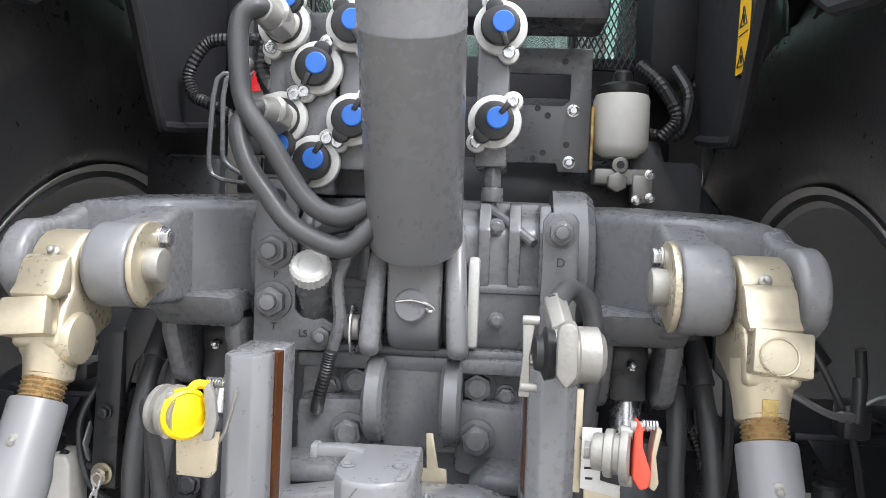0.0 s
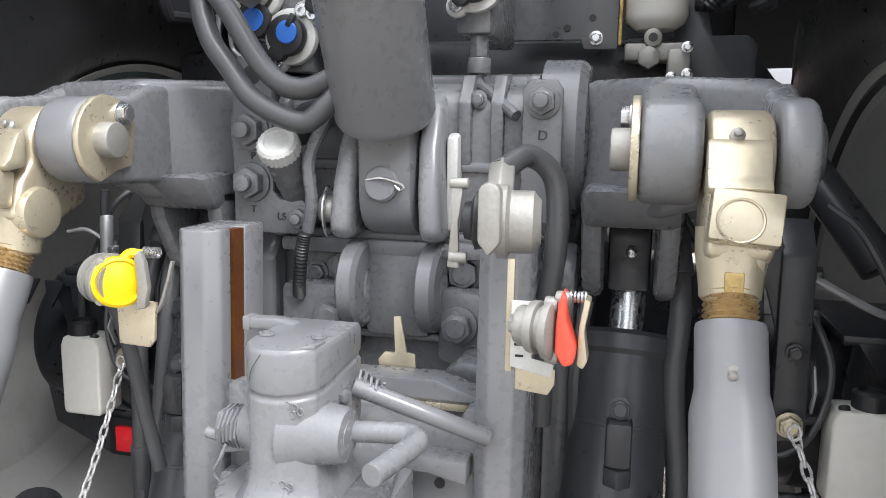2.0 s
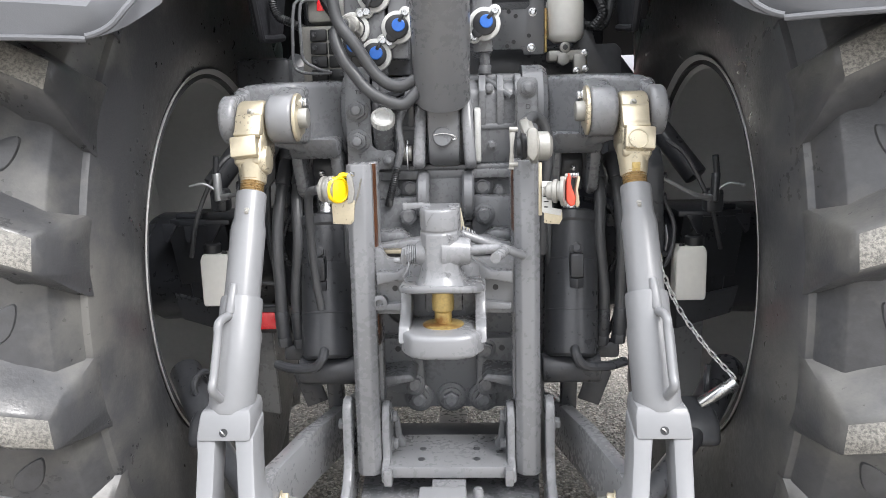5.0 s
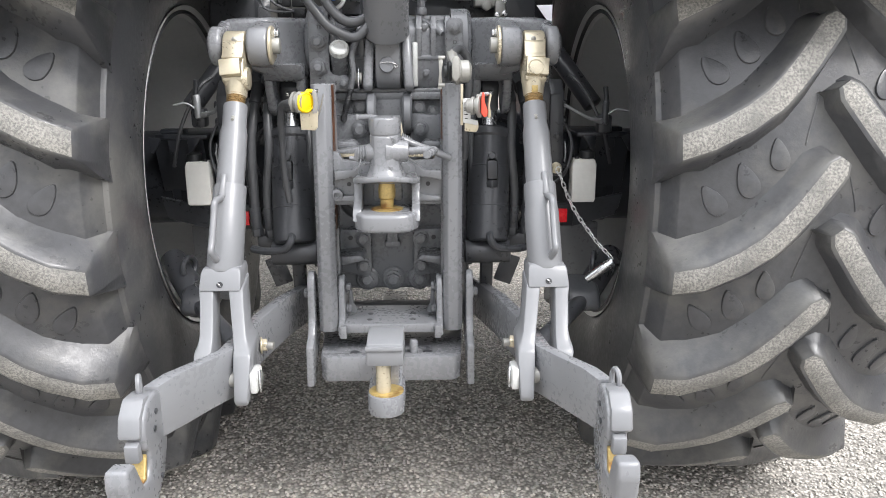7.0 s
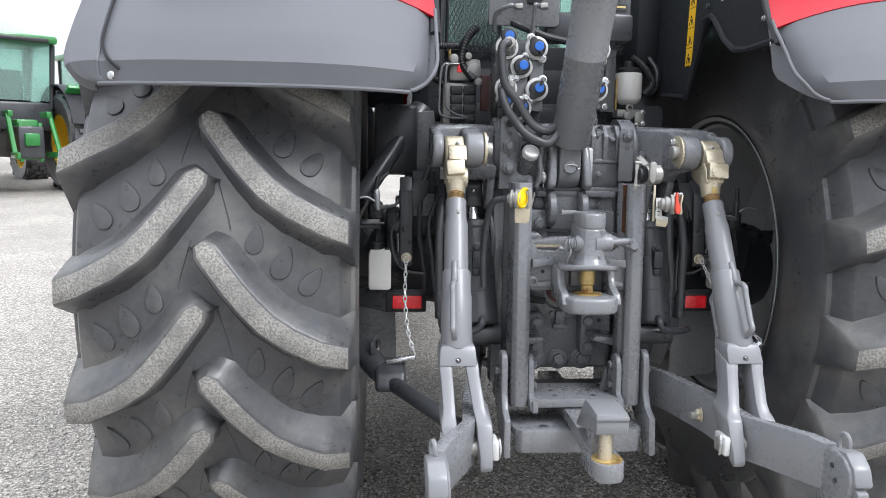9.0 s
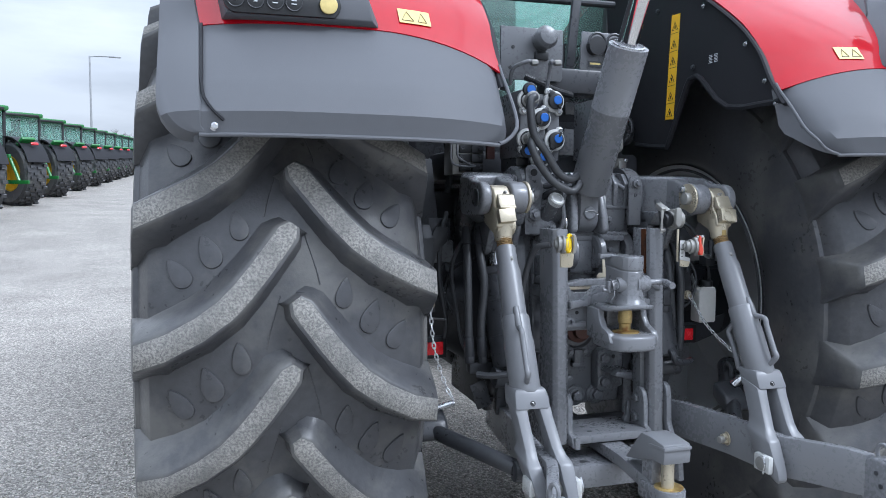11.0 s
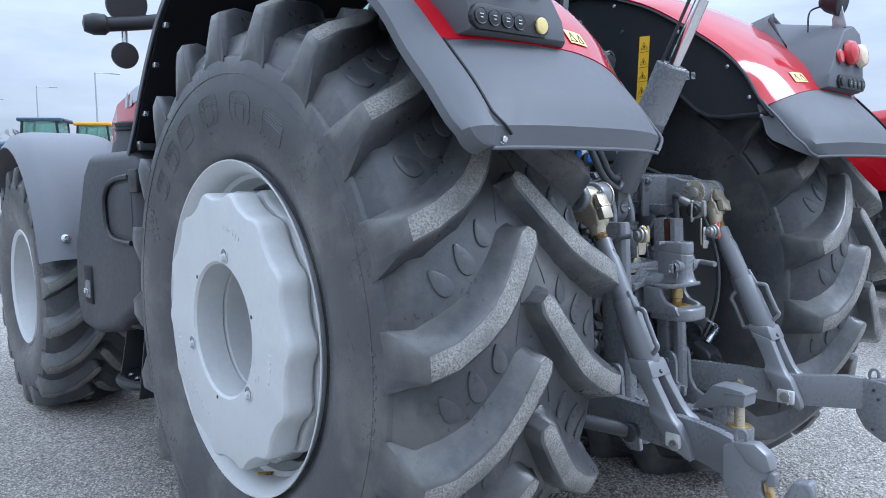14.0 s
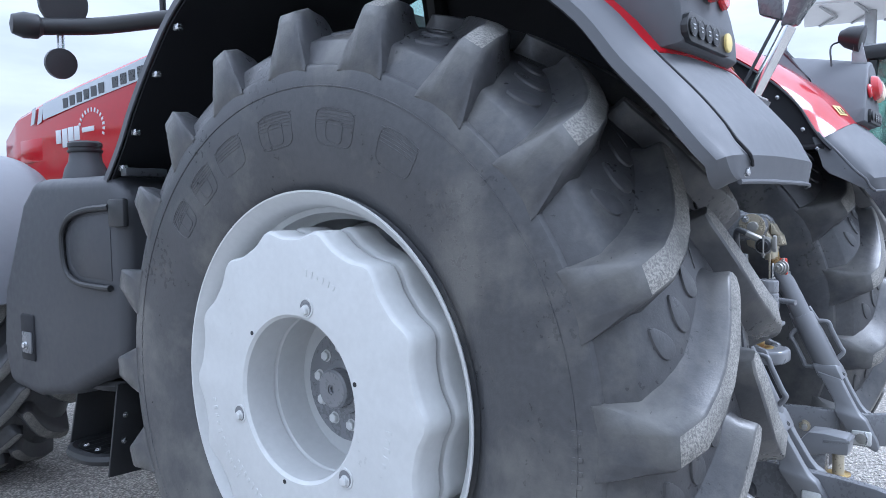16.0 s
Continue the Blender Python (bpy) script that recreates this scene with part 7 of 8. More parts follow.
    bolt(ind, (0.044, -0.558, 1.093), (0, -1, 0), 0.011, "steel")
    part("zinc_strip", box((0.0, -0.600, 1.098), (0.285, 0.004, 0.013), 0.001), ZINC, car, "yellow zinc cross strip")
    # mouth
    mouth = [(0.085 * math.sin(radians(a)), -0.745 - 0.085 * math.cos(radians(a)) * 0.95) for a in range(-80, 81, 10)] + [(0.075, -0.68), (-0.075, -0.68)]
    part("mouth_upper", prism(mouth, 1.042, 1.056, "xy", 0.005, shift=lambda p: (p.x, p.y, p.z + 0.024 * (1 - (abs(p.x) / 0.086) ** 2) - 0.010 * max(0.0, (-0.79 - p.y) / 0.04))), LINK, body, "flared upper plate of the coupling mouth")
    lo = [(-0.075, -0.68), (0.075, -0.68), (0.080, -0.79), (0.060, -0.825), (0.030, -0.838), (-0.030, -0.838), (-0.060, -0.825), (-0.080, -0.79)]
    part("mouth_lower", prism(lo, 0.932, 0.978, "xy", 0.010, segments=3), LINK, body, "lower lip of the coupling mouth")
    for s in (-1, 1):
        part("mouth_cheek", prism([(-0.66, 0.955), (-0.805, 0.955), (-0.79, 0.984), (-0.752, 0.998), (-0.735, 1.020), (-0.730, 1.048), (-0.66, 1.05)], s * 0.062, s * 0.084, "yz", 0.005), LINK, body)
    part("mouth_back", box((0, -0.675, 1.0), (0.15, 0.02, 0.10), 0.006), LINK, body)
    part("coupling_pin", lathe([(0.017, 0), (0.017, 0.03), (0.021, 0.035), (0.022, 0.055), (0.019, 0.075)], (0.0, -0.745, 0.972), (0, 0, 1), 28), BRASS, body, "greasy coupling pin")
    part("pin_seat", lathe([(0.040, 0), (0.040, 0.004), (0.030, 0.007), (0.018, 0.006)], (0.0, -0.752, 0.976), (0, 0, 1), 30), BRASS, body, "greased pin seat")


hitch()


# -- brake and hydraulic couplings on the rails --
def couplings():
    # yellow air coupling: stacked cast flanges, dome cap, sprung bracket
    c = part("air_coupling", lathe([(0.010, -0.006), (0.016, -0.004), (0.018, 0.002), (0.020, 0.004), (0.032, 0.006), (0.033, 0.009), (0.033, 0.014), (0.026, 0.016), (0.026, 0.022), (0.034, 0.024),
                                    (0.035, 0.027), (0.035, 0.033), (0.028, 0.036), (0.028, 0.044), (0, 0.044)], (-0.252, -0.735, 1.243), (1, -0.25, -0.05), 36), ALU, tractor, "cast alloy air brake coupling with a yellow cap")
    dome = Vector((0.72, -0.70, 0.02)).normalized()
    at = Vector((-0.207, -0.748, 1.241))
    part("cap", lathe([(0.028, -0.008), (0.033, -0.006), (0.034, 0.0), (0.033, 0.006), (0.029, 0.009), (0.027, 0.006), (0.022, 0.007), (0.012, 0.011), (0, 0.012)], at, dome, 36), YELLOW, c, "bright yellow domed plastic coupling cap")
    part("cap_tab", tube([at + Vector((0.004, 0.004, 0.028)), at + Vector((0.010, 0.012, 0.036)), at + Vector((0.022, 0.020, 0.034))], 0.0065, 8), YELLOW, c)
    for k in range(6):
        part("spring_coil", tube([(-0.190 + 0.004 * k, -0.715 + 0.006 * math.cos(q), 1.276 + 0.006 * math.sin(q)) for q in (2 * math.pi * j / 12 for j in range(12))], 0.0016, 5, 1, True, smooth=False), STEEL, c)
    for x, z in ((-0.226, 1.217), (-0.222, 1.268)):
        part("flange_bolt", cyl((x, -0.756, z), (x + 0.003, -0.766, z), 0.006, seg=6, bevel=0.001), ALU, c)
    part("side_cheek", prism([(-0.184, 1.205), (-0.170, 1.208), (-0.164, 1.235), (-0.168, 1.268), (-0.176, 1.284), (-0.184, 1.275), (-0.180, 1.24)], -0.748, -0.738, "xz", 0.003), ALU, c, "pale cast side cheek")
    part("mount_plate", prism([(-0.226, 1.152), (-0.180, 1.150), (-0.172, 1.160), (-0.168, 1.212), (-0.228, 1.216)], -0.728, -0.722, "xz", 0.0015), ZINC, c, "yellow zinc mounting plate")
    part("mount_bracket", tube([(-0.196, -0.72, 1.19), (-0.170, -0.72, 1.20), (-0.158, -0.715, 1.235), (-0.152, -0.71, 1.265)], 0.005, 8, flat=0.5), ALU, c)
    # red air coupling
    d = part("air_coupling", lathe([(0.010, -0.002), (0.013, 0.0), (0.022, 0.002), (0.024, 0.006), (0.024, 0.016), (0.030, 0.018), (0.031, 0.022), (0.031, 0.028), (0.026, 0.030), (0.026, 0.036), (0.035, 0.038), (0.036, 0.041), (0.036, 0.047),
                                    (0.031, 0.050), (0, 0.050)], (0.190, -0.752, 1.238), (1, -0.25, 0), 36), ALU, tractor, "cast alloy air brake coupling with a red cap")
    part("end_nut", cyl((0.182, -0.750, 1.238), (0.192, -0.752, 1.238), 0.012, seg=6, bevel=0.001), ALU, d)
    flap = [(0.237, 1.215), (0.252, 1.200), (0.268, 1.204), (0.272, 1.222), (0.262, 1.240), (0.254, 1.256), (0.254, 1.280), (0.246, 1.286), (0.240, 1.272), (0.237, 1.245)]
    part("cap", prism([(0.238 + (x - 0.237) * 0.68, z) for x, z in flap], -0.785, -0.748, "xz", 0.006, segments=3), ORANGE, d, "orange red plastic coupling cap")
    part("clip_plate", prism([(0.262, 1.200), (0.269, 1.196), (0.274, 1.206), (0.269, 1.24), (0.275, 1.275), (0.268, 1.278), (0.263, 1.245)], -0.772, -0.742, "xz", 0.002), ZINC, d)
    for x, z in ((0.224, 1.268), (0.226, 1.208), (0.236, 1.275)):
        part("flange_lug", cyl((x, -0.765, z), (x + 0.016, -0.768, z), 0.009, seg=16, bevel=0.002), ALU, d)
    for k in range(5):
        part("spring_coil", tube([(0.253 + 0.004 * k, -0.764 + 0.006 * math.cos(q), 1.278 + 0.006 * math.sin(q)) for q in (2 * math.pi * j / 12 for j in range(12))], 0.0016, 5, 1, True, smooth=False), STEEL, d)
    tag = part("plate_label", prism([(0.180, 1.180), (0.230, 1.170), (0.233, 1.186), (0.206, 1.192), (0.206, 1.262), (0.180, 1.262)], -0.732, -0.730, "xz", 0.0005), WHITEMETAL, d, "pale maker's plate with unreadable print")
    for k in range(3):
        part("print_line", box((0.191, -0.7325, 1.222 - 0.014 * k), (0.016 - 0.003 * k, 0.001, 0.003), 0.0002, segments=1), INK, tag)
    part("mount_plate", prism([(0.186, 1.150), (0.226, 1.146), (0.234, 1.160), (0.234, 1.178), (0.186, 1.178)], -0.727, -0.721, "xz", 0.001), ZINC, d, "yellow zinc mounting plate")
    part("mount_bracket", prism([(0.172, 1.17), (0.181, 1.17), (0.181, 1.31), (0.172, 1.31)], -0.722, -0.715, "xz", 0.001), ZINC, d)
    # grey hydraulic brake coupling above
    g = part("brake_coupling", lathe([(0.018, 0), (0.030, 0.002), (0.030, 0.014), (0.040, 0.018), (0.040, 0.028), (0.034, 0.032), (0.034, 0.056), (0.028, 0.060), (0.024, 0.064), (0, 0.064)], (0.182, -0.715, 1.332), (1, 0.1, 0), 34), ALU, tractor, "pale cast brake coupling with a black insert")
    part("insert", lathe([(0.030, 0), (0.032, 0.010), (0.022, 0.014), (0.020, 0.022), (0, 0.022)], (0.186, -0.715, 1.332), (-1, -0.1, 0), 28), BLACK, g, "black sealing insert")
    part("ear_lever", prism(arc(0.199, 1.365, 0.012, 0, 180, 8) + [(0.187, 1.315), (0.199, 1.300), (0.211, 1.315)], -0.765, -0.748, "xz", 0.004), ALU, g)
    part("latch_plate", prism([(0.146, 1.280), (0.160, 1.280), (0.158, 1.33), (0.164, 1.375), (0.148, 1.378), (0.150, 1.33)], -0.725, -0.719, "xz", 0.002), ALU, g, "worn latch plate")
    for z in (1.372, 1.292):
        part("latch_pin", cyl((0.148, -0.722, z), (0.168, -0.722, z), 0.006, seg=14, bevel=0.001), ALU, g)
    part("fitting", cyl((0.198, -0.70, 1.355), (0.19, -0.64, 1.385), 0.017, seg=6, bevel=0.002), ALU, g)
    part("coupling_hose", tube([(0.19, -0.65, 1.383), (0.215, -0.60, 1.40), (0.245, -0.58, 1.37), (0.25, -0.585, 1.29), (0.24, -0.58, 1.2), (0.235, -0.56, 1.05)], 0.014, 12), HOSE, g, "black brake hose")
    part("coupling_hose", tube([(-0.262, -0.71, 1.24), (-0.30, -0.66, 1.22), (-0.315, -0.60, 1.12), (-0.318, -0.56, 0.98), (-0.31, -0.54, 0.88)], 0.012, 12), HOSE, c, "black air hose")
    # seated a little closer on their brackets
    for ob, centre, k, move in ((d, (0.182, -0.752, 1.238), 0.72, (0.012, 0, -0.004)), (g, (0.182, -0.715, 1.332), 0.82, (-0.022, 0, -0.016)), (c, (-0.21, -0.738, 1.243), 0.76, (0.012, 0, 0.002))):
        o = Vector(centre)
        ob.matrix_basis = Matrix.Translation(o + Vector(move)) @ Matrix.Scale(k, 4) @ Matrix.Translation(-o)


couplings()


# -- port plates left and right, filler cap, hoses --
def ports():
    L = [(-0.218, 1.262), (-0.124, 1.262), (-0.110, 1.272), (-0.110, 1.298), (-0.122, 1.306), (-0.152, 1.306), (-0.162, 1.316), (-0.162, 1.475), (-0.170, 1.487), (-0.208, 1.487), (-0.218, 1.475)]
    p = part("port_plate", prism(L, -0.486, -0.476, "xz", 0.002), GREY, tractor, "grey port plate marked with letters")
    for z in (1.394, 1.327):
        nut_stud(p, (-0.191, -0.486, z), (0, -1, 0), 0.0205, "grey")
    nut_stud(p, (-0.1235, -0.486, 1.283), (0, -1, 0), 0.013, "grey")
    # open port painted as a black disc, shade without depth
    part("port_hole_shade", cyl((-0.189, -0.485, 1.463), (-0.189, -0.4875, 1.463), 0.012, seg=20), BLACK, p)
    for text, x, z in (("TB", -0.188, 1.433), ("P", -0.189, 1.361), ("T", -0.190, 1.292), ("LS", -0.150, 1.284)):
        letters(text, (x, -0.4868, z), 0.013, (1, 0, 0), (0, 0, 1), INK, p)
    q = part("port_plate", prism([(0.160, 1.29), (0.206, 1.29), (0.206, 1.445), (0.198, 1.456), (0.168, 1.456), (0.160, 1.445)], -0.492, -0.482, "xz", 0.002), GREY, tractor, "grey port plate with one nut")
    nut_stud(q, (0.183, -0.492, 1.431), (0, -1, 0), 0.0165, "grey")
    letters("D", (0.184, -0.4928, 1.392), 0.016, (1, 0, 0), (0, 0, 1), INK, q)
    # knurled filler cap and neck
    d = Vector((0.10, -0.75, 0.62)).normalized()
    cp = Vector((-0.130, -0.532, 1.375))
    neck = part("filler_neck", cyl(cp - d * 0.11 + Vector((0, 0.03, -0.035)), cp - d * 0.005, 0.021, 0.023, 28), GREY, tractor, "dark filler neck with a knurled pale cap")
    knurl = lathe([(0.022, -0.012), (0.0255, -0.010), (0.0255, 0.006), (0.022, 0.010), (0.016, 0.011), (0.014, 0.009), (0, 0.009)], cp, d, 48, scallop=lambda a, r: 0.0009 * math.cos(24 * a) if r > 0.024 else 0)
    part("filler_cap", knurl, WHITEMETAL, neck, "pale knurled metal cap")
    part("oil_pipe", tube([(-0.075, -0.47, 1.44), (-0.085, -0.50, 1.40), (-0.098, -0.515, 1.36), (-0.095, -0.515, 1.31), (-0.105, -0.505, 1.27)], 0.008, 10), GREY, tractor, "grey bent oil pipe")
    part("sprung_cable", tube([(-0.105, -0.515, 1.268), (-0.112, -0.51, 1.24), (-0.125, -0.49, 1.20), (-0.13, -0.48, 1.18)], 0.007, 10, 16, ribs=0.002), BLACK, tractor, "black cable in a coiled sleeve")
    for pts in ([(-0.03, -0.50, 1.43), (-0.07, -0.49, 1.415), (-0.12, -0.47, 1.40), (-0.14, -0.44, 1.38)], [(-0.05, -0.48, 1.455), (-0.09, -0.46, 1.43), (-0.15, -0.44, 1.415)]):
        part("oil_pipe", tube(pts, 0.013, 10), BLACKGREY, tractor, "dark oil pipe")
    # two thick hoses from the valves to the top link
    for pts in ([(-0.196, -0.49, 1.690), (-0.208, -0.525, 1.700), (-0.226, -0.535, 1.685), (-0.227, -0.54, 1.645), (-0.216, -0.545, 1.578), (-0.180, -0.55, 1.528), (-0.135, -0.55, 1.463), (-0.092, -0.55, 1.441), (-0.048, -0.535, 1.458)],
                [(-0.196, -0.49, 1.570), (-0.210, -0.525, 1.572), (-0.224, -0.54, 1.548), (-0.208, -0.55, 1.502), (-0.184, -0.55, 1.468), (-0.148, -0.555, 1.428), (-0.090, -0.555, 1.403), (-0.062, -0.55, 1.42), (-0.045, -0.535, 1.445)]):
        h = part("top_link_hose", tube(pts, 0.0130, 12), HOSE, tractor, "thick black hydraulic hose to the top link")
        a, b = Vector(pts[0]), Vector(pts[1])
        part("hose_ferrule", cyl(a.lerp(b, 0.2), a.lerp(b, 0.85), 0.0165, seg=20, bevel=0.002), ALU, h, "crimped bright ferrule")
        part("hose_nut", cyl(a + Vector((0.004, 0.02, -0.006)), a.lerp(b, 0.25), 0.019, seg=6, bevel=0.002), ALU, h)


ports()


# -- remote valves above --
def remote_valve(parent, x, z, kind, turn):
    """A round coupling with a flap cap (blue button) or a hose stub, in a chipped pale flange."""
    y = -0.44
    fl = prism([(0.036 * math.cos(radians(a)), 0.036 * math.sin(radians(a))) for a in range(0, 360, 12)], y - 0.014, y, "xz", 0.003)
    for sgn in (1, -1):
        c, s = math.cos(radians(turn)), math.sin(radians(turn))
        prism([(0.014 * math.cos(radians(a)) + sgn * 0.036 * c, 0.014 * math.sin(radians(a)) + sgn * 0.036 * s) for a in range(0, 360, 24)], y - 0.012, y, "xz", 0.003, bm=fl)
    bmesh.ops.translate(fl, verts=fl.verts, vec=(x, 0, z))
    v = part("remote_valve", fl, WHITEMETAL, parent, "hydraulic outlet with a chipped pale flange")
    c, s = math.cos(radians(turn)), math.sin(radians(turn))
    for sgn in (1, -1):
        part("socket_screw", lathe([(0.0085, 0), (0.0085, 0.007), (0.007, 0.008), (0.004, 0.008), (0.004, 0.004), (0, 0.004)], (x + sgn * 0.036 * c, y - 0.012, z + sgn * 0.036 * s), (0, -1, 0), 18), STEEL, v)
    if kind == "cap":
        ring = [(0.026 * math.cos(radians(a)), 0.026 * math.sin(radians(a))) for a in range(0, 360, 15)]
        flap = prism([(p[0], p[1]) for p in ring], y - 0.030, y - 0.014, "xz", 0.004)
        prism([(0.012 * math.cos(radians(a)) + 0.024 * c, 0.012 * math.sin(radians(a)) + 0.024 * s) for a in range(0, 360, 24)], y - 0.029, y - 0.014, "xz", 0.003, bm=flap)
        bmesh.ops.translate(flap, verts=flap.verts, vec=(x, 0, z))
        f = part("flap_cap", flap, BLACK, v, "black flap cap with a blue button")
        part("button", lathe([(0.0145, 0), (0.0145, 0.0025), (0.013, 0.0035), (0, 0.0035)], (x + 0.004, y - 0.030, z + 0.003), (0, -1, 0), 28), BLUE, f, "round blue button")
        part("flap_grip", box((x - 0.020 * c, y - 0.031, z - 0.020 * s), (0.018, 0.008, 0.008), 0.002, Matrix.Rotation(radians(-turn), 4, "Y")), BLACK, f)
    else:
        part("coupler", lathe([(0.024, 0), (0.024, 0.006), (0.019, 0.008), (0.017, 0.03), (0.021, 0.032), (0.021, 0.046), (0.016, 0.05)], (x, y - 0.012, z), (0, -1, 0.1), 26), ALU, v, "bright plug-in coupler")
        part("seal_ring", lathe([(0.027, 0), (0.027, 0.004), (0.018, 0.005)], (x, y - 0.013, z), (0, -1, 0), 26), BLACK, v)


def valve_bank():
    bank = part("valve_bank", box((-0.147, -0.33, 1.60), (0.14, 0.14, 0.26), 0.008), BLACKGREY, tractor, "dark bank of hydraulic valves")
    for x, z0, z1, side in ((-0.198, 1.515, 1.735, 0), (-0.150, 1.470, 1.66, 0), (-0.100, 1.505, 1.715, 0), (0.088, 1.515, 1.72, 0)):
        part("valve_slice", prism([(x - 0.022, z0), (x + 0.022, z0), (x + 0.022, z1), (x - 0.022, z1)], -0.44, -0.26, "xz", 0.005), GREY, bank, "grey valve slice")
    remote_valve(bank, -0.198, 1.698, "hose", 65)
    remote_valve(bank, -0.151, 1.640, "cap", 65)
    remote_valve(bank, -0.104, 1.698, "cap", 120)
    remote_valve(bank, -0.198, 1.572, "hose", 60)
    remote_valve(bank, -0.151, 1.514, "cap", 240)
    remote_valve(bank, -0.100, 1.572, "cap", 240)
    remote_valve(bank, 0.095, 1.698, "cap", 110)
    remote_valve(bank, 0.092, 1.574, "cap", 230)
    for x, z in ((-0.194, 1.732), (-0.200, 1.535)):
        f = part("flap_cap", cyl((x, -0.448, z), (x, -0.462, z), 0.024, seg=26, bevel=0.003), BLACK, bank, "open black flap cap with a blue button")
        part("button", lathe([(0.0145, 0), (0.0145, 0.003), (0, 0.0035)], (x + 0.002, -0.462, z), (0, -1, 0), 26), BLUE, f)
    # return fitting under the right pair
    fit = part("pipe_fitting", cyl((0.092, -0.42, 1.516), (0.092, -0.42, 1.488), 0.013, seg=6, bevel=0.002), GREY, tractor, "grey pipe union with a thin pipe")
    part("union_nut", cyl((0.092, -0.42, 1.488), (0.092, -0.42, 1.468), 0.015, seg=20, bevel=0.002), GREY, fit)
    part("thin_pipe", tube([(0.092, -0.42, 1.47), (0.094, -0.425, 1.455), (0.11, -0.44, 1.445), (0.15, -0.475, 1.415)], 0.007, 10), GREY, fit)
    # pierced mounting plate on the right
    plate = part("mounting_plate", prism([(0.075, 1.545), (0.195, 1.545), (0.20, 1.53), (0.252, 1.53), (0.252, 1.745), (0.10, 1.745), (0.10, 1.70), (0.215, 1.70), (0.215, 1.655), (0.205, 1.645), (0.10, 1.645), (0.075, 1.60)], -0.130, -0.120, "xz", 0.002), GREY, tractor, "grey pierced mounting plate")
    # piercings are black discs: hole shade as colour, nothing cut
    for x, z in ((0.160, 1.640), (0.178, 1.628), (0.172, 1.563), (0.155, 1.553), (0.205, 1.722), (0.212, 1.578)):
        part("plate_hole_shade", cyl((x, -0.129, z), (x, -0.1318, z), 0.0055, seg=14), BLACK, plate)
    for x, z in ((0.222, 1.637), (0.218, 1.547)):
        bolt(plate, (x, -0.130, z), (0, -1, 0), 0.009, "steel")
    part("edge_strip", prism([(0.2525, 1.535), (0.258, 1.535), (0.258, 1.645), (0.2525, 1.645)], -0.14, -0.11, "xz", 0.001), BRASS, plate, "rusty yellow plate edge")
    # reservoir
    c = (0.308, -0.105)
    res = part("oil_reservoir", lathe([(0.0, 0.0), (0.030, 0.0), (0.044, 0.010), (0.049, 0.020), (0.049, 0.100), (0.046, 0.108), (0.040, 0.112)], (c[0], c[1], 1.560), (0, 0, 1), 40), WHITE, tractor, "milky white oil reservoir with a black cap")
    part("reservoir_cap", lathe([(0.044, 0), (0.046, 0.003), (0.046, 0.014), (0.030, 0.022), (0.018, 0.024), (0.016, 0.040), (0.012, 0.044), (0, 0.044)], (c[0], c[1], 1.668), (0, 0, 1), 36), BLACK, res, "black ribbed reservoir cap")
    mc = part("master_cylinder", box((0.312, -0.105, 1.525), (0.10, 0.06, 0.028), 0.006), ALU, tractor, "cast alloy master cylinder")
    part("inlet", cyl((0.305, -0.135, 1.545), (0.305, -0.145, 1.545), 0.014, seg=20, bevel=0.002), ALU, mc)
    # black disc on the inlet's end paints the shade of its bore
    part("inlet_hole_shade", cyl((0.305, -0.144, 1.545), (0.305, -0.1465, 1.545), 0.007, seg=14), BLACK, mc)
    part("plug_nut", cyl((0.300, -0.135, 1.515), (0.300, -0.152, 1.515), 0.018, seg=6, bevel=0.002), ALU, mc)
    part("side_cap", box((0.345, -0.12, 1.505), (0.035, 0.04, 0.05), 0.006), ALU, mc)
    for x, z in ((0.356, 1.53), (0.358, 1.49), (0.335, 1.485)):
        bolt(mc, (x, -0.141, z), (0, -1, 0), 0.007, "steel")
    # dark panels behind
    part("pump_plate", prism([(0.34, 1.43), (0.47, 1.43), (0.47, 1.545), (0.455, 1.56), (0.40, 1.56), (0.39, 1.60), (0.36, 1.64), (0.34, 1.64)], -0.04, -0.03, "xz", 0.003), BLACKGREY, tractor, "dark pierced side plate")
    part("rear_beam", box((0.11, -0.22, 1.80), (0.30, 0.12, 0.09), 0.012), BLACKGREY, tractor, "dark cross beam below the rear window")
    pb = part("socket_plate", prism([(-0.235, 1.79), (-0.01, 1.79), (0.0, 1.80), (0.0, 1.97), (-0.235, 1.97)], -0.30, -0.29, "xz", 0.003), GREY, tractor, "grey socket plate")
    # black discs paint the dark inside of holes on the socket plate
    for x, z in ((-0.20, 1.83), (-0.05, 1.85), (-0.19, 1.90)):
        part("plate_hole_shade", cyl((x, -0.30, z), (x, -0.3025, z), 0.006, seg=14), BLACK, pb)
    sk = part("trailer_socket", lathe([(0.035, 0), (0.035, 0.03), (0.040, 0.034), (0.040, 0.045), (0.030, 0.060), (0.012, 0.064), (0, 0.064)], (-0.085, -0.305, 1.925), (0, -1, 0.15), 32), GREY, pb, "round grey trailer socket")
    part("socket_base", box((-0.085, -0.303, 1.875), (0.05, 0.02, 0.03), 0.004), BLACK, sk)
    pc = part("socket_plate", prism([(0.08, 1.80), (0.25, 1.80), (0.25, 1.98), (0.09, 1.98)], -0.27, -0.26, "xz", 0.003), GREY, tractor, "grey socket plate with two sockets")
    for x in (0.135, 0.205):
        so = part("round_socket", lathe([(0.028, 0), (0.028, 0.022), (0.033, 0.024), (0.033, 0.034), (0, 0.036)], (x, -0.27, 1.925), (0, -1, 0), 28), BLACK, pc, "black round socket with a loop")
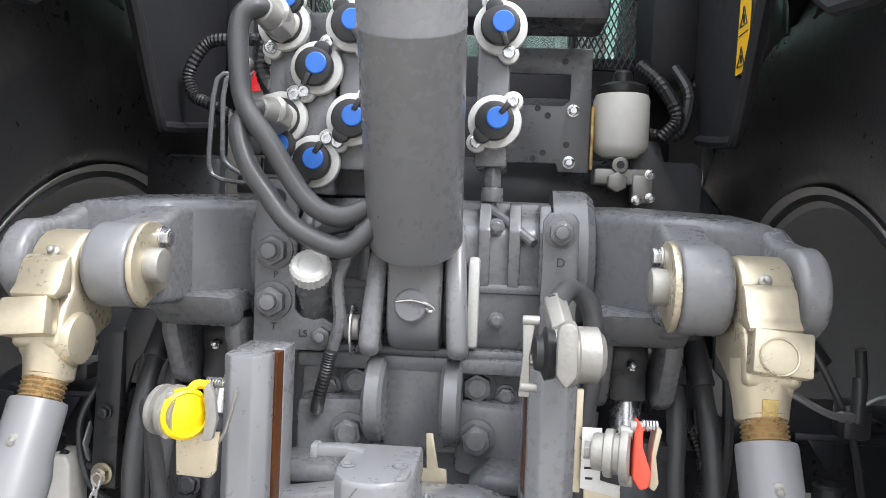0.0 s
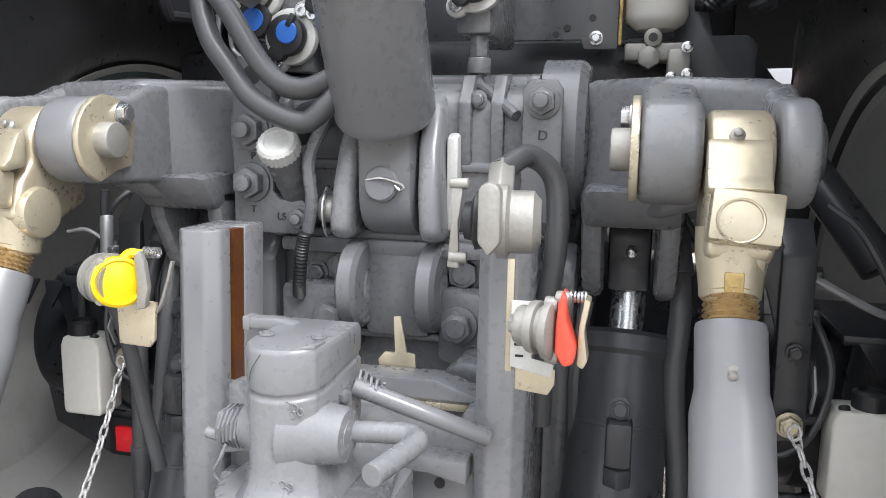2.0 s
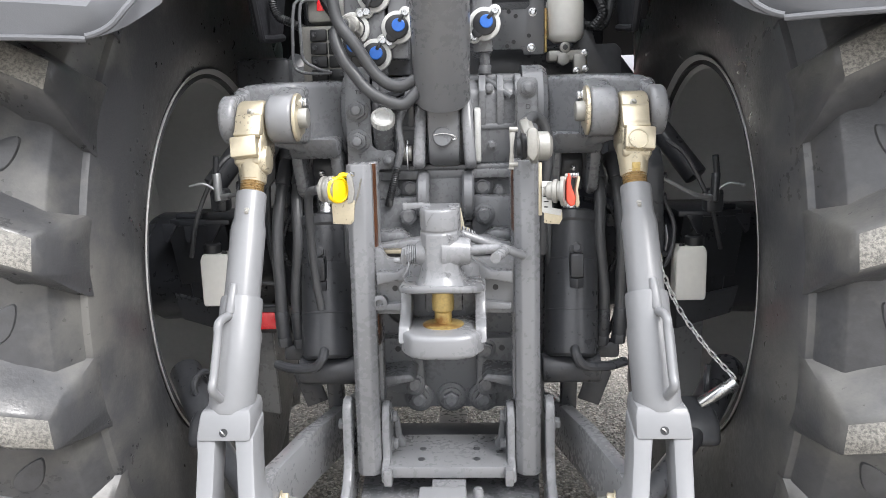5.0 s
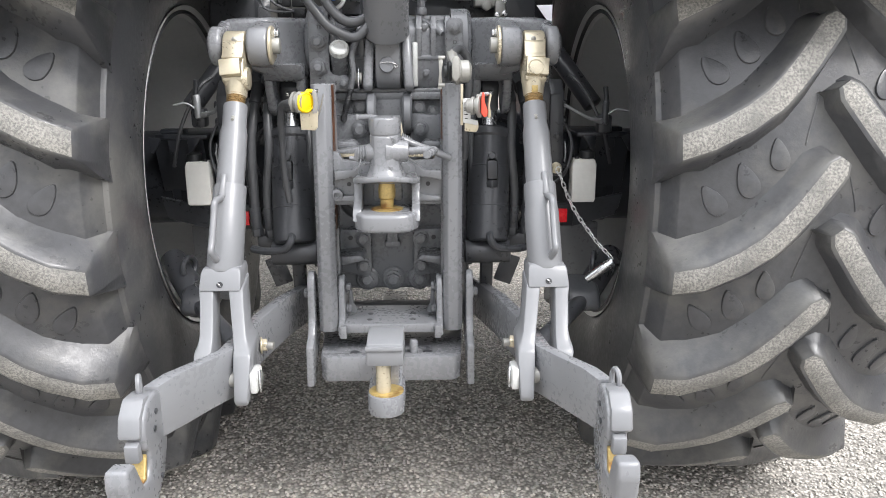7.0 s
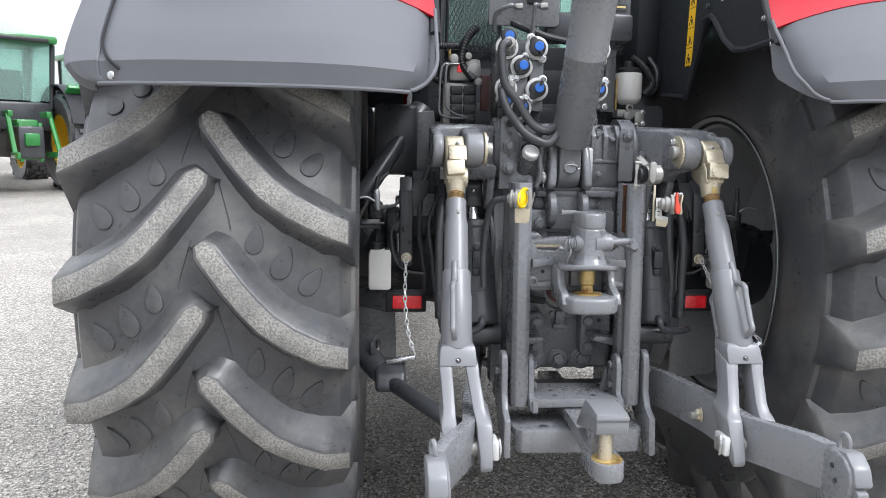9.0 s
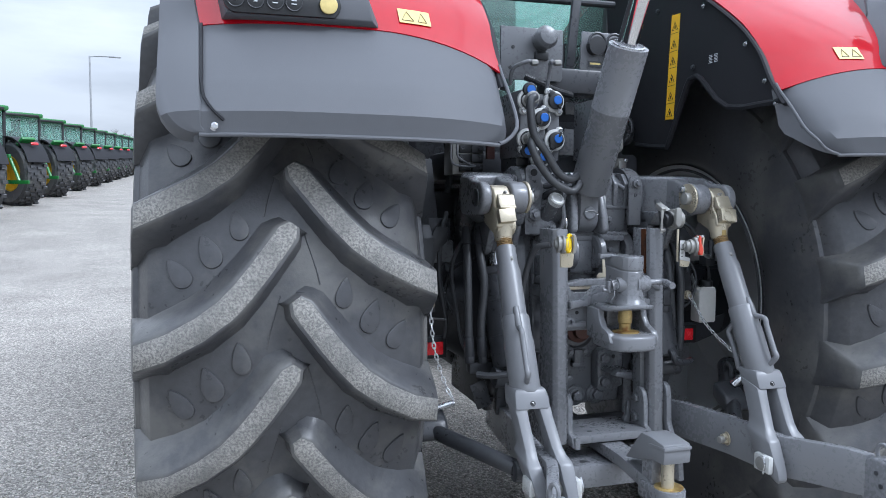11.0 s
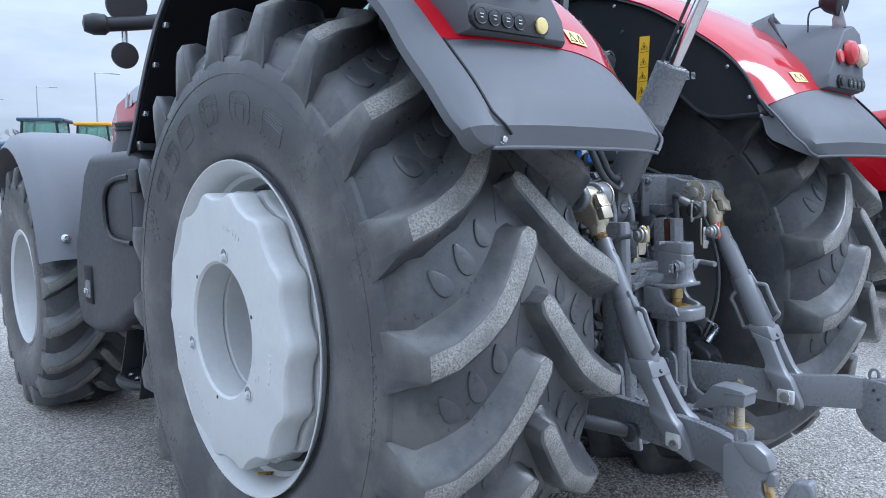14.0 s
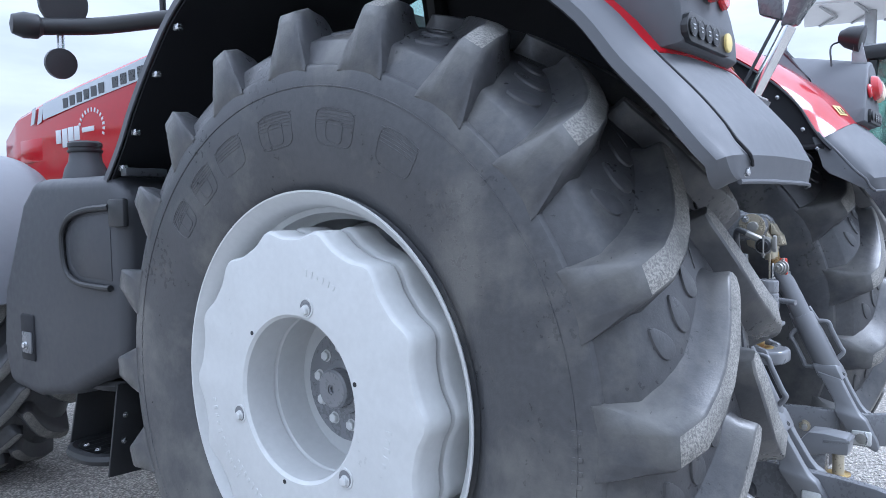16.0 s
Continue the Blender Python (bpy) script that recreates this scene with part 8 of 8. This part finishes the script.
        part("socket_loop", tube([(x + 0.035 * math.cos(q), -0.29 - 0.01, 1.93 + 0.04 * math.sin(q)) for q in (math.pi * k / 8 for k in range(9))], 0.005, 8), BLACKGREY, so)
        lb = part("socket_label", box((x + 0.005, -0.275, 1.865), (0.055, 0.003, 0.022), 0.001, segments=1), BLACKGREY, pc, "small label with pale unreadable print")
        part("print_line", box((x + 0.005, -0.277, 1.866), (0.042, 0.001, 0.007), 0.0002, segments=1), CREAM, lb)
    # hydraulic end plate pipes
    for a, b in (((-0.225, -0.36, 1.76), (-0.165, -0.40, 1.83)), ((-0.11, -0.40, 1.73), (-0.09, -0.42, 1.83))):
        pp = part("thin_pipe", tube([a, (a[0], a[1] - 0.03, b[2] - 0.02), (b[0] - 0.02, b[1] - 0.02, b[2]), b], 0.007, 10), GREY, tractor, "grey bent pipe with a union")
        part("union_nut", cyl(b, (b[0] + 0.022, b[1], b[2] + 0.002), 0.011, seg=6, bevel=0.001), ALU, pp)
    # loose looms of corrugated conduit
    for pts, r in (([(-0.30, -0.18, 1.738), (-0.366, -0.20, 1.734), (-0.411, -0.20, 1.724), (-0.440, -0.20, 1.675), (-0.429, -0.20, 1.637), (-0.402, -0.20, 1.623), (-0.36, -0.17, 1.60)], 0.010),
                   ([(0.35, -0.02, 1.74), (0.385, -0.05, 1.70), (0.415, -0.06, 1.64), (0.39, -0.05, 1.60)], 0.012), ([(0.42, 0.0, 1.74), (0.44, -0.04, 1.68), (0.42, -0.05, 1.61), (0.37, -0.04, 1.61)], 0.010),
                   ([(-0.26, -0.2, 1.80), (-0.30, -0.2, 1.75), (-0.31, -0.2, 1.68), (-0.27, -0.22, 1.62)], 0.013), ([(-0.17, -0.36, 1.79), (-0.13, -0.38, 1.77), (-0.06, -0.36, 1.75), (0.02, -0.33, 1.74)], 0.011),
                   ([(-0.37, -0.08, 1.95), (-0.375, -0.09, 1.78), (-0.37, -0.10, 1.62), (-0.35, -0.1, 1.50), (-0.36, -0.1, 1.40)], 0.012)):
        part("wiring_conduit", tube(pts, r, 10, 14, ribs=0.0016), BLACK, tractor, "black corrugated wiring conduit")
    # electro-hydraulic block on the left
    blk = part("control_block", box((-0.315, -0.145, 1.537), (0.115, 0.10, 0.148), 0.004), ALU, tractor, "pale control block with black connectors")
    for j in range(4):
        for k in range(2):
            cb = part("connector", box((-0.328 + 0.046 * k, -0.20, 1.587 - 0.033 * j), (0.042, 0.014, 0.029), 0.003), BLACK, blk, "black square connector")
            part("connector_pin", lathe([(0.006, 0), (0.006, 0.004), (0.003, 0.004), (0, 0.002)], (-0.338 + 0.066 * k, -0.207, 1.589 - 0.033 * j), (0, -1, 0), 12), BLACKGREY, cb)
    part("valve_top", box((-0.30, -0.165, 1.655), (0.11, 0.08, 0.075), 0.012), ALU, blk, "cast valve body on the block")
    part("valve_tag", box((-0.318, -0.207, 1.662), (0.018, 0.003, 0.032), 0.001), REFLECT, blk, "small red tag")
    for x, z, r in ((-0.27, 1.66, 0.026), (-0.34, 1.70, 0.016), (-0.29, 1.71, 0.012), (-0.255, 1.625, 0.014)):
        part("valve_port", cyl((x, -0.20, z - 0.01), (x, -0.223, z - 0.01), r, seg=22, bevel=0.003), ALU, blk)
    part("copper_pin", cyl((-0.352, -0.19, 1.69), (-0.352, -0.19, 1.74), 0.005, seg=10), BRASS, blk)
    for off in (0.0, 0.022):
        part("wire_loop", tube([(-0.345 + off, -0.215, 1.672), (-0.380 + off * 0.7, -0.225, 1.662), (-0.389 + off, -0.229, 1.56), (-0.384 + off, -0.229, 1.502 + off), (-0.33, -0.228, 1.490 + off * 0.6), (-0.295, -0.22, 1.492)], 0.0042, 8, 3), GREY, blk, "bent steel pipe loop")
    part("rust_plate", box((-0.228, -0.19, 1.58), (0.03, 0.02, 0.12), 0.003), material("dark_red_primer", (0.10, 0.04, 0.035), 0.6), tractor, "dark red primed plate")
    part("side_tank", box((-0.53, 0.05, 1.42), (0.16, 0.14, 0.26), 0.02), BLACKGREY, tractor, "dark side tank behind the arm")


valve_bank()
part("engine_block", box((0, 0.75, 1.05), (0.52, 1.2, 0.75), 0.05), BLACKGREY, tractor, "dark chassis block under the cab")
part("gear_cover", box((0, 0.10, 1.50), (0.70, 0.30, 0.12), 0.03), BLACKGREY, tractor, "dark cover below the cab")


# ---- other machines, poles, trees ----
def simple_tractor(label, paint, rim_paint, m, fender_paint=None, group="", rear_tool=True):
    """A parked tractor seen from afar: wheels, fenders, cab with glass, bonnet and linkage."""
    fender_paint = fender_paint or paint
    t = thing("parked_tractor", label, "tractor", m, group)
    for s in (-1, 1):
        for y, R, w, r in ((0.0, 1.0, 0.34, 0.54), (2.9, 0.76, 0.27, 0.40)):
            prof = [(r, -w * 0.85), (R * 0.86, -w), (R * 0.94, -w * 0.85), (R * 0.945, 0), (R * 0.94, w * 0.85), (R * 0.86, w), (r, w * 0.85)]
            wh = part("wheel", lathe([(r, -w * 0.8), (r, w * 0.8), (r - 0.04, w * 0.8), (r - 0.06, 0), (r - 0.04, -w * 0.8)], (s * 0.98, y, R - 0.03), (s, 0, 0), 28, closed=True), rim_paint, t)
            part("tyre", lathe(prof, (s * 0.98, y, R - 0.03), (s, 0, 0), 40, closed=True), RUBBER, wh)
            part("rim_disc", lathe([(r, 0.05), (0.2, 0.0), (0, 0.02), (0, -0.02), (r, 0.02)], (s * 0.98, y, R - 0.03), (s, 0, 0), 28), rim_paint, wh)
            bm = bmesh.new()
            n = 18
            for k in range(n):
                for h in (-1, 1):
                    a = 2 * math.pi * (k + (0.5 if h > 0 else 0)) / n
                    for j in range(3):
                        b = a - 0.10 * j * 1.3
                        box((s * 0.98 + h * w * (0.15 + 0.3 * j), y - R * 0.965 * math.cos(b), R - 0.03 + R * 0.965 * math.sin(b)), (w * 0.38, 0.07, 0.075), 0.0, Matrix.Rotation(-b, 4, "X"), bm, segments=1)
            part("tread", bm, RUBBER, wh)
        rows = []
        for k in range(13):
            a = radians(18 + 135 * k / 12)
            rows.append([(s * x, -1.12 * math.cos(a), 0.97 + 1.12 * math.sin(a)) for x in (0.62, 0.9, 1.30)])
        fd = part("fender", sheet(rows, 0.03), LINER if fender_paint is GREEN else fender_paint, t)
        part("fender_cap", box((s * 0.86, -0.62, 1.93), (0.42, 0.36, 0.10), 0.03, Matrix.Rotation(radians(-32), 4, "X")), fender_paint, fd)
        part("tail_lamp", box((s * 0.98, -0.84, 1.86), (0.22, 0.06, 0.09), 0.02, Matrix.Rotation(radians(-32), 4, "X")), REDLAMP, fd)
        part("cab_post", tube([(s * 0.62, 0.1, 1.6), (s * 0.72, 0.2, 2.85)], 0.05, 8), BLACK, t)
        part("cab_post", tube([(s * 0.62, 1.6, 1.6), (s * 0.70, 1.45, 2.85)], 0.05, 8), BLACK, t)
        part("side_glass", sheet([[(s * 0.64, 0.12, 1.75), (s * 0.64, 1.58, 1.75)], [(s * 0.71, 0.22, 2.85), (s * 0.69, 1.47, 2.85)]], 0.01), GLASS, t)
        part("lower_link", box((s * 0.36, -0.95, 0.72), (0.05, 0.9, 0.11), 0.01, Matrix.Rotation(radians(s * 8), 4, "Z")), paint if rear_tool else LINK, t)
        part("lift_rod", tube([(s * 0.36, -0.60, 1.45), (s * 0.38, -1.02, 0.74)], 0.045, 8), paint if rear_tool else LINK, t)
        part("lift_arm", box((s * 0.33, -0.45, 1.47), (0.09, 0.45, 0.12), 0.02), paint if rear_tool else LINK, t)
        part("hitch_rail", box((s * 0.17, -0.62, 0.95), (0.06, 0.07, 0.72), 0.006), paint if rear_tool else LINK, t)
    part("rear_glass", sheet([[(-0.6, 0.1, 1.75), (0.6, 0.1, 1.75)], [(-0.68, 0.2, 2.85), (0.68, 0.2, 2.85)]], 0.01), GLASS, t)
    part("front_glass", sheet([[(-0.6, 1.62, 1.75), (0.6, 1.62, 1.75)], [(-0.68, 1.47, 2.85), (0.68, 1.47, 2.85)]], 0.01), GLASS, t)
    part("seat", box((0, 0.7, 1.95), (0.5, 0.45, 0.8), 0.08), BLACK, t)
    part("roof", box((0, 0.82, 2.93), (1.55, 1.65, 0.16), 0.06), BLACK if paint is RED else paint, t)
    part("roof_lamps", box((0, -0.02, 2.90), (1.2, 0.08, 0.09), 0.03), BLACK, t)
    part("cab_base", box((0, 0.85, 1.45), (1.3, 1.55, 0.55), 0.06), BLACKGREY, t)
    part("bonnet", loft([[(-w, y, 1.25), (w, y, 1.25), (w, y, z - 0.1), (w * 0.7, y, z), (-w * 0.7, y, z), (-w, y, z - 0.1)] for y, w, z in ((1.7, 0.46, 2.15), (2.7, 0.44, 2.08), (3.6, 0.40, 1.92), (3.85, 0.32, 1.70))], bevel=0.02), paint, t)
    part("exhaust", tube([(0.66, 1.75, 1.5), (0.66, 1.75, 2.6), (0.66, 1.68, 2.85)], 0.07, 12), BLACK, t)
    part("chassis", box((0, 1.0, 0.95), (0.45, 3.4, 0.6), 0.05), BLACKGREY, t)
    part("rear_housing", box((0, -0.25, 1.0), (0.38, 0.5, 0.75), 0.04), paint if rear_tool else LINK, t)
    part("coupling", box((0, -0.68, 1.0), (0.26, 0.16, 0.24), 0.03), paint if rear_tool else LINK, t)
    return t


def put(x, y, turn):
    return pose(x, y, ground_height(x, y), 0, 0, turn)


green = simple_tractor("parked green tractor with yellow rims and a green rear linkage", GREEN, YELLOWRIM, put(-7.5, 12.3, 40), group="row of green tractors")
for k in range(1, 13):
    copy_thing(green, put(-7.4 - 0.05 * k, 12.3 + 4.9 * k, 40 + (k * 7) % 5))
for x, y, a in ((-3.5, 108, 80), (0.5, 112, 75), (4.5, 110, 85), (-7.5, 114, 82)):
    copy_thing(green, put(x, y, a))
simple_tractor("parked dark teal tractor with a dark cab", BLUEPAINT, SIGNWHITE, put(5.6, 30.5, 60), rear_tool=False)
simple_tractor("parked yellow tractor behind a dark one", YELLOWPAINT, SIGNWHITE, put(8.5, 34.0, 60), rear_tool=False)
redm = simple_tractor("parked red tractor with grey fenders beside the yard", RED, WHEEL, put(6.5, -1.6, -2), FENDER, rear_tool=False)
copy_thing(redm, put(10.6, -1.2, -2))
copy_thing(redm, put(14.6, -0.8, -2))


def combine(x, y, turn):
    t = thing("combine_harvester", "large green combine harvester with yellow wheels far across the yard", "combine", put(x, y, turn))
    part("body", loft([[(-1.4, yy, 1.0), (1.4, yy, 1.0), (1.4, yy, z), (-1.4, yy, z)] for yy, z in ((-3.2, 2.6), (-2.6, 3.4), (1.8, 3.6), (2.2, 3.2))], bevel=0.08), GREEN, t)
    part("cab", box((0, 2.9, 2.7), (1.7, 1.3, 1.7), 0.12), GLASS, t)
    part("cab_roof", box((0, 2.9, 3.6), (1.9, 1.6, 0.18), 0.06), GREEN, t)
    part("side_band", box((1.41, -0.6, 2.1), (0.02, 3.8, 0.10), 0.01, Matrix.Rotation(radians(5), 4, "X")), YELLOWRIM, t)
    for s in (-1, 1):
        for yy, R in ((1.6, 0.95), (-2.4, 0.6)):
            w = part("wheel", lathe([(R * 0.5, -0.3), (R, -0.25), (R, 0.25), (R * 0.5, 0.3)], (s * 1.5, yy, R), (s, 0, 0), 30), RUBBER, t)
            part("rim", lathe([(R * 0.55, 0.26), (R * 0.52, 0.31), (0, 0.31)], (s * 1.5, yy, R), (s, 0, 0), 26), YELLOWRIM, w)
    part("header", box((0, 4.6, 0.7), (5.5, 0.9, 0.8), 0.08), GREEN, t)
    part("unloading_pipe", tube([(-1.3, 1.5, 3.2), (-1.5, -1.0, 3.5), (-1.5, -3.6, 3.6)], 0.16, 10), GREEN, t)


combine(8.2, 96, 82)
for x, y, a in ((-12.5, 150, 60), (-8.5, 152, 70), (-4.6, 155, 65)):
    copy_thing(green, put(x, y, a))


def boom(x, y):
    t = thing("folded_boom", "long dark folded sprayer boom with red discs far across the yard", "implement", put(x, y, 0))
    part("beam", box((0, 0, 1.0), (16, 0.3, 0.18), 0.03), BLACKGREY, t)
    part("beam", box((0, 0, 0.4), (16, 0.3, 0.12), 0.03), BLACKGREY, t)
    for k in range(16):
        part("brace", tube([(-8 + k, 0, 0.45), (-7.5 + k, 0, 1.0), (-7 + k, 0, 0.45)], 0.04, 6, 1, smooth=False), BLACKGREY, t)
    for k in (-4, 1):
        part("disc", cyl((k, -0.2, 0.8), (k, -0.35, 0.8), 0.3, seg=26), REFLECT, t)


boom(-1.0, 96)


def light_pole(x, y, h=8.0, group="yard lamp posts"):
    t = thing("street_lamp", "tall slim galvanised lamp post with one arm", "lamp post", put(x, y, 0), group)
    part("pole", cyl((0, 0, 0), (0, 0, h), 0.085, 0.05, 14), GALV, t)
    part("arm", tube([(0, 0, h - 0.05), (0.6, 0, h), (1.2, 0, h + 0.02)], 0.04, 8), GALV, t)
    part("lamp_head", box((1.55, 0, h), (0.75, 0.22, 0.09), 0.02), GALV, t)


for x, y in ((-8.8, 52), (-8.4, 80), (-7.8, 107), (-7.2, 132), (-6.5, 160), (15.5, 62), (15.0, 80), (20.5, 44), (14.4, 104)):
    light_pole(x, y)


def bare_tree(x, y, h, seed):
    """A leafless tree: trunk, limbs and a haze of twigs."""
    rng = random.Random(seed)
    t = thing("bare_tree", "leafless grey tree at the far edge of the yard", "tree", put(x, y, rng.uniform(0, 360)), "far trees")
    trunk, verts, faces = bmesh.new(), [], []

    def grow(p, d, length, r, depth):
        q = p + d * length
        if depth < 3:
            tube([p, p.lerp(q, 0.5) + Vector((rng.uniform(-1, 1), rng.uniform(-1, 1), 0)) * length * 0.05, q], r, 6, 2, bm=trunk)
        else:
            u = d.orthogonal().normalized()
            v = d.cross(u)
            k = len(verts)
            for c, w in ((p, r), (q, r * 0.5)):
                verts.extend([tuple(c + u * w), tuple(c - u * w * 0.5 + v * w), tuple(c - u * w * 0.5 - v * w)])
            faces.extend([(k + a, k + (a + 1) % 3, k + 3 + (a + 1) % 3, k + 3 + a) for a in range(3)])
        if depth >= 5:
            return
        for _ in range(3 if depth < 3 else 6):
            e = (d + Vector((rng.uniform(-0.8, 0.8), rng.uniform(-0.8, 0.8), rng.uniform(-0.15, 0.55)))).normalized()
            grow(p.lerp(q, rng.uniform(0.5, 1.0)), e, length * rng.uniform(0.55, 0.8), r * 0.55, depth + 1)
    grow(Vector((0, 0, 0)), Vector((0, 0, 1)), h * 0.27, h * 0.017, 0)
    part("trunk", trunk, BARK, t)
    me = bpy.data.meshes.new("crown")
    me.from_pydata(verts, [], faces)
    me.materials.append(TWIG)
    crown = new("crown", me)
    crown.parent = t
    tagged(crown, kind="stuff")
    return t


trees = [bare_tree(2, 166, 9.5, 1), bare_tree(6, 170, 10.5, 2), bare_tree(10, 172, 11, 3)]
rng = random.Random(9)
for k in range(26):
    x = -30 + 3.8 * k + rng.uniform(-1.2, 1.2)
    copy_thing(trees[k % 3], put(x, 178 + rng.uniform(-10, 20), rng.uniform(0, 360)))


def building(x, y, w, d, h, turn, label):
    t = thing("farm_building", label, "building", put(x, y, turn))
    part("wall", box((0, 0, h / 2), (w, d, h), 0.02), FARWALL, t)
    part("roof", prism([(-w / 2 - 0.3, h), (w / 2 + 0.3, h), (0, h + w * 0.08)], -d / 2 - 0.3, d / 2 + 0.3, "xz", 0.02), GALV, t)
    for k in range(4):
        part("roller_door", box((-w / 2 + w * (k + 0.5) / 4, -d / 2 - 0.03, 1.9), (w / 6, 0.08, 3.8), 0.02), SIGNWHITE, t)


building(46, 52, 40, 20, 6.0, -38, "long low grey clad machinery hall")


def sign_canopy(x, y):
    t = thing("sign_canopy", "white raised sign board on steel posts with dark bars of lettering", "sign", put(x, y, -78))
    part("panel", box((0, 0, 7.9), (9.0, 0.25, 1.7), 0.03), SIGNWHITE, t)
    part("soffit", box((0, 1.6, 7.05), (9.0, 3.2, 0.12), 0.03), SIGNWHITE, t)
    for k in range(9):
        part("soffit_brace", tube([(-4 + k, 0.1, 6.97), (-3.5 + k, 1.6, 6.9), (-4 + k, 3.1, 6.97)], 0.05, 6, 1, smooth=False), GALV, t)
    for px in (-2.5, 2.5):
        part("post", cyl((px, 1.6, 0), (px, 1.6, 7.0), 0.18, seg=16), GALV, t)
    for k in range(9):
        part("letter_bar", box((-3.4 + 0.85 * k, -0.14, 7.8), (0.5, 0.03, 0.7), 0.01), FARWALL, t)


sign_canopy(24.5, 0.3)
